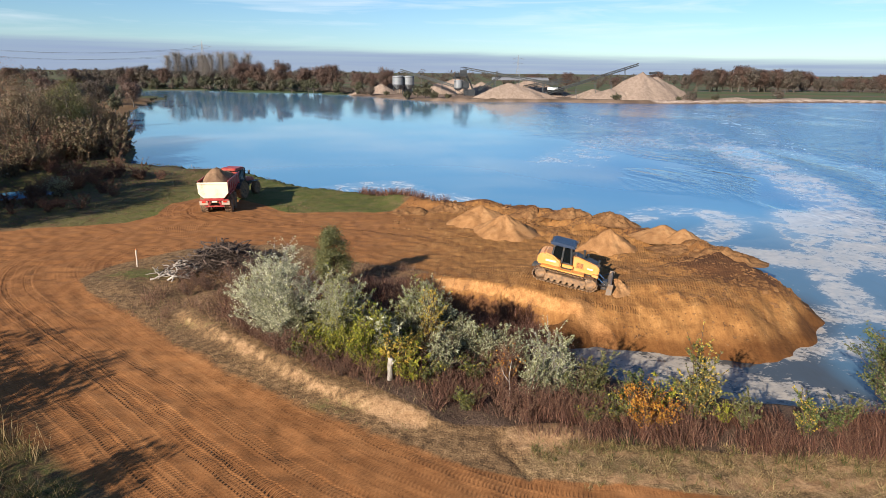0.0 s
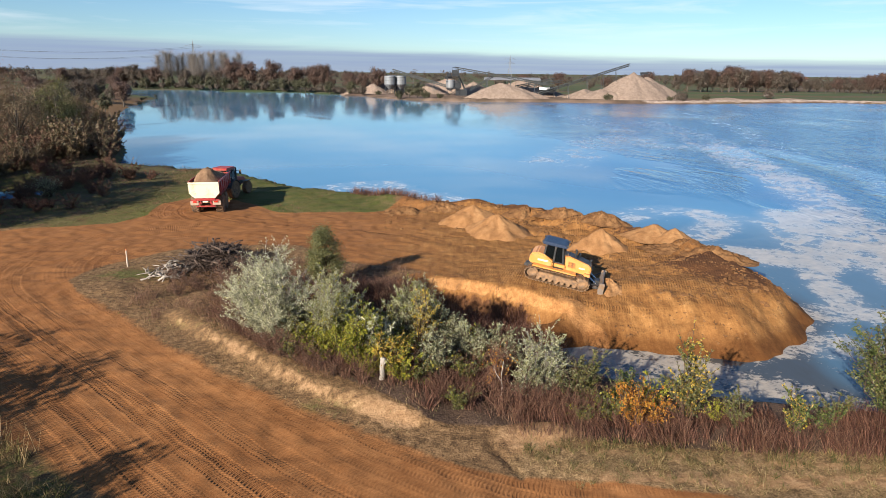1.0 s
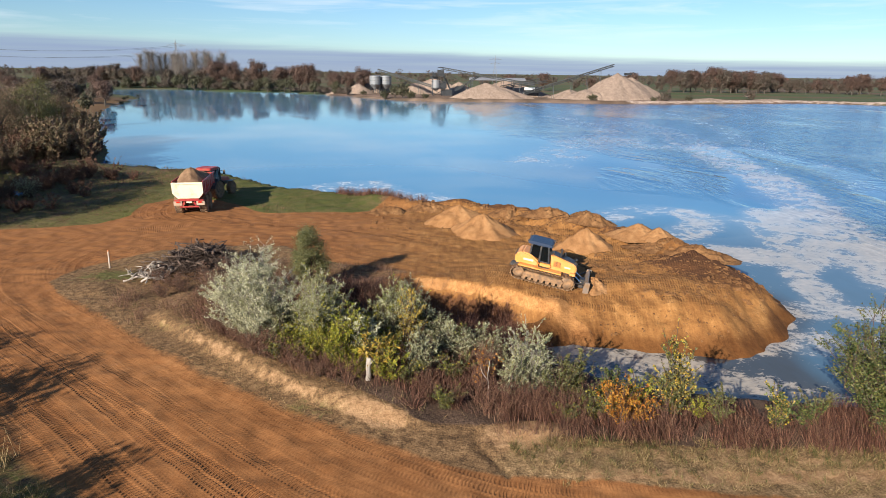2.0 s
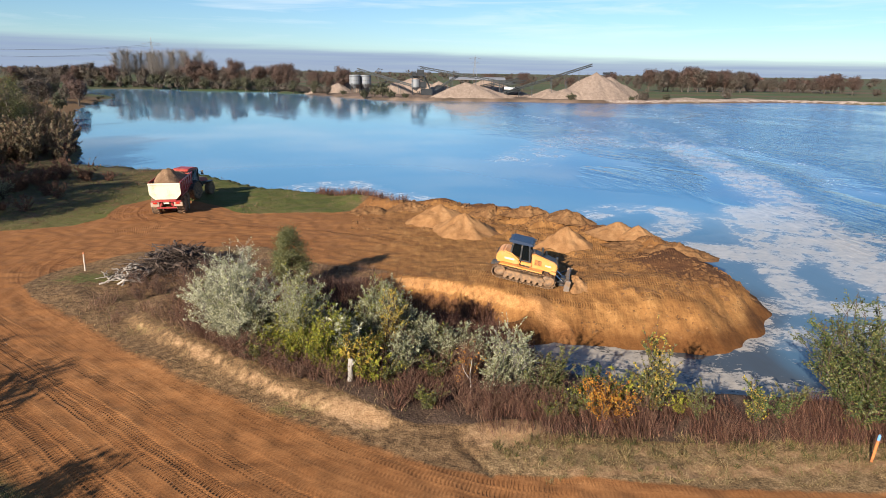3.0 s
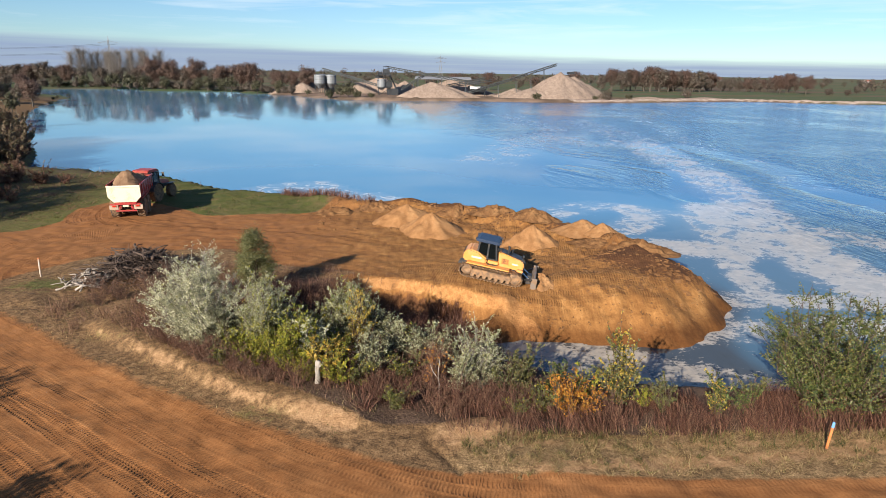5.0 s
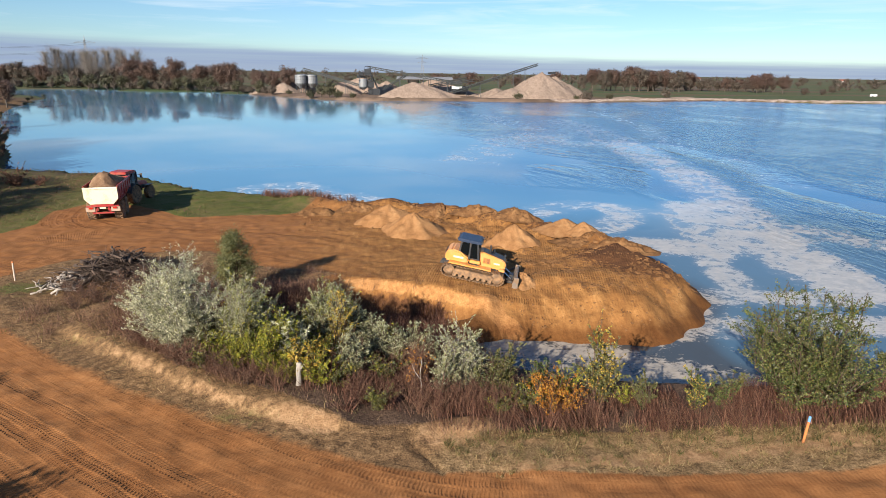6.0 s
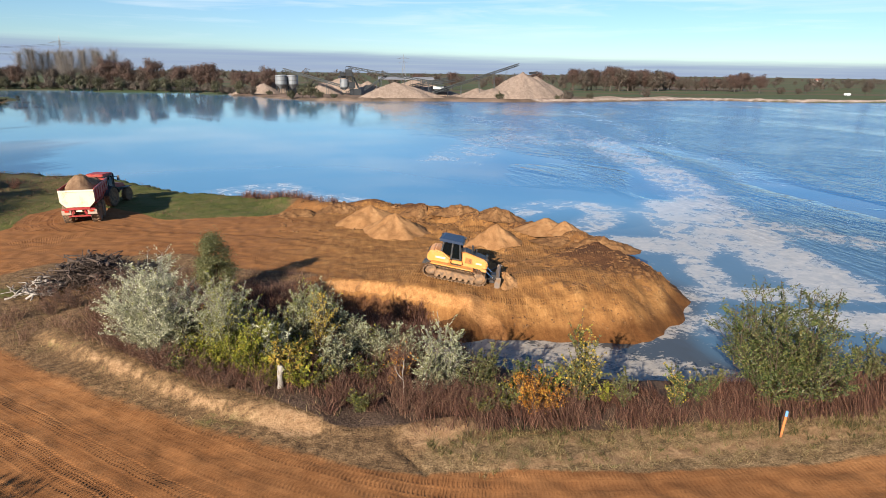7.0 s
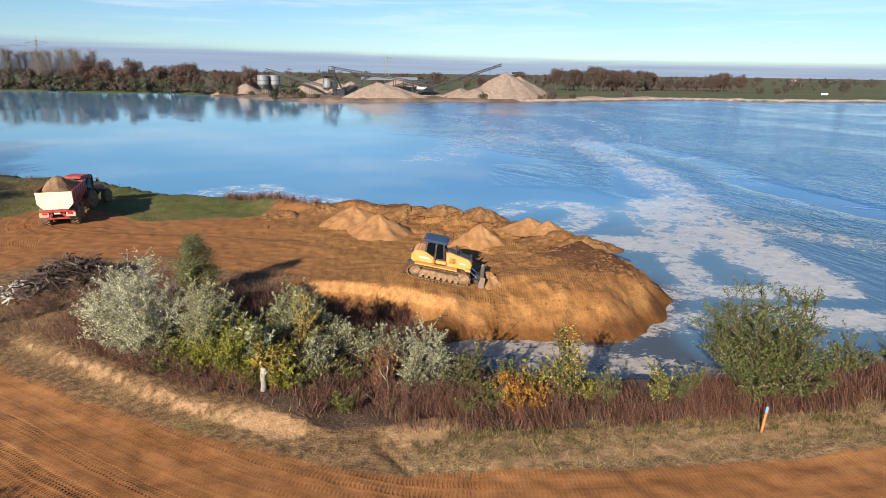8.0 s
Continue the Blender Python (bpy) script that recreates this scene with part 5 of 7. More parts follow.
def tractor(m):
    ob = root("tractor", m, "red farm tractor with black cab glass and big tyres", "tractor")
    for s in (-1, 1):
        wheel(ob, 0, s * 0.98, 0.92, 0.62, 20)
        wheel(ob, 2.85, s * 0.95, 0.68, 0.52, 18)
        fender = [(math.cos(a) * 1.06, 0.92 + math.sin(a) * 1.06) for a in [math.radians(d) for d in range(15, 166, 15)]] + [(math.cos(a) * 1.0, 0.92 + math.sin(a) * 1.0) for a in [math.radians(d) for d in range(165, 14, -15)]]
        part("fender", slab(fender, s * 0.98 - 0.33, s * 0.98 + 0.33), BLACK_PAINT, ob)
        part("front_fender", slab([(2.25, 1.42), (3.4, 1.42), (3.4, 1.46), (2.25, 1.46)], s * 0.95 - 0.26, s * 0.95 + 0.26), BLACK_PAINT, ob)
        part("tail_lamp", Geo().box((-0.92, s * 1.0 - 0.14, 1.78), (-0.86, s * 1.0 + 0.14, 1.88)), LAMP_RED, ob)
        part("mirror_arm", Geo().tube([(0.95, s * 0.78, 2.75), (1.0, s * 1.25, 2.72)], 0.025, 6), BLACK_PAINT, ob)
        part("mirror", Geo().box((0.96, s * 1.30 - 0.12, 2.40), (1.04, s * 1.30 + 0.12, 2.85)), BLACK_PAINT, ob, bevel=0.02)
    part("transmission", slab([(-0.7, 0.62), (2.4, 0.62), (2.4, 1.1), (-0.7, 1.25)], -0.32, 0.32), BLACK_PAINT, ob, bevel=0.04)
    hood = part("hood", slab([(0.95, 1.05), (3.55, 1.0), (3.68, 1.35), (3.45, 1.72), (1.6, 1.98), (0.95, 2.02)], -0.44, 0.44), RED_PAINT, ob, "red tractor hood", bevel=0.08)
    part("grille", slab([(3.60, 1.02), (3.72, 1.30), (3.70, 1.36), (3.56, 1.04)], -0.34, 0.34), BLACK_PAINT, hood)
    for s in (-1, 1):
        part("side_panel", slab([(1.2, 1.15), (3.2, 1.12), (3.2, 1.40), (1.2, 1.55)], s * 0.445 - 0.012, s * 0.445 + 0.012), BLACK_PAINT, hood)
    part("exhaust_pipe", Geo().tube([(1.15, -0.72, 1.4), (1.15, -0.72, 2.9), (1.08, -0.72, 3.05)], 0.07, 10), BLACK_PAINT, ob)
    part("cab_base", slab([(-0.70, 1.15), (0.95, 1.15), (0.95, 1.60), (-0.70, 1.85)], -0.66, 0.66), BLACK_PAINT, ob, bevel=0.04)
    for s in (-1, 1):
        for (x0, z0), (x1, z1) in (((0.92, 1.55), (0.80, 2.95)), ((0.12, 1.60), (0.10, 2.95)), ((-0.68, 1.80), (-0.62, 2.95))):
            part("pillar", slab([(x0 - 0.045, z0), (x0 + 0.045, z0), (x1 + 0.045, z1), (x1 - 0.045, z1)], s * 0.76 - 0.04, s * 0.76 + 0.04), BLACK_PAINT, ob)
        part("side_window", slab([(-0.64, 1.84), (0.88, 1.60), (0.77, 2.94), (-0.60, 2.94)], s * 0.765 - 0.008, s * 0.765 + 0.008), GLASS, ob, "tinted cab glass")
    part("rear_window", slab([(-0.69, 1.84), (-0.67, 1.84), (-0.61, 2.94), (-0.63, 2.94)], -0.72, 0.72), GLASS, ob)
    part("windscreen", slab([(0.92, 1.62), (0.94, 1.62), (0.82, 2.94), (0.80, 2.94)], -0.72, 0.72), GLASS, ob)
    part("roof", slab([(-0.88, 2.95), (1.02, 2.95), (1.0, 3.10), (0.75, 3.20), (-0.70, 3.20), (-0.88, 3.10)], -0.84, 0.84), RED_PAINT, ob, "red cab roof", bevel=0.06)
    part("seat", slab([(-0.30, 1.7), (0.15, 1.7), (0.15, 1.95), (-0.15, 1.95), (-0.25, 2.6), (-0.38, 2.6)], -0.26, 0.26), BLACK_PAINT, ob, bevel=0.04)
    part("hitch", slab([(-1.2, 0.5), (-0.6, 0.5), (-0.6, 0.9), (-1.2, 0.7)], -0.2, 0.2), BLACK_PAINT, ob)
    return ob


bulldozer(pose(7.25, 34.0, height_at(7.0, 33.4) + 0.06, 0, 9.0, -17) @ Matrix.Diagonal((1.0, 0.96, 0.86, 1)))
TRAILER_AT = pose(-19.5, 51.8, height_at(-19.5, 53.0), 0, 0, 98) @ Matrix.Diagonal((0.79, 0.82, 1.0, 1))
trailer(TRAILER_AT)
load_heap(TRAILER_AT)
tractor(pose(-20.1, 58.0, height_at(-20.1, 59.0), 0, 0, 78) @ Matrix.Scale(0.92, 4))

# ---- sand heaps on the spit ----
def heap(name, label, x, y, z, rx, ry, h, mat, seed, category="heap", rings=26, around=56, rough=0.06, skew=(0.0, 0.0), group="", peak=1.35):
    """A tipped cone with a rounded top, slumped foot and uneven flanks."""
    g = Geo()
    verts, faces = [(skew[0], skew[1], h)], []
    for i in range(1, rings + 1):
        t = i / rings
        for k in range(around):
            a = 2 * math.pi * k / around
            w = 1 + 0.12 * float(lump(math.cos(a) * 3 + seed, math.sin(a) * 3, 1.1, seed))
            px, py = math.cos(a) * rx * t * w, math.sin(a) * ry * t * w
            fall = (1 - t) ** peak if t > 0.12 else (1 - t) ** peak - 0.02 * (0.12 - t) / 0.12
            n = float(lump(px * 1.3 + x, py * 1.3 + y, 0.16 * (rx + ry), seed + 3)) + 0.6 * float(lump(px + x, py + y, 0.06 * (rx + ry), seed + 4)) + 0.45 * float(lump(px + x, py + y, 0.03 * (rx + ry), seed + 5))
            verts.append((px + skew[0] * (1 - t), py + skew[1] * (1 - t), h * fall + rough * h * n * min(1, 3 * (1 - t) + 0.15) - 0.12 * t * t * h))
    for k in range(around):
        faces.append((0, 1 + k, 1 + (k + 1) % around))
    for i in range(rings - 1):
        for k in range(around):
            a, b = 1 + i * around + k, 1 + i * around + (k + 1) % around
            faces.append((a, a + around, b + around, b))
    ob = new(name, g.add(verts, faces).mesh(name, mat, smooth=True))
    ob.location = (x, y, z)
    return tagged(ob, label, category, group)


for k, (x, y, r, h) in enumerate([(4.8, 45.2, 3.2, 1.75), (3.2, 48.6, 3.4, 1.7), (11.6, 41.2, 2.9, 1.75), (15.9, 42.6, 2.2, 0.85), (16.9, 41.4, 1.5, 0.75)]):
    heap("sand_heap", "tipped heap of orange-brown sand on the sand spit", x, y, height_at(x, y) - 0.2, r, r * 0.9, h, SAND_HEAP, 21 + k, "sand heap", group="heaps on the spit", peak=1.12)
for k, (x, y, rx, ry, h, turn) in enumerate([(-2.6, 52.0, 3.4, 1.6, 0.85, 5), (1.0, 53.0, 3.0, 1.4, 0.9, -5), (7.6, 50.6, 2.4, 1.5, 1.1, -20), (10.6, 49.0, 2.6, 1.4, 0.9, -30), (13.2, 46.2, 2.4, 1.5, 0.95, -50), (18.2, 38.0, 2.9, 1.6, 0.75, -45), (16.2, 39.6, 2.4, 1.3, 0.6, -35), (13.2, 36.2, 2.6, 0.9, 0.4, -15)]):
    ob = heap("sand_heap", "crumbly ridge of dark clayey sand along the spit", x, y, height_at(x, y) - 0.22, rx, ry, h * 0.85, CLAY, 33 + k, "sand heap", rings=36, around=96, rough=0.17, group="heaps on the spit", peak=1.1)
    ob.rotation_euler = (0, 0, radians(turn))

heap("sand_heap", "small heap of loose sand pushed up by the dozer blade", 10.05, 33.1, height_at(10.05, 33.1) - 0.12, 0.9, 1.4, 0.6, SAND_HEAP, 55, "sand heap", rough=0.15, group="heaps on the spit", peak=1.1)

# ---- bushes of the vegetated strip ----
S = "silver-grey leafed willow bush beside the haul road"
shrub("willow_bush", "large " + S, "bush", -7.2, 24.8, 4.3, 2.1, 80, 18, 56000, (0.088, 0.030), SILVER, GREYTWIG, 101, low=0.0, dome=1.25, second=(YELLOWGREEN, 1800, 0.0, (0.10, 0.04)))
shrub("willow_bush", "smaller " + S, "bush", -4.3, 24.2, 3.6, 1.4, 56, 16, 28000, (0.088, 0.030), GREYGREEN, GREYTWIG, 102, low=0.06, dome=1.3, second=(YELLOWGREEN, 4200, 0.0, (0.12, 0.045)))
shrub("willow_bush", "grey-green willow bush among dry stalks", "bush", -0.9, 25.4, 3.0, 1.3, 50, 14, 22000, (0.088, 0.030), GREYGREEN, TWIG, 103, low=0.06, dome=1.0, second=(YELLOWGREEN, 3000, 0.0, (0.12, 0.045)))
shrub("willow_bush", "thin silver willow shoots behind a yellow shrub", "bush", -2.3, 22.6, 2.6, 0.7, 20, 9, 3600, (0.12, 0.04), SILVER, GREYTWIG, 104, low=0.06)
shrub("willow_bush", "sparse silver willow bush by the dug pit", "bush", 4.1, 20.9, 3.3, 1.0, 26, 12, 6500, (0.10, 0.045), GREYGREEN, GREYTWIG, 105, low=0.06)
shrub("olive_bush", "olive-green low bush at the water's edge", "bush", 5.6, 20.4, 2.2, 1.15, 30, 9, 5200, (0.09, 0.055), OLIVE, TWIG, 106)
shrub("green_shrub", "dark green shrub at the water's edge", "bush", 7.0, 20.2, 1.7, 0.7, 18, 8, 2600, (0.09, 0.05), GREEN, TWIG, 107)
shrub("yellow_shrub", "yellow-green leafed shrub on the road bank", "bush", -3.1, 22.0, 2.4, 0.8, 26, 10, 4600, (0.10, 0.045), YELLOWGREEN, TWIG, 108, low=0.05)
shrub("yellow_shrub", "upright yellow-green willow shoots beside the pale trunk", "bush", -2.7, 22.7, 2.7, 0.8, 30, 11, 6500, (0.10, 0.04), YELLOWGREEN, TWIG, 115, low=0.0, dome=1.1)
shrub("yellow_shrub", "yellow-green willow bush with bare lower stems", "bush", -4.0, 22.9, 2.2, 0.8, 28, 10, 5200, (0.095, 0.038), YELLOWGREEN, TWIG, 116, low=0.0, dome=1.1)
shrub("yellow_shrub", "willow shoots with long yellow leaves", "bush", -1.7, 21.6, 2.2, 0.85, 18, 9, 1700, (0.18, 0.06), YELLOW, TWIG, 109, second=(GREEN, 1500, 0.05, (0.12, 0.05)))
shrub("yellow_shrub", "slender willow shoots with orange-yellow leaves", "bush", -0.5, 24.0, 2.9, 0.75, 14, 9, 1300, (0.14, 0.05), YELLOW, TWIG, 114, second=(GREYGREEN, 1500, 0.0, (0.10, 0.035)))
shrub("orange_shrub", "low shrub with orange autumn leaves", "bush", 7.2, 18.7, 1.7, 1.25, 46, 12, 4200, (0.075, 0.06), ORANGE, TWIG, 110, low=0.1, dome=0.9)
shrub("young_birch", "young birch with green and yellow leaves", "sapling", 8.9, 18.7, 3.8, 0.85, 15, 13, 5200, (0.085, 0.06), OLIVE, TWIG, 111, low=0.1, second=(YELLOW, 1500, 0.1, (0.085, 0.065)))
shrub("young_birch", "leaf-losing sapling with reddish twigs and white stem", "sapling", 2.4, 21.0, 2.7, 0.75, 12, 14, 260, (0.08, 0.06), ORANGE, BROWNWEED, 112)
shrub("yellow_shrub", "sapling with yellow leaves in dry reeds", "sapling", 12.5, 18.1, 2.0, 0.75, 13, 9, 420, (0.085, 0.07), YELLOW, TWIG, 113, second=(GREEN, 1500, 0.0, (0.09, 0.06)))
for k, (x, y, h, w) in enumerate([(10.6, 18.5, 1.7, 0.6), (13.6, 18.2, 1.4, 0.6), (14.4, 18.9, 1.3, 0.7), (19.6, 18.4, 1.5, 0.8), (21.2, 18.6, 2.1, 1.1), (23.2, 18.3, 1.9, 1.1), (26, 18.4, 2.2, 1.2)]):
    shrub("green_shrub", "green alder shrub in dry reeds by the lake", "bush", x, y, h, w, 14, 8, int(2400 * h * w), (0.07, 0.048), GREEN if k % 2 else OLIVE, TWIG, 120 + k, group="alder shrubs")
shrub("alder_bush", "tall dense green alder bush by the lake", "bush", 16.9, 18.3, 4.5, 2.35, 90, 18, 34000, (0.075, 0.052), GREEN, TWIG, 130, low=0.0, dome=0.65, second=(OLIVE, 16000, 0.0, (0.085, 0.06)))
tree("young_alder", "slim green-leafed young alder", "tree", pose(-6.0, 32.0, height_at(-6.0, 32.0)), 3.7, 1.12, 0.2, 15000, (0.085, 0.06), OLIVE, TWIG, 131, limbs=16, trunk_r=0.05, top=0.35, clusters=60)

# undergrowth between the larger bushes: a few kinds, repeated
def undergrowth(kind, spots, seed):
    r = random.Random(seed)
    for x, y in spots:
        copy_thing(kind, pose(x, y, height_at(x, y) - 0.05, 0, 0, r.uniform(0, 360)) @ Matrix.Scale(r.uniform(0.75, 1.2), 4))


def spots_in(n, x0, x1, y0, y1, seed, keep):
    r = random.Random(seed)
    out = []
    while len(out) < n:
        x, y = r.uniform(x0, x1), r.uniform(y0, y1)
        if keep(x, y):
            out.append((x, y))
    return out


on_strip = lambda x, y: y + 0.78 * x > 20.4 and y > 18.2 and float(area_field(np.array([x]), np.array([y]), DIRT)[0]) < -1.0 and float(area_field(np.array([x]), np.array([y]), PIT)[0]) < -0.3  # noqa: E731
k_leafy = shrub("green_shrub", "low green and olive bramble undergrowth", "bush", -5.6, 22.9, 1.1, 0.8, 26, 9, 2600, (0.085, 0.055), OLIVE, TWIG, 180, low=0.0, group="undergrowth", second=(YELLOWGREEN, 700, 0.0, (0.08, 0.05)))
k_yellow = shrub("yellow_shrub", "low shrub with yellowing leaves in the undergrowth", "bush", -4.6, 22.6, 1.3, 0.7, 22, 9, 2200, (0.085, 0.045), YELLOWGREEN, TWIG, 181, low=0.0, group="undergrowth")
k_silver = shrub("willow_bush", "low grey-green willow shoots in the undergrowth", "bush", -2.9, 24.6, 1.9, 0.7, 18, 10, 2600, (0.12, 0.04), GREYGREEN, TWIG, 182, low=0.0, group="undergrowth")
k_bare = shrub("dry_shrub", "bare purplish-brown twiggy shrub in the undergrowth", "bush", 3.4, 19.4, 1.5, 0.8, 26, 7, 500, (0.05, 0.02), REDWEED, BROWNWEED, 183, group="undergrowth", stem_r=0.010)
k_seed = shrub("dry_shrub", "dead brown weed with dry leaves", "bush", -8.2, 26.4, 1.2, 0.7, 22, 7, 1100, (0.07, 0.03), BROWNWEED, TWIG, 184, low=0.0, group="undergrowth", stem_r=0.010)
undergrowth(k_leafy, spots_in(9, -8.5, 2.0, 19.5, 25.5, 1, on_strip) + [(6.2, 19.0), (5.2, 18.7), (15.6, 17.4), (17.6, 17.4)], 11)
undergrowth(k_yellow, spots_in(7, -7.5, -1.5, 21.5, 26, 2, on_strip) + [(-5.6, 23.4), (-3.6, 22.9), (-4.9, 23.5), (-0.9, 22.9)] + [(10.0, 18.9), (7.9, 19.4), (-2.4, 21.4), (-1.2, 21.0)], 12)
undergrowth(k_silver, [(-5.6, 25.0), (-6.0, 24.0), (-2.6, 25.4), (-0.2, 23.8), (0.6, 23.6), (-3.4, 23.2)] + spots_in(14, -5.5, 3.0, 21.5, 25.5, 3, on_strip) + [(4.8, 21.2), (3.4, 20.6), (-0.2, 25.0), (-1.9, 25.8)], 13)
undergrowth(k_bare, spots_in(46, -10, 6, 18.6, 25.5, 4, on_strip) + [(-9.0, 25.9), (-8.4, 25.2), (-7.8, 24.4), (-7.0, 23.5), (-6.4, 23.1), (-5.6, 22.6), (-4.8, 22.2), (-3.4, 21.3), (-2.8, 20.9)] + [(16.4, 17.2), (15.0, 17.5), (18.4, 17.1), (13.4, 17.3), (11.0, 17.5), (8.4, 17.7), (4.4, 18.9), (5.6, 18.4), (2.4, 19.3), (1.2, 19.6), (0.3, 20.0)], 14)
undergrowth(k_seed, spots_in(46, -14, 4, 20, 33, 5, on_strip) + [(-9.3, 26.2), (-8.8, 25.6), (-8.1, 24.7), (-7.4, 23.9), (-6.7, 23.3), (-6.1, 22.9), (-5.2, 22.4), (-4.5, 21.9), (-3.9, 21.4)] + [(-12.2, 33.6), (-11.4, 34.8), (-15.4, 34.0), (-14.2, 33.2), (-10.4, 34.6)], 15)

# the sawn-off pale trunk
stump = root("dead_trunk", pose(-2.02, 21.15, height_at(-2.02, 21.15) - 0.1, 0, 3, 0), "pale sawn-off dead tree trunk on the road bank", "trunk")
part("trunk", Geo().tube([(0, 0, 0), (0.02, 0, 0.3), (-0.01, 0.02, 0.65), (0.02, 0.0, 1.02)], [0.13, 0.105, 0.10, 0.105], 12), PALEBARK, stump, smooth=True)
part("snag", Geo().tube([(0.02, 0, 0.7), (0.12, -0.05, 0.86), (0.2, -0.06, 0.98)], [0.035, 0.028, 0.02], 6), PALEBARK, stump)
slim = root("birch_stem", pose(2.55, 20.4, height_at(2.55, 20.4)), "thin white birch stem with a fork", "sapling")
part("trunk", Geo().tube([(0, 0, 0), (0.03, 0, 0.5), (-0.02, 0, 1.0), (0.05, 0.02, 1.6)], [0.024, 0.02, 0.016, 0.009], 7), PALEBARK, slim, smooth=True)
part("branch", Geo().tube([(0, 0, 0.75), (-0.2, 0.0, 1.05), (-0.32, 0.02, 1.35)], [0.018, 0.014, 0.007], 5), PALEBARK, slim)

# dry leafless shrubs
for k, (x, y, h, w) in enumerate([(-9.9, 27.0, 1.5, 0.9), (-10.8, 29.5, 1.3, 1.0), (-9.2, 30.5, 1.6, 1.1), (-11.8, 32.2, 1.2, 1.0), (-8.9, 25.6, 1.3, 0.8), (-6.2, 23.2, 1.2, 0.8), (-5.4, 23.0, 1.1, 0.7),
                                  (-0.2, 23.4, 1.6, 0.9), (1.0, 24.2, 1.3, 1.0), (1.4, 22.2, 1.3, 0.8), (0.2, 21.8, 1.3, 0.8), (2.8, 22.4, 1.4, 0.9), (3.2, 19.8, 1.4, 0.7), (4.9, 19.2, 1.4, 0.7), (-0.2, 19.4, 0.9, 0.6), (0.9, 20.3, 1.2, 0.7), (-2.6, 26.8, 2.0, 1.0), (-0.4, 28.2, 1.6, 1.1)]):
    shrub("dry_shrub", "leafless reddish-brown shrub among dead weeds", "bush", x, y, h, w, 20, 7, 400, (0.05, 0.02), REDWEED if k % 3 else BROWNWEED, BROWNWEED if k % 2 else REDWEED, 140 + k, group="dry shrubs", stem_r=0.012)
for k, (x, y, h, w) in enumerate([(0.0, 26.4, 1.8, 0.7), (1.0, 25.0, 1.5, 0.6), (2.0, 24.2, 1.5, 0.6), (-0.4, 24.8, 1.7, 0.5), (3.2, 22.6, 1.5, 0.6)]):
    shrub("willow_bush", "slender grey-green willow shoots in dead weeds", "bush", x, y, h, w, 12, 8, 1300, (0.11, 0.035), GREYGREEN, TWIG, 170 + k, group="willow shoots")


# ---- grasses and dead weeds, countless ----
def strewn(rng, n, x0, x1, y0, y1, keep=None):
    x, y = rng.uniform(x0, x1, n), rng.uniform(y0, y1, n)
    if keep is not None:
        ok = keep(x, y, rng)
        x, y = x[ok], y[ok]
    return np.stack([x, y, ground_height(x, y) - 0.02], 1)


def clumped(x, y, size, seed, cut):
    return lump(x, y, size, seed) + 0.6 * lump(x, y, size * 0.35, seed + 1) > cut


def stuff(name, label, category, co, mat):
    return tagged(new(name, quad_mesh(name, co, mat)), label, category, kind="stuff")


rng = np.random.default_rng(5)
off_dirt = lambda x, y: area_field(x, y, DIRT) < -0.2  # noqa: E731
at = strewn(rng, 62000, 3.0, 40, 15.4, 20.0, lambda x, y, r: clumped(x, y, 0.9, 40, -0.35) & (x + r.uniform(-3, 3, len(x)) > 4.5) & (y > 17.6 - 0.085 * (x - 4)) & (y < 19.3))
stuff("dry_reeds", "reddish-brown dead reed stalks along the lake bank", "reeds", blades(rng, at, 0.62 + 0.26 * lump(at[:, 0], at[:, 1], 1.4, 41), 0.019, 0.22, sweep=0.55 * lump(at[:, 0], at[:, 1], 0.8, 43) - 0.2), REDWEED)
at = strewn(rng, 14000, 2.6, 40, 15.2, 18.8, lambda x, y, r: clumped(x, y, 0.7, 44, 0.0) & (y > 17.3 - 0.085 * (x - 4)))
stuff("dry_reeds", "pale brown dead stalks along the lake bank", "reeds", blades(rng, at, 0.50 + 0.25 * lump(at[:, 0], at[:, 1], 1.1, 42), 0.014, 0.3, sweep=0.6 * lump(at[:, 0], at[:, 1], 0.8, 45) - 0.15), BROWNWEED)
at = strewn(rng, 34000, -11, 5, 18.8, 32, lambda x, y, r: off_dirt(x, y) & clumped(x, y, 1.3, 46, -0.15) & ((line_field(x, y, BERM)[0] > 0.7) | (x > 0.5)) & (y > 20.2 - 0.35 * x - 0.3))
stuff("dead_weeds", "thicket of reddish-brown dead weeds on the strip", "weeds", blades(rng, at, 0.75 + 0.4 * lump(at[:, 0], at[:, 1], 1.3, 47), 0.014, 0.4), REDWEED)
at = strewn(rng, 30000, -16, 4, 19, 37, lambda x, y, r: off_dirt(x, y) & clumped(x, y, 1.0, 48, -0.05) & ((line_field(x, y, BERM)[0] > 0.5) | (x < -13.5) | (x > 0.5)))
stuff("dead_weeds", "grey-brown dead weeds and seed heads", "weeds", blades(rng, at, 0.5 + 0.3 * lump(at[:, 0], at[:, 1], 1.3, 49), 0.016, 0.5), BROWNWEED)
at = strewn(rng, 26000, 3.0, 45, 14.3, 17.6, lambda x, y, r: clumped(x, y, 0.6, 50, -0.2) & off_dirt(x, y))
stuff("dry_grass", "straw-coloured dry grass on the road verge", "grass", blades(rng, at, 0.13, 0.016, 0.8), STRAW)
at = strewn(rng, 7500, 4.0, 45, 14.9, 17.5, lambda x, y, r: clumped(x, y, 0.6, 52, -0.1) & (np.abs(y - 17.2 + 0.085 * (x - 4)) < 0.5))
stuff("verge_grass", "green grass tufts at the foot of the reeds", "grass", blades(rng, at, 0.30, 0.018, 0.5), GRASS)
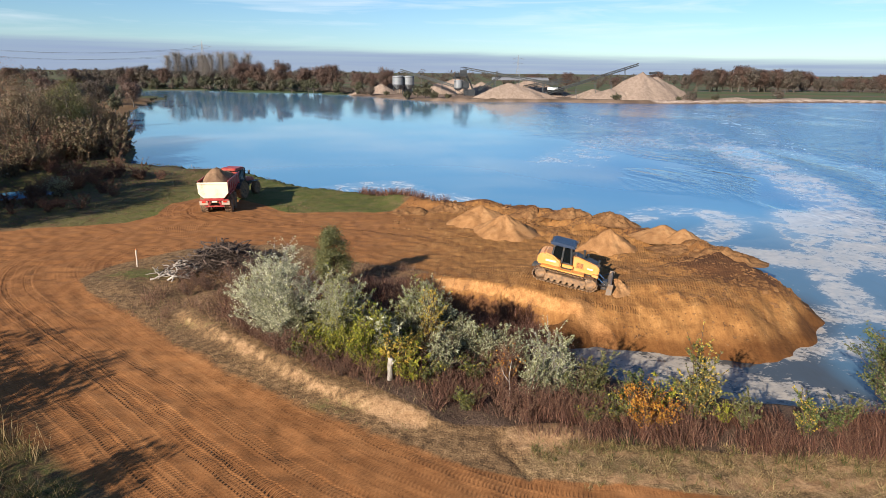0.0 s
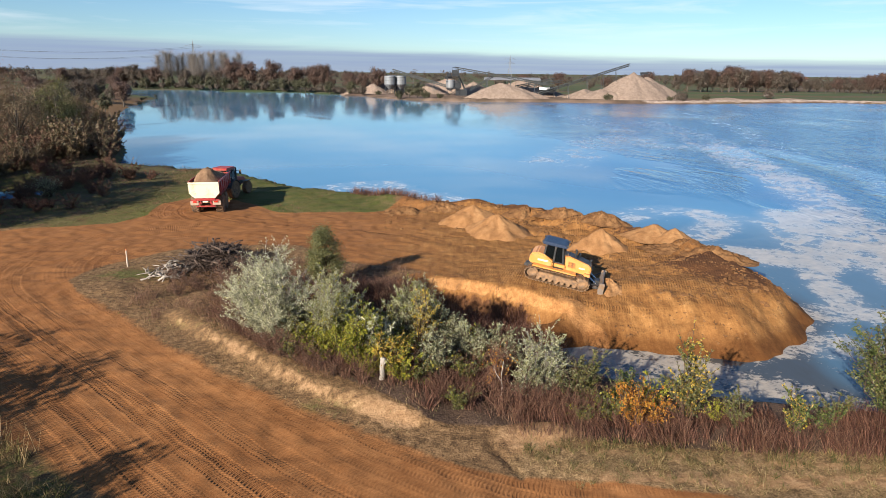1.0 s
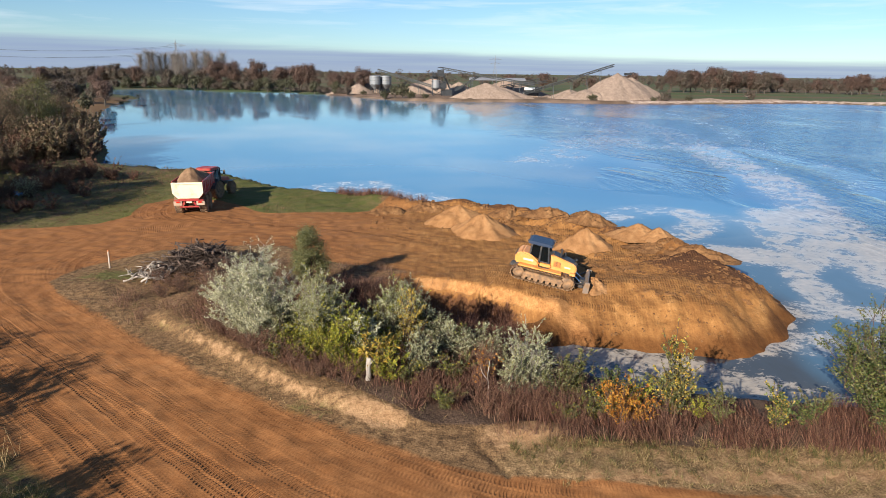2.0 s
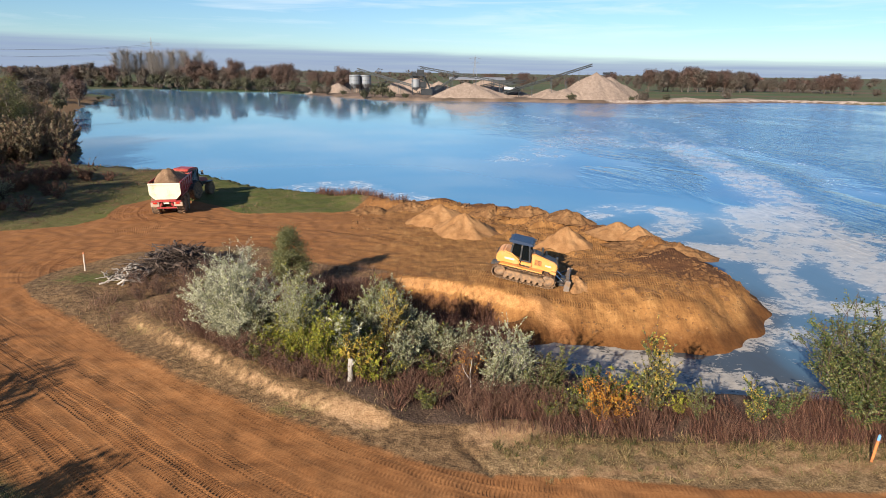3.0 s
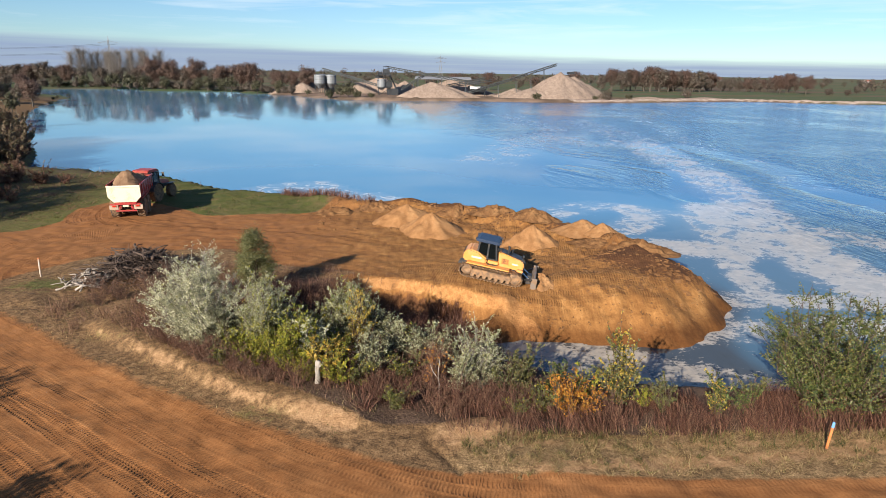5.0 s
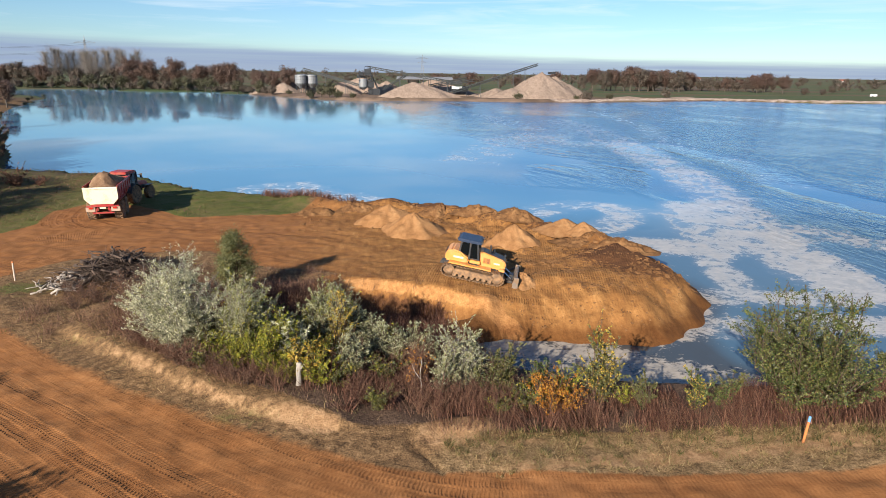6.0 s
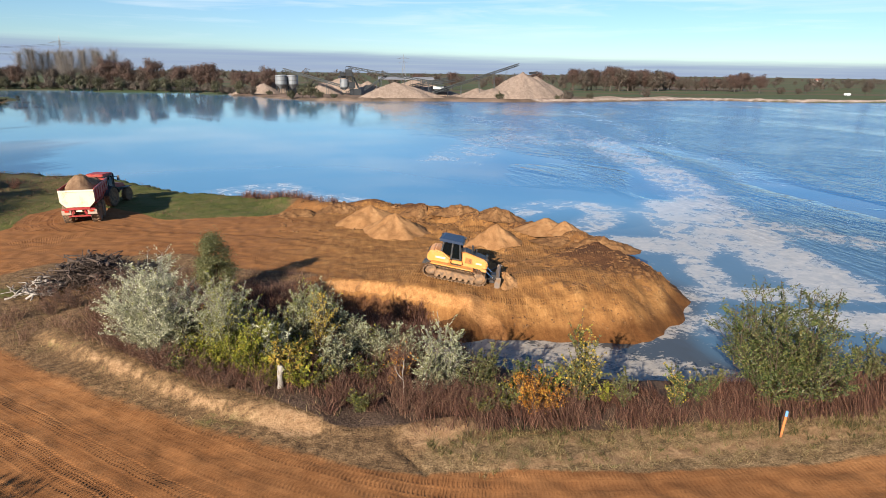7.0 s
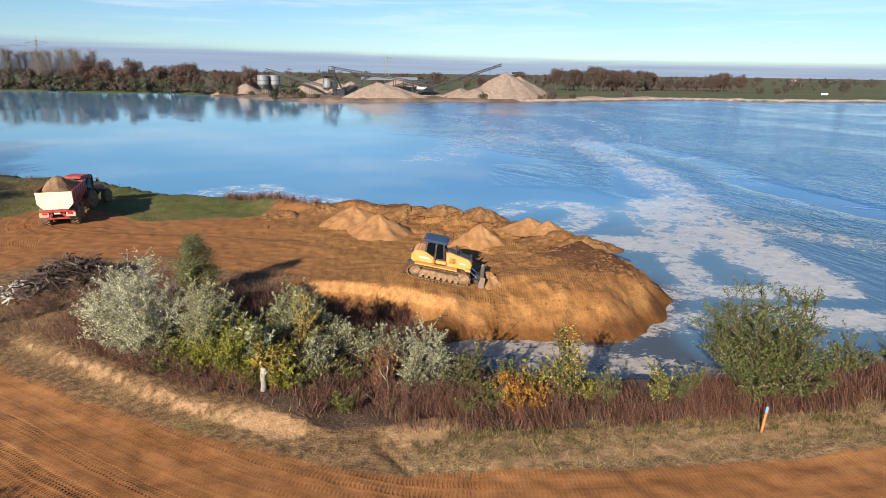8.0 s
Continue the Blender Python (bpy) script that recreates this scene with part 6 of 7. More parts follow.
mid = strewn(rng, 900, 3.0, 45, 15.0, 17.5, lambda x, y, r: r.uniform(0, 1, len(x)) < 0.25 + 0.5 * ease(y + 0.085 * (x - 4), 15.6, 17.4))
at = np.repeat(mid, 26, 0) + np.concatenate([rng.normal(size=(len(mid) * 26, 2)) * 0.075, np.zeros((len(mid) * 26, 1))], 1)
half = rng.uniform(0, 1, len(mid)).repeat(26) < 0.25
stuff("verge_grass", "olive-green grass tufts on the sandy road verge", "grass", blades(rng, at[half], 0.15, 0.02, 0.55), GRASS)
stuff("dry_grass", "bleached grass tufts on the sandy road verge", "grass", blades(rng, at[~half], 0.17, 0.018, 0.6), STRAW)
at = strewn(rng, 5000, -22, 1, 18, 39, lambda x, y, r: off_dirt(x, y) & clumped(x, y, 1.1, 54, 0.05))
stuff("short_grass", "short grass and moss on the strip inside the road bend", "grass", blades(rng, at, 0.14, 0.02, 0.7), GRASS)
at = strewn(rng, 3500, -17, 2, 18, 34, lambda x, y, r: off_dirt(x, y) & clumped(x, y, 0.9, 56, 0.0))
stuff("dry_grass", "dry bleached grass on the strip inside the road bend", "grass", blades(rng, at, 0.20, 0.018, 0.6), STRAW)
at = strewn(rng, 34000, -50, -3, 46, 82, lambda x, y, r: off_dirt(x, y) & (area_field(x, y, LAKE) < -0.4) & clumped(x, y, 2.5, 58, -0.35))
stuff("meadow_grass", "short green meadow grass by the lake", "grass", blades(rng, at, 0.10, 0.05, 0.8), GRASS)
at = strewn(rng, 5000, -50, -3, 46, 84, lambda x, y, r: off_dirt(x, y) & (area_field(x, y, LAKE) < -0.2) & ((area_field(x, y, LAKE) > -1.7) | clumped(x, y, 3.0, 60, 0.55)))
stuff("shore_weeds", "brown dead weeds along the meadow's shore", "weeds", blades(rng, at, 0.3, 0.04, 0.6), BROWNWEED)
at = strewn(rng, 6500, -8.5, 0.6, 54.5, 63, lambda x, y, r: (area_field(x, y, LAKE) < -0.3) & (area_field(x, y, LAKE) > -2.2))
stuff("dry_reeds", "dark brown weed fringe on the shore by the spit", "reeds", blades(rng, at, 0.62, 0.04, 0.4), REDWEED)
at = strewn(rng, 16000, -24, -8.2, 11, 18.4, lambda x, y, r: off_dirt(x, y) & clumped(x, y, 0.9, 62, -0.2))
half = rng.uniform(0, 1, len(at)) + 0.4 * lump(at[:, 0], at[:, 1], 1.2, 76) < 0.45
stuff("dry_grass", "dry brown grass in the road's outer corner", "grass", blades(rng, at[half], 0.34, 0.02, 0.5), STRAW)
stuff("short_grass", "olive grass in the road's outer corner", "grass", blades(rng, at[~half], 0.24, 0.022, 0.6), GRASS)
at = strewn(rng, 2600, -17.5, -12.6, 13.5, 18.2, lambda x, y, r: off_dirt(x, y) & clumped(x, y, 0.9, 64, 0.1))
stuff("dry_reeds", "tall brown reed stalks in the road's outer corner", "reeds", blades(rng, at, 1.0, 0.022, 0.25), STRAW)


at = strewn(rng, 16000, -60, -24, 46, 90, lambda x, y, r: off_dirt(x, y) & (area_field(x, y, LAKE) < -0.4) & clumped(x, y, 3.0, 66, 0.0) & (x < -24 - 8 * r.uniform(0, 1, len(x))))
stuff("dead_weeds", "dark brown dead weeds over the meadow by the thicket", "weeds", blades(rng, at, 0.22, 0.04, 0.8), BROWNWEED)


def clods(rng, at, size):
    """Angular lumps of earth, each a skewed eight-cornered block half sunk in the ground."""
    n = len(at)
    corner = np.array([(-1, -1, -1), (1, -1, -1), (1, 1, -1), (-1, 1, -1), (-1, -1, 1), (1, -1, 1), (1, 1, 1), (-1, 1, 1)], float) * np.array([1, 1, 0.7])
    s = (size * rng.uniform(0.35, 1.0, n) ** 2)[:, None, None]
    co = at[:, None, :] + (corner[None] * np.where(corner[None, :, 2:] > 0, 0.55, 1.0) + rng.normal(size=(n, 8, 3)) * 0.28) * s * 0.5
    face = np.array([(0, 1, 5, 4), (1, 2, 6, 5), (2, 3, 7, 6), (3, 0, 4, 7), (4, 5, 6, 7)])
    return co[:, face].reshape(-1, 4, 3)


on_spit = lambda x, y, r: (area_field(x, y, DIRT) > 0.2) & (area_field(x, y, LAKE) < -1.0)  # noqa: E731
at = strewn(rng, 5200, 8, 22, 31, 48, lambda x, y, r: on_spit(x, y, r) & clumped(x, y, 1.2, 70, 0.25))
stuff("clods", "crumbled clods of dark brown clay on the sand spit", "clods", clods(rng, at, 0.34), CLAY)
at = strewn(rng, 2600, -4, 16, 46, 56, lambda x, y, r: on_spit(x, y, r) & clumped(x, y, 1.2, 72, 0.2))
stuff("clods", "clods of dark clay along the spit's back ridge", "clods", clods(rng, at, 0.4), CLAY)
at = strewn(rng, 5200, 6, 22, 28.2, 40, lambda x, y, r: (area_field(x, y, DIRT) > 0.2) & (area_field(x, y, LAKE) < -0.4) & clumped(x, y, 0.8, 74, -0.1))
stuff("clods", "small lumps of brown clayey sand on the tipped face", "clods", clods(rng, at, 0.17), CLAY)


# ---- brush pile ----
pile = root("brush_pile", pose(-13.6, 36.0, height_at(-13.6, 36.0)), "heap of dark uprooted branches and bleached roots", "brush pile")
prng = random.Random(9)
for k in range(300):
    pale = k >= 205
    cx, cy = (prng.gauss(-2.2, 0.55), prng.gauss(-1.3, 0.45)) if pale else (prng.gauss(0.3, 1.3), prng.gauss(0.1, 0.8))
    top = max(0.2, (1.0 if pale else 2.0) - 0.42 * math.hypot(cx + (2.2 if pale else 0), cy))
    a, ln = prng.uniform(0, 2 * math.pi), prng.uniform(0.4, 1.0) if pale else prng.uniform(0.6, 1.6)
    z0 = prng.uniform(0.05, top)
    tilt = prng.uniform(-0.35, 0.5)
    d = Vector((math.cos(a), math.sin(a), tilt)) * ln
    s = Vector((cx, cy, z0)) - d * 0.5
    s.z = max(s.z, 0.04)
    pts = [s + d * t + Vector((prng.gauss(0, 0.13), prng.gauss(0, 0.13), prng.gauss(0, 0.10))) * (ln * 0.5) for t in (0, 0.25, 0.5, 0.75, 1)]
    r = prng.uniform(0.02, 0.07) if pale else (prng.uniform(0.02, 0.05) if k % 3 else prng.uniform(0.05, 0.11))
    part("root" if pale else "branch", Geo().tube(pts, [r, r * 0.9, r * 0.75, r * 0.55, r * 0.25], 6), BLEACHED if pale else DEADWOOD, pile, "bleached root" if pale and k == 205 else "", smooth=True)

# the fine dead twigs that fill the heap
brng = np.random.default_rng(91)
spot = brng.normal(size=(5200, 3)) * np.array([1.25, 0.75, 0.0]) + np.array([0.35, 0.15, 0.0])
spot[:, 2] = brng.uniform(0, 0.85, 5200) * np.maximum(0.15, 1.9 - 0.5 * np.hypot(spot[:, 0] - 0.35, spot[:, 1] - 0.15))
twig_way = unit(brng.normal(size=(5200, 3)) * np.array([1, 1, 0.6]) + np.array([0, 0, 0.3]))
tagged(part("twig_mass", quad_mesh("twig_mass", leaves(brng, spot, twig_way, 0.55, 0.035), DEADWOOD), None, pile), "tangle of fine dead twigs", kind="stuff")

# ---- marker posts ----
WHITE_POST = simple("weathered_white_paint", (0.48, 0.38, 0.29), 0.7, vary=0.2, scale=8, bump=0.004)
ORANGE_PAINT = simple("worn_orange_paint", (0.52, 0.17, 0.05), 0.6, vary=0.25, scale=8, bump=0.004)
BLUE_PAINT = simple("blue_marker_paint", (0.13, 0.30, 0.55), 0.6, vary=0.2, scale=8)
post = root("marker_post", pose(-19.1, 36.3, height_at(-19.1, 36.3) - 0.05, 0, 2, 0), "slim pale marker post beside the sand road", "post")
part("post", Geo().tube([(0, 0, 0), (0, 0, 1.05), (0, 0, 1.12)], [0.045, 0.045, 0.03], 8), WHITE_POST, post)
part("cap", Geo().tube([(0, 0, 1.12), (0, 0, 1.2)], [0.05, 0.045], 8), ORANGE_PAINT, post)
post = root("marker_post", pose(15.05, 15.8, height_at(15.05, 15.8) - 0.05, 2, 3, 0), "leaning orange marker post with a blue top", "post")
part("post", Geo().tube([(0, 0, 0), (0, 0, 0.86)], [0.043, 0.043], 10), ORANGE_PAINT, post)
part("top", Geo().tube([(0, 0, 0.86), (0, 0, 1.02), (0, 0, 1.06)], [0.046, 0.046, 0.03], 10), BLUE_PAINT, post, "blue painted top")

# ---- trees and bushes on the left shore ----
for k, (x, y, h, w, mat, what) in enumerate([(-66, 94, 13.5, 4.6, RUSSET, "russet"), (-60, 90, 9.5, 3.6, DARKWOOD, "dark"), (-62.5, 104, 10.3, 3.2, OLIVE, "olive"), (-64.0, 111, 7.6, 3.0, DARKWOOD, "dark"),
                                             (-69, 112, 9.0, 3.6, DARKWOOD, "dark"), (-71, 104, 11, 4.0, DARKWOOD, "dark"), (-75, 92, 12, 4.5, RUSSET, "russet"), (-66, 82, 8.0, 3.5, DARKWOOD, "dark")]):
    tree("shore_tree", what + " autumn tree in the thicket on the lake shore", "tree", pose(x, y, height_at(x, y) - 0.1), h, w, 0.6, 10000, (0.2, 0.15), mat, TRUNK, 200 + k, limbs=16, group="shore thicket")
kinds = [shrub("shore_bush", "dark brown-green bush in the thicket on the lake shore", "bush", -55, 92, 5.0, 2.6, 10, 3, 2400, (0.30, 0.16), DARKWOOD, TWIG, 220, low=0.0, group="shore thicket"),
         shrub("shore_bush", "half-bare brown bush in the thicket on the lake shore", "bush", -53.0, 98, 4.4, 2.4, 12, 4, 2000, (0.22, 0.10), BROWNWEED, TWIG, 221, low=0.0, group="shore thicket"),
         shrub("shore_bush", "reddish-brown bush in the thicket on the lake shore", "bush", -49.0, 88.0, 3.6, 2.2, 12, 4, 1700, (0.22, 0.09), REDWEED, TWIG, 222, low=0.0, group="shore thicket")]
trng = random.Random(12)
for k in range(84):
    y = trng.uniform(66, 112)
    x = float(np.interp(y, [66, 84, 90, 104, 116], [-50, -47, -48.5, -54.5, -60])) - abs(trng.gauss(0, 9 if k % 2 else 3)) - 0.3
    size = trng.uniform(0.7, 1.15) * (0.7 if y < 78 else 1.0)
    if height_at(x, y) > -1.2:
        copy_thing(kinds[(0, 1, 0, 2)[k % 4]], pose(x, y, height_at(x, y) - 0.1, 0, 0, trng.uniform(0, 360)) @ Matrix.Scale(size, 4))
for k in range(26):
    t = k / 25
    y = 84 + 36 * t
    x = float(np.interp(y, [82.5, 98, 106, 118, 125], [-43.5, -50.5, -53.5, -61, -65])) - trng.uniform(0.2, 1.8)
    copy_thing(kinds[(0, 1, 2)[k % 3]], pose(x, y, max(height_at(x, y), -1.75) - 0.1, 0, 0, trng.uniform(0, 360)) @ Matrix.Scale(trng.uniform(0.6, 0.95), 4))
for k in range(30):
    y = trng.uniform(116, 165)
    x = float(np.interp(y, [116, 164, 200], [-60.5, -86.5, -100])) - abs(trng.gauss(0, 5)) - 1.0
    copy_thing(kinds[(0, 1, 1, 2)[k % 4]], pose(x, y, max(height_at(x, y), -1.75) - 0.1, 0, 0, trng.uniform(0, 360)) @ Matrix.Scale(trng.uniform(0.6, 1.0), 4))
for k in range(16):
    x, y = trng.uniform(-52, -38), trng.uniform(52, 75)
    if height_at(x, y) > -1.2 and x < -34 - (75 - y) * 0.1 and not (x < -41 and 53 < y < 72):
        copy_thing(kinds[1 + k % 2], pose(x, y, height_at(x, y) - 0.1, 0, 0, trng.uniform(0, 360)) @ Matrix.Scale(trng.uniform(0.4, 0.8), 4))
for k in range(34):
    x, y = trng.uniform(-41, -31), trng.uniform(50, 70)
    if x < -30 - (70 - y) * 0.1 and not (x < -37.5 and y < 58):
        copy_thing(kinds[2 - k % 2], pose(x, y, height_at(x, y) - 0.1, 0, 0, trng.uniform(0, 360)) @ Matrix.Scale(trng.uniform(0.3, 0.62), 4))
for k, (x, y, h, w) in enumerate([(-37.0, 58.0, 2.6, 1.8), (-40.3, 60.5, 2.4, 1.6), (-37.8, 62.5, 2.2, 1.6), (-39, 57, 1.6, 1.4)]):
    shrub("shore_bush", "half-bare brown bush at the meadow's edge", "bush", x, y, h, w, 40, 10, 1700, (0.14, 0.06), GREYGREEN if k == 0 else BROWNWEED, TWIG, 240 + k, group="meadow bushes", stem_r=0.03)
# trees behind the camera that shade the road's outer corner
for k, (x, y, h, w) in enumerate([(-24.2, 8.6, 7.3, 2.4), (-26.4, 7.0, 7.4, 2.2), (-29.0, 10.4, 8.0, 2.8), (-17.6, 5.2, 6.0, 1.7), (-21.0, 4.4, 5.6, 1.6), (-33.5, 12.0, 8.0, 3.0)]):
    tree("roadside_tree", "half-bare oak standing beside the sand road", "tree", pose(x, y, height_at(x, y) - 0.1), h, w, 1.0, 4200 if k < 3 else 2400, (0.26, 0.2), RUSSET, TRUNK, 260 + k, limbs=14, group="roadside trees")
# taller trees further left, whose shade lies on the meadow
shade = tree("roadside_tree", "tall oak with brown leaves beside the meadow", "tree", pose(-52, 41, height_at(-52, 41) - 0.1), 10.5, 3.6, 1.5, 6500, (0.3, 0.24), RUSSET, TRUNK, 280, limbs=16, group="meadow oaks")
for x, y, a, size in [(-46.5, 45.5, 40, 0.9), (-58, 46, 100, 1.05), (-50.5, 51, 200, 0.95), (-63, 38, 10, 1.0), (-57, 55, 150, 1.0), (-66, 52, 300, 1.05), (-40.5, 41, 80, 0.9), (-42, 47, 260, 0.95), (-45.5, 54, 320, 0.9), (-48, 60, 30, 0.9)]:
    copy_thing(shade, pose(x, y, height_at(x, y) - 0.1, 0, 0, a) @ Matrix.Scale(size, 4))

# ---- far shore: trees ----
def far_tree(name, label, seed, height, crown, bole, n, size, mat, m, trunk=0.3, squash=1.0, group="far shore trees"):
    rng = np.random.default_rng(seed)
    ob = root(name, m, label, "tree", group)
    g = Geo().tube([(0, 0, -0.5), (0.1, 0, bole), (-0.1, 0.1, height * 0.75)], [trunk * 1.2, trunk, trunk * 0.25], 6)
    part("trunk", g, TRUNK, ob)
    g = Geo()
    for k in range(9):
        a, z = rng.uniform(0, 6.28), rng.uniform(bole * 0.8, height * 0.6)
        r = crown * rng.uniform(0.6, 0.95)
        g.tube([(0, 0, z), (math.cos(a) * r * 0.5, math.sin(a) * r * 0.5, z + 0.22 * height), (math.cos(a) * r, math.sin(a) * r, z + 0.32 * height)], [trunk * 0.45, trunk * 0.3, 0.05], 4)
    part("branchwork", g, TRUNK, ob)
    part("crown", quad_mesh("crown", far_crown(rng, height, crown, bole, n, size, squash), mat), None, ob)
    return ob


def bare_tree(name, label, seed, height, spread, m, mat, group, twigs=150):
    rng = np.random.default_rng(seed)
    ob = root(name, m, label, "tree", group)
    part("trunk", Geo().tube([(0, 0, -0.5), (0.2, 0, height * 0.4), (0, 0.2, height * 0.92)], [0.42, 0.3, 0.06], 6), mat, ob)
    g = Geo()
    for k in range(twigs):
        z = height * rng.uniform(0.2, 0.88)
        a, ln = rng.uniform(0, 6.28), height * rng.uniform(0.12, 0.30) * (1.15 - 0.65 * z / height)
        w = spread * rng.uniform(0.35, 1.1)
        d = np.array([math.cos(a) * w, math.sin(a) * w, 1.0])
        p0 = np.array([0, 0, z])
        p1 = p0 + d * ln * 0.5
        p2 = p1 + d * ln * 0.5 * np.array([0.8, 0.8, 1.2]) + rng.normal(size=3) * 0.3
        g.tube([p0, p1, p2], [0.07, 0.045, 0.015], 3)
    part("branchwork", g, mat, ob)
    return ob


def at_far(x, y, turn=0.0, size=1.0, dz=-0.2):
    return pose(x, y, height_at(x, y) + dz, 0, 0, turn) @ Matrix.Scale(size, 4)


frng = random.Random(4)
protos = {
    "oak_a": lambda m: far_tree("oak_tree", "large russet-brown oak on the far shore", 301, 18.5, 8.2, 3.5, 4200, 0.72, FAR_HAZED_RUSSET, m, 0.5),
    "oak_b": lambda m: far_tree("oak_tree", "russet-brown oak with an open crown", 302, 16.5, 7.0, 3.0, 3400, 0.68, FAR_HAZED_RUSSET, m, 0.45),
    "dark_a": lambda m: far_tree("broad_tree", "dark green-brown tree on the far shore", 303, 13, 5.8, 0.8, 2100, 0.74, FAR_HAZED_DARK, m, 0.35),
    "dark_b": lambda m: far_tree("broad_tree", "dark narrow tree in the far woods", 304, 14, 3.6, 1.0, 1200, 0.8, FAR_HAZED_DARK, m, 0.35, 1.1),
    "olive": lambda m: far_tree("willow_tree", "pale olive willow on the far shore", 305, 7.5, 3.4, 0.6, 700, 0.75, FAR_HAZED_OLIVE, m, 0.2),
    "shrub": lambda m: far_tree("shore_bush", "dark green bush along the far shore", 306, 5.0, 3.6, 0.2, 650, 0.75, FAR_HAZED_DARK, m, 0.12),
    "weed": lambda m: far_tree("shore_bush", "brownish bush along the far shore", 307, 4.0, 3.0, 0.2, 600, 0.6, FAR_HAZED_OLIVE, m, 0.1),
}
made = {}


def plant_far(kind, x, y, size=1.0):
    m = at_far(x, y, frng.uniform(0, 360), 1.02 * size * frng.uniform(0.9, 1.1))
    if kind in made:
        return copy_thing(made[kind], m)
    made[kind] = protos[kind](m)
    return made[kind]


# named trees along the left half of the far shore
for kind, x, y, s in [("oak_a", -108, 425, 1.12), ("oak_b", -90, 415, 1.08), ("oak_b", -78, 408, 1.05), ("oak_b", -71, 405, 1.03), ("oak_b", -54, 398, 0.82), ("oak_b", -43, 380, 0.82), ("oak_a", -34.5, 375, 0.84),
                      ("oak_a", -138, 435, 0.92), ("oak_a", -126, 432, 0.88), ("dark_a", -116, 430, 0.95), ("dark_a", -99, 425, 0.9), ("dark_a", -150, 440, 1.05), ("dark_a", -163, 445, 1.05), ("dark_a", -175, 448, 1.05), ("dark_b", -188, 452, 1.0),
                      ("oak_b", -230, 470, 1.02), ("dark_a", -221, 470, 1.3), ("dark_b", -214, 468, 1.15), ("oak_b", -204, 465, 0.92), ("dark_a", -240, 472, 1.15), ("dark_a", -250, 476, 1.1), ("dark_b", -260, 480, 1.05), ("dark_a", -270, 480, 1.1),
                      ("oak_b", -167, 332, 0.66), ("olive", -192, 424, 1.0), ("olive", -160, 424, 1.2), ("olive", -146, 415, 1.25), ("olive", -136, 410, 1.1), ("olive", -122, 404, 1.0), ("olive", -95, 396, 1.05), ("olive", -62, 372, 0.9)]:
    plant_far(kind, x, y, s)
# the bushy belt on that shore
for k in range(64):
    t = k / 63
    x = -205 + 165 * t + frng.uniform(-2, 2)
    y = float(np.interp(x, [-205, -173, -131, -77, -38], [418, 428, 404, 386, 345])) + frng.uniform(2.5, 12)
    plant_far(frng.choice(["shrub", "shrub", "weed", "olive", "shrub"]), x, y, frng.uniform(0.75, 1.25))
# woods behind
for k in range(70):
    x = frng.uniform(-420, -60)
    plant_far(frng.choice(["dark_a", "dark_b", "oak_b", "dark_a"]), x, 455 + frng.uniform(10, 130), frng.uniform(0.36, 0.56))
for k in range(60):
    plant_far(frng.choice(["dark_a", "dark_b", "oak_b", "dark_a"]), frng.uniform(-540, -235), frng.uniform(450, 560), frng.uniform(0.6, 0.85))
for k in range(46):
    x = frng.uniform(-190, -80)
    y = frng.uniform(130, 300)
    if height_at(x, y) > -1.3 and x < -0.36 * y - 30:
        plant_far(frng.choice(["dark_a", "olive", "shrub", "dark_b", "oak_b"]), x, y, frng.uniform(0.5, 0.8))
for k in range(30):
    y = 222 + 98 * k / 29
    plant_far(frng.choice(["dark_a", "shrub", "olive", "weed"]), float(np.interp(y, [222, 320], [-121, -167])) - frng.uniform(0, 12), y, frng.uniform(0.55, 0.85))
for k in range(7):
    plant_far("weed", -118 - 3.2 * k + frng.uniform(-2, 2), 250 + 11 * k, 0.4)
# right half: copses behind the works and along the fields
for k in range(26):
    plant_far(frng.choice(["oak_b", "dark_a", "dark_b", "shrub"]), 78 + k * 9.5 + frng.uniform(-8, 8), 455 + frng.uniform(0, 120), frng.uniform(0.5, 0.95))
for k in range(15):
    x = 190 + k * 4.7 + frng.uniform(-1.5, 1.5)
    plant_far("dark_a" if k % 3 else "oak_b", x, 466 + frng.uniform(0, 12), (1.45 if k % 3 else 1.18) * (1.0 if x < 228 else 0.94))
for k in range(24):
    x = 272 + k * 3.6 + frng.uniform(-1.5, 1.5)
    plant_far(frng.choice(["dark_a", "dark_b", "oak_b"]), x, 480 + frng.uniform(0, 30), frng.uniform(0.75, 1.05) * (0.8 if 305 < x < 321 else 1.0))
for kind, x, y, s in [("oak_a", 327, 440, 0.74), ("dark_a", 360, 430, 0.6), ("oak_b", 89, 460, 0.8), ("shrub", 182, 345, 1.15), ("dark_b", 259, 470, 1.4), ("dark_a", 252, 468, 1.15), ("dark_b", 178, 470, 1.08), ("oak_b", 161, 480, 0.9), ("shrub", 118, 303, 1.25), ("weed", 112, 301, 0.8), ("weed", 82, 300, 1.0),
                      ("weed", 131, 305, 0.9), ("olive", -9, 310, 0.98), ("olive", -13, 313, 0.8), ("olive", -18, 312, 0.7), ("weed", -5, 309, 1.2), ("weed", 2, 305, 0.9), ("weed", -31, 343, 0.9), ("dark_a", 385, 400, 0.9), ("shrub", 330, 420, 1.4), ("shrub", 345, 420, 1.0), ("oak_b", 60, 440, 0.8), ("dark_a", 45, 450, 0.9), ("dark_a", 0, 440, 0.9)]:
    plant_far(kind, x, y, s)
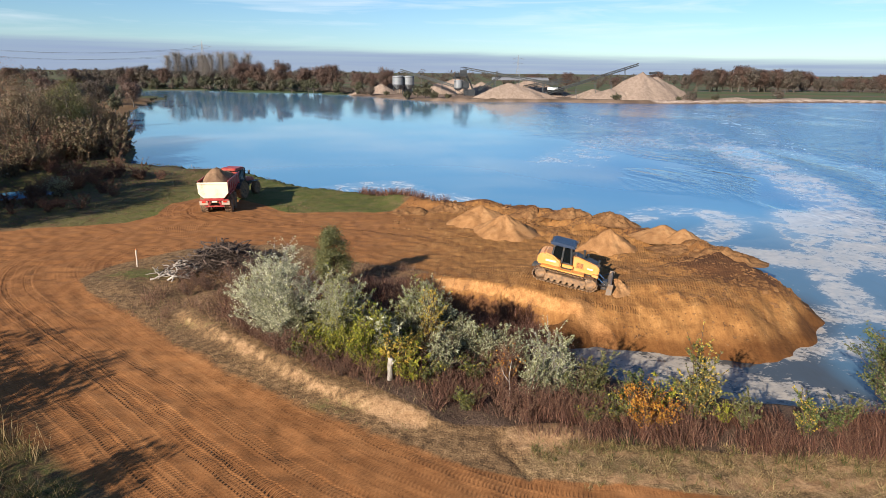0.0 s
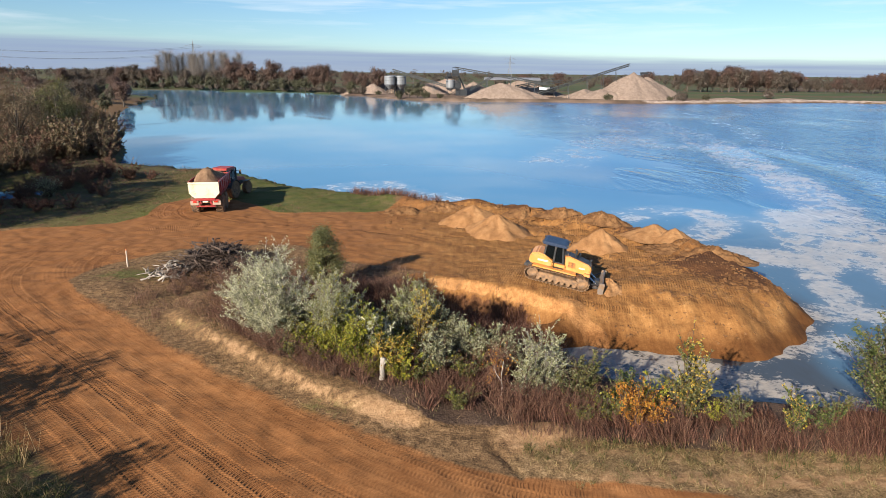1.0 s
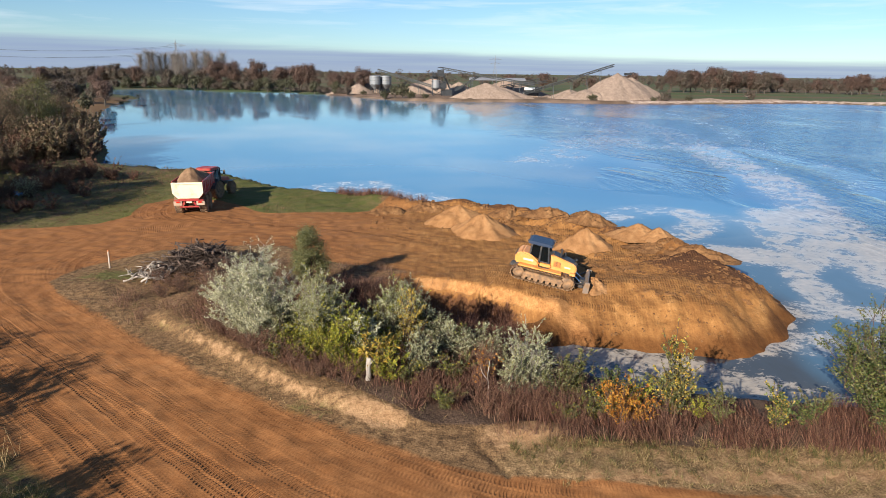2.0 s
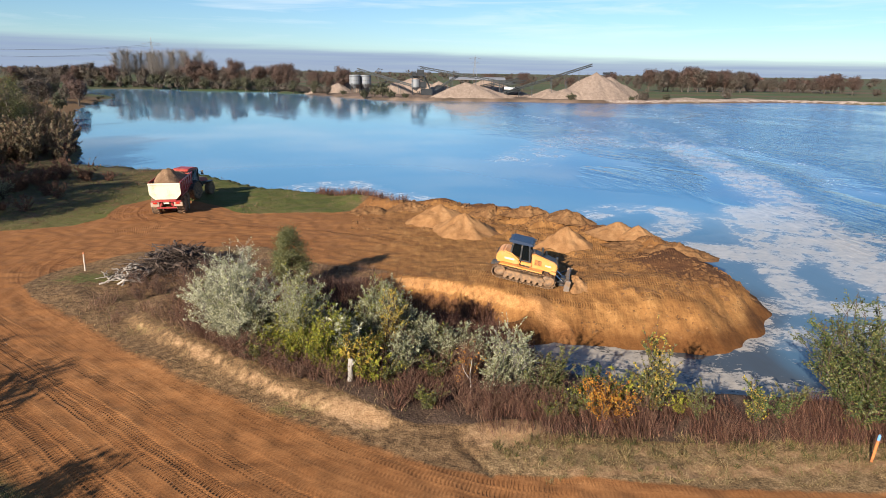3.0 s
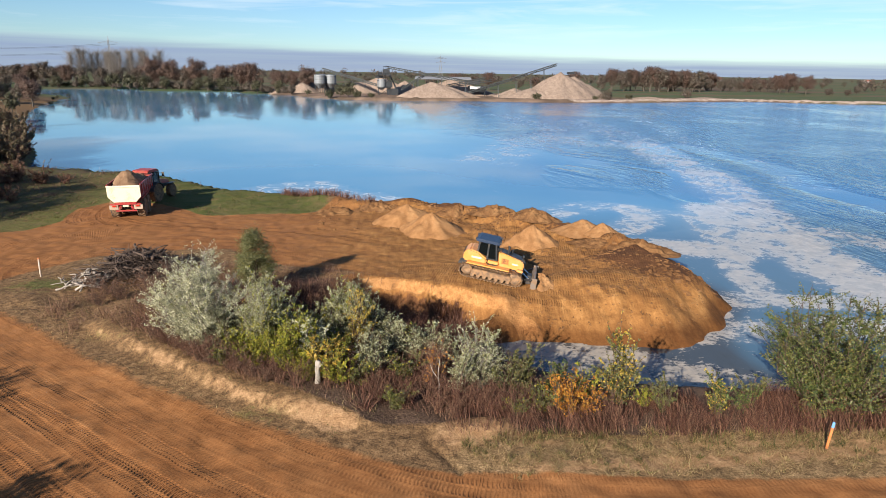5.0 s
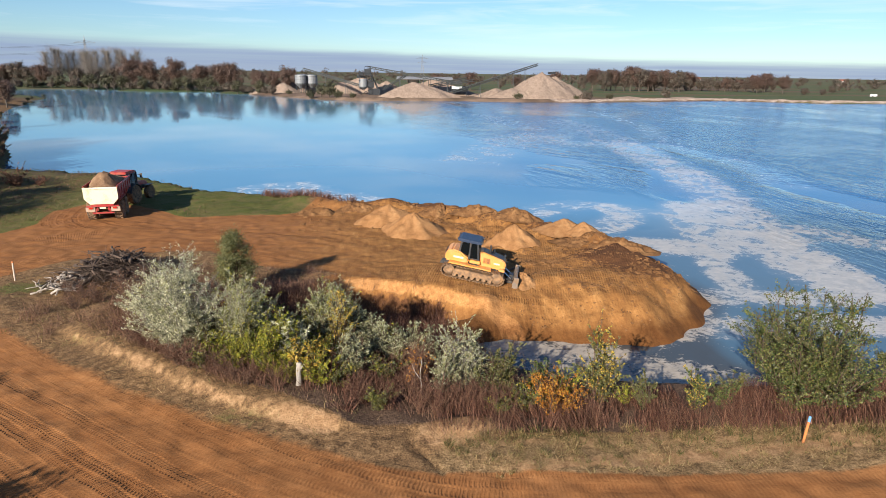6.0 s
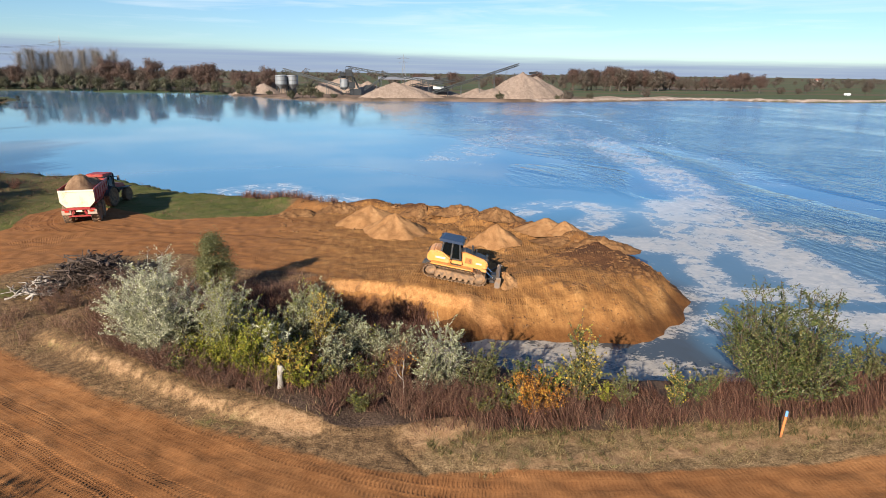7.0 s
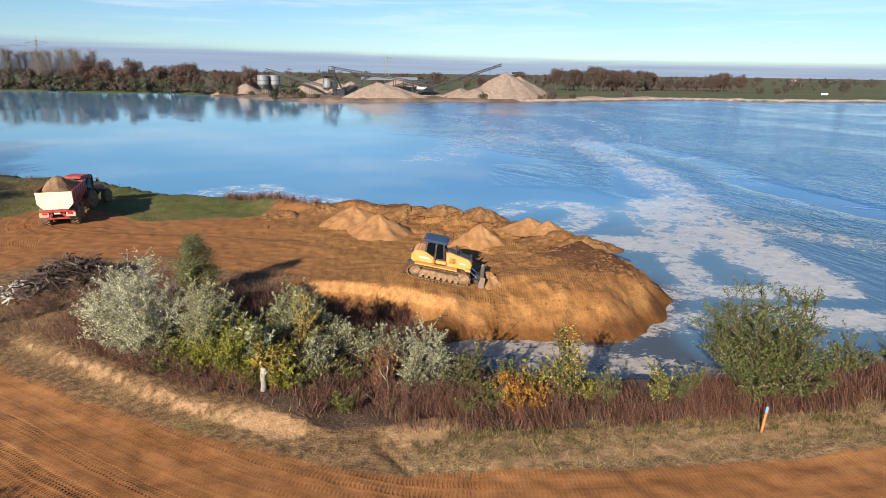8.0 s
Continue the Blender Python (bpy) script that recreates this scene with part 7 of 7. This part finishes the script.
# bare poplars
first = None
for k in range(17):
    m = at_far(-211 + k * 3.6 + frng.uniform(-1.2, 1.2), 500 + frng.uniform(-8, 8), frng.uniform(0, 360), frng.uniform(0.95, 1.12))
    if k < 1:
        first = bare_tree("bare_poplar", "tall leafless poplar in a row", 320 + k, 25.5, 1.5, m, GREYTWIG, "poplar row", 420)
    else:
        copy_thing(first, m)
# low woods on the horizon
wrng = np.random.default_rng(8)
clumps = []
for k in range(620):
    a = math.radians(wrng.uniform(-52, 62))
    d = wrng.uniform(620, 1900)
    h = wrng.uniform(9, 16) * (1.0 if a < 0.1 else 0.8)
    c = far_crown(wrng, h, h * wrng.uniform(0.35, 0.6), 0.5, 120, h * 0.14)
    clumps.append(c + np.array([math.sin(a) * d, math.cos(a) * d, -1.2]))
stuff("far_woods", "distant dark woods along the horizon", "woods", np.concatenate(clumps), FAR_HAZED_DARK)


# ---- gravel works on the far shore ----
STEEL = simple("galvanised_steel", (0.20, 0.21, 0.22), 0.6, 0.3, 0.2, 0.6, dirt=(0.20, 0.17, 0.14), dirt_at=0.58)
DARKSTEEL = simple("dark_machine_steel", (0.03, 0.032, 0.035), 0.6, 0.4, 0.3, 0.8)
BELT = simple("conveyor_frame_paint", (0.06, 0.065, 0.065), 0.6, 0.2, 0.3, 0.8)
ROOFING = simple("sheet_roofing", (0.20, 0.20, 0.21), 0.7, 0.1, 0.25, 0.5)
WHITEWALL = simple("pale_render_wall", (0.66, 0.64, 0.60), 0.8, 0.0, 0.12, 0.6)
REDROOF = simple("red_roof_tiles", (0.26, 0.09, 0.06), 0.8, 0.0, 0.25, 0.8)

G = "tall pale cone of washed gravel on the far shore"
for x, y, rx, ry, h, s, sk in [(101, 328, 26, 20, 13.8, 41, (1.0, 0)), (111, 331, 20, 16, 11.8, 40, (-1, 0)), (84, 322, 14, 10, 5.2, 39, (0, 0)), (-30, 386, 26, 9, 8.6, 38, (0, 0)), (8, 388, 24, 9, 9.6, 37, (0, 0)), (52, 386, 26, 9, 8.8, 36, (0, 0)), (150, 325, 16, 6, 1.6, 35, (0, 0)), (185, 329, 18, 6, 1.3, 34, (0, 0)), (36, 318, 23, 11, 7.8, 42, (-4, 0)), (78, 330, 12, 9, 5.0, 43, (0, 0)), (88, 318, 9, 7, 4.4, 44, (0, 0)), (-36, 368, 10, 8, 6.0, 45, (0, 0)),
                               (-47, 372, 9, 8, 4.5, 46, (0, 0)), (-6, 372, 16, 9, 6.5, 47, (3, 0)), (22, 372, 14, 9, 7.5, 48, (0, 0)), (62, 350, 12, 9, 4.0, 49, (0, 0))]:
    big = h > 10
    ob = heap("gravel_pile", G if big else "low pile of pale sand and gravel at the works", x, y, height_at(x, y) - 0.3, rx, ry, h, GRAVEL, s, "gravel pile", 18, 64, 0.035, sk, "gravel piles", 0.98 if big else 0.85)


def silo(x, y, r, h, label, group):
    ob = root("silo", pose(x, y, height_at(x, y)), label, "silo", group)
    g = Geo()
    prof = [(r * 0.25, 2.6), (r, 5.0), (r, h - 0.8), (r * 0.95, h - 0.3), (r * 0.25, h)]
    n = 20
    verts = [(math.cos(2 * math.pi * k / n) * pr, math.sin(2 * math.pi * k / n) * pr, pz) for pr, pz in prof for k in range(n)]
    faces = [(i * n + k, i * n + (k + 1) % n, (i + 1) * n + (k + 1) % n, (i + 1) * n + k) for i in range(4) for k in range(n)]
    g.add(verts, faces + [tuple(reversed(range(n))), tuple(range(4 * n, 5 * n))])
    part("tank", g, STEEL, ob)
    for k in range(6):
        a = math.pi / 6 + k * math.pi / 3
        part("leg", Geo().tube([(math.cos(a) * r * 0.92, math.sin(a) * r * 0.92, -0.3), (math.cos(a) * r * 0.92, math.sin(a) * r * 0.92, 5.2)], 0.14, 4), DARKSTEEL, ob)
    for z in (5.2, 7.2, h - 1.0):
        part("hoop", Geo().tube([(math.cos(2 * math.pi * k / 20) * (r + 0.03), math.sin(2 * math.pi * k / 20) * (r + 0.03), z) for k in range(21)], 0.07, 4), DARKSTEEL, ob)
    return ob


for x, y in ((-26.5, 368), (-20.5, 371), (-25.5, 375)):
    silo(x, y, 3.2, 10.2, "round grey steel silo on legs", "silos")


def conveyor(a, b, label, posts):
    a, b = Vector(a), Vector(b)
    ob = root("conveyor", Matrix.Translation(a), label, "conveyor", "conveyors")
    d = b - a
    side = Vector((-d.y, d.x, 0)).normalized() * 0.6
    n = max(6, int(d.length / 3.0))
    for s in (-1, 1):
        for dz in (0, 1.0):
            part("chord", Geo().tube([side * s + Vector((0, 0, dz)), d + side * s + Vector((0, 0, dz))], 0.17, 4), BELT, ob)
        g = Geo()
        for k in range(n):
            g.tube([d * (k / n) + side * s, d * ((k + 1) / n) + side * s + Vector((0, 0, 1.0))], 0.09, 3)
            g.tube([d * (k / n) + side * s, d * (k / n) + side * s + Vector((0, 0, 1.0))], 0.09, 3)
        part("lattice", g, BELT, ob)
    u = d.normalized()
    w = side.normalized()
    m = Matrix((( u.x, w.x, u.cross(w).x, 0), (u.y, w.y, u.cross(w).y, 0), (u.z, w.z, u.cross(w).z, 0), (0, 0, 0, 1)))
    part("belt", Geo().box((0, -0.5, 0.75), (d.length, 0.5, 0.9), m), DARKSTEEL, ob)
    for t in posts:
        p = d * t
        foot = height_at(a.x + p.x, a.y + p.y) - a.z - 0.3
        for s in (-1, 1):
            part("trestle_leg", Geo().tube([p + side * s, Vector((p.x + side.x * s * 2.2, p.y + side.y * s * 2.2, foot))], 0.12, 4), BELT, ob)
    return ob


conveyor((50.5, 322, 0.4), (100, 330, 15.6), "long inclined stacker conveyor feeding the gravel cone", (0.35, 0.55, 0.72, 0.86))
conveyor((60, 335, 5.2), (10.5, 350, 13.2), "long conveyor climbing to the screening tower", (0.15, 0.4, 0.65))
conveyor((7, 352, 3.2), (-25, 370, 11.8), "conveyor climbing to the silos", (0.25, 0.6))
conveyor((-18, 366, 0.6), (-8, 368, 5.0), "short loading conveyor beside the silos", (0.5,))
conveyor((19, 350, 1.6), (32, 350, 9.4), "steep conveyor beside the screening tower", (0.5,))
conveyor((44, 350, 3.6), (64, 342, 8.0), "short stacker conveyor at the works", (0.5,))
conveyor((50, 352, 4.0), (70, 352, 6.8), "short transfer conveyor at the works", (0.5,))

tower = root("screening_tower", pose(9.5, 350, height_at(9.5, 350)), "dark steel screening tower with a grey hopper", "tower", kind="")
for x in (-3.2, 3.2):
    for y in (-2.6, 2.6):
        part("leg", Geo().tube([(x, y, -0.3), (x, y, 10.5)], 0.2, 4), DARKSTEEL, tower)
for z in (3.6, 7.4, 10.3):
    part("deck", Geo().box((-3.8, -3.0, z), (3.8, 3.0, z + 0.3)), DARKSTEEL, tower)
part("hopper", Geo().tube([(-1.4, -1.2, 2.8), (-1.4, -1.2, 4.4), (-1.4, -1.2, 8.4)], [0.8, 2.4, 2.4], 18), STEEL, tower, "grey steel hopper")
part("screen_house", Geo().box((-0.6, -2.2, 10.6), (3.0, 2.2, 13.6)), DARKSTEEL, tower)
part("side_house", Geo().box((-3.4, -2.2, 10.6), (-1.2, 2.2, 12.2)), DARKSTEEL, tower)
part("machine_house", Geo().box((1.4, -2.4, 0.0), (7.6, 2.4, 3.4)), DARKSTEEL, tower)
part("screen_box", Geo().box((1.0, -2.6, 4.0), (4.4, 2.4, 7.2)), DARKSTEEL, tower, bevel=0.1)
part("chute", Geo().tube([(2.8, -1.0, 10.4), (5.0, -1.0, 7.0), (6.4, -1.0, 3.4)], 0.5, 6), DARKSTEEL, tower)
part("feed_arm", Geo().box((-4.6, -0.8, 9.0), (-0.4, 0.8, 10.2)), DARKSTEEL, tower)
for z0, z1 in ((0.0, 3.6), (3.6, 7.4), (7.4, 10.4)):
    part("brace", Geo().tube([(-3.2, -2.6, z0), (3.2, -2.6, z1)], 0.12, 4), DARKSTEEL, tower)
    part("brace", Geo().tube([(3.2, -2.6, z0), (-3.2, -2.6, z1)], 0.12, 4), DARKSTEEL, tower)
part("crown_frame", Geo().tube([(-0.4, -2.0, 13.6), (-0.4, -2.0, 15.0), (2.8, -2.0, 15.0), (2.8, -2.0, 13.6)], 0.12, 4), DARKSTEEL, tower)
for k, (x, z0, z1) in enumerate([(-3.4, 10.6, 11.7), (0.2, 10.6, 11.7), (3.4, 10.6, 11.7)]):
    part("railing_post", Geo().tube([(x, -2.9, z0), (x, -2.9, z1)], 0.06, 4), DARKSTEEL, tower)
part("railing", Geo().tube([(-3.6, -2.9, 11.6), (3.6, -2.9, 11.6)], 0.06, 4), DARKSTEEL, tower)

shed = root("shed", pose(44, 368, height_at(44, 368)), "long open works shed with a grey roof", "shed")
part("roof", Geo().add([(-16, -5, 8.4), (16, -5, 8.4), (16, 0, 9.6), (-16, 0, 9.6), (16, 5, 8.4), (-16, 5, 8.4), (-16, -5, 8.1), (16, -5, 8.1), (16, 5, 8.1), (-16, 5, 8.1)],
                       [(0, 1, 2, 3), (3, 2, 4, 5), (6, 9, 8, 7), (0, 6, 7, 1), (4, 8, 9, 5), (1, 7, 8, 4, 2), (0, 3, 5, 9, 6)]), ROOFING, shed)
for k in range(6):
    for y in (-4.7, 4.7):
        part("post", Geo().tube([(-15 + 6 * k, y, -0.3), (-15 + 6 * k, y, 8.2)], 0.18, 4), DARKSTEEL, shed)
bin_ = root("feed_hopper", pose(60, 342, height_at(60, 342)), "dark steel feed hopper with white sides", "hopper")
part("body", Geo().add([(-4, -2, 2.2), (4, -2, 2.2), (4, 2, 2.2), (-4, 2, 2.2), (-5, -3, 5), (5, -3, 5), (5, 3, 5), (-5, 3, 5)], [(0, 3, 2, 1), (0, 1, 5, 4), (1, 2, 6, 5), (2, 3, 7, 6), (3, 0, 4, 7), (4, 5, 6, 7)]), DARKSTEEL, bin_)
part("side_panel", Geo().box((-4.6, -3.1, 3.6), (1.0, -2.9, 5.0)), WHITEWALL, bin_, "white side panel")
for x in (-3.6, 3.6):
    for y in (-1.7, 1.7):
        part("leg", Geo().tube([(x, y, -0.3), (x, y, 2.4)], 0.2, 4), DARKSTEEL, bin_)
top = root("stacker_loader", pose(108, 329, 11.2), "small dark machine on the gravel cone's crest", "machine")
part("body", Geo().box((-2.2, -1, 0.1), (1.4, 1, 1.2)), DARKSTEEL, top, bevel=0.1)
part("arm", Geo().tube([(1.2, 0, 1.0), (2.6, 0, 1.5), (3.2, 0, 0.3)], 0.18, 5), DARKSTEEL, top)


# ---- pylons, power lines, farms ----
def pylon(x, y, h, label):
    ob = root("pylon", pose(x, y, -1.0), label, "pylon", "pylons")
    for sx, sy in ((-1, -1), (1, -1), (1, 1), (-1, 1)):
        part("leg", Geo().tube([(sx * h * 0.09, sy * h * 0.09, 0), (sx * h * 0.025, sy * h * 0.025, h * 0.62), (0, 0, h)], [0.22, 0.18, 0.12], 4), STEEL, ob)
    g = Geo()
    for k in range(9):
        z0, z1 = h * 0.1 * k, h * 0.1 * (k + 1)
        w = lambda z: h * (0.09 - 0.105 * z / h) if z < 0.62 * h else h * 0.02  # noqa: E731
        for s in (-1, 1):
            g.tube([(-s * w(z0), -w(z0), z0), (s * w(z1), -w(z1), z1)], 0.09, 3)
            g.tube([(-w(z0), -s * w(z0), z0), (-w(z1), s * w(z1), z1)], 0.09, 3)
    part("lattice", g, STEEL, ob)
    for z, r in ((0.68, 0.19), (0.84, 0.24)):
        for s in (-1, 1):
            part("arm", Geo().tube([(0, 0, h * (z + 0.05)), (s * h * r, 0, h * z)], [0.16, 0.1], 4).tube([(0, 0, h * z), (s * h * r, 0, h * z)], 0.12, 4), STEEL, ob)
    return ob


pylon(-262, 700, 43, "tall lattice power pylon behind the poplar row")
pylon(104, 900, 36, "distant lattice power pylon behind the gravel works")
pylon(-520, 640, 43, "tall lattice power pylon over the woods")
for k, (z, dx) in enumerate([(35, -8), (35, 8), (28.5, -10), (28.5, 10)]):
    pts = []
    for i in range(17):
        t = i / 16
        pts.append((-262 + dx - 258 * t, 700 - 60 * t, z - 1 - 7 * 4 * t * (1 - t)))
    tagged(new("power_line", Geo().tube(pts, 0.09, 3).mesh("power_line", DARKSTEEL)), "sagging power line between two pylons", "cable", "power lines")


def farm(x, y, w, d, h, turn, wall, roof, label):
    ob = root("farmhouse", pose(x, y, height_at(x, y) - 0.1, 0, 0, turn), label, "house", "farms")
    part("wall", Geo().box((-w / 2, -d / 2, 0), (w / 2, d / 2, h)).add([(-w / 2, -d / 2, h), (-w / 2, d / 2, h), (-w / 2, 0, h + d * 0.4), (w / 2, -d / 2, h), (w / 2, d / 2, h), (w / 2, 0, h + d * 0.4)], [(0, 2, 1), (3, 4, 5)]), wall, ob)
    e = d / 2 + 0.5
    part("roof", Geo().add([(-w / 2 - 0.4, -e, h - 0.4), (w / 2 + 0.4, -e, h - 0.4), (w / 2 + 0.4, 0, h + d * 0.4 + 0.25), (-w / 2 - 0.4, 0, h + d * 0.4 + 0.25), (w / 2 + 0.4, e, h - 0.4), (-w / 2 - 0.4, e, h - 0.4)], [(0, 1, 2, 3), (3, 2, 4, 5)]), roof, ob)
    for k in range(3):
        part("window", Geo().box((-w * 0.35 + k * w * 0.3, -d / 2 - 0.05, 1.0), (-w * 0.35 + k * w * 0.3 + 1.2, -d / 2 + 0.02, 2.3)), DARKSTEEL, ob)


for k, (x, y, w, d, h, t, wall, roof) in enumerate([(864, 1488, 16, 9, 3.2, 10, WHITEWALL, REDROOF), (1250, 1464, 18, 9, 3.5, 5, WHITEWALL, REDROOF)]):
    farm(x, y, w, d, h, t, wall, roof, "distant pale farmhouse between trees")
van = root("van", pose(355, 385, height_at(355, 385), 0, 0, 8), "white van parked on the field track", "van")
part("body", Geo().box((-2.4, -0.9, 0.4), (2.4, 0.9, 1.9)), WHITEWALL, van, bevel=0.15)
for x in (-1.9, 1.9):
    for y in (-0.95, 0.95):
        part("wheel", Geo().tube([(x, y - 0.12, 0.4), (x, y + 0.12, 0.4)], 0.4, 12), DARKSTEEL, van)
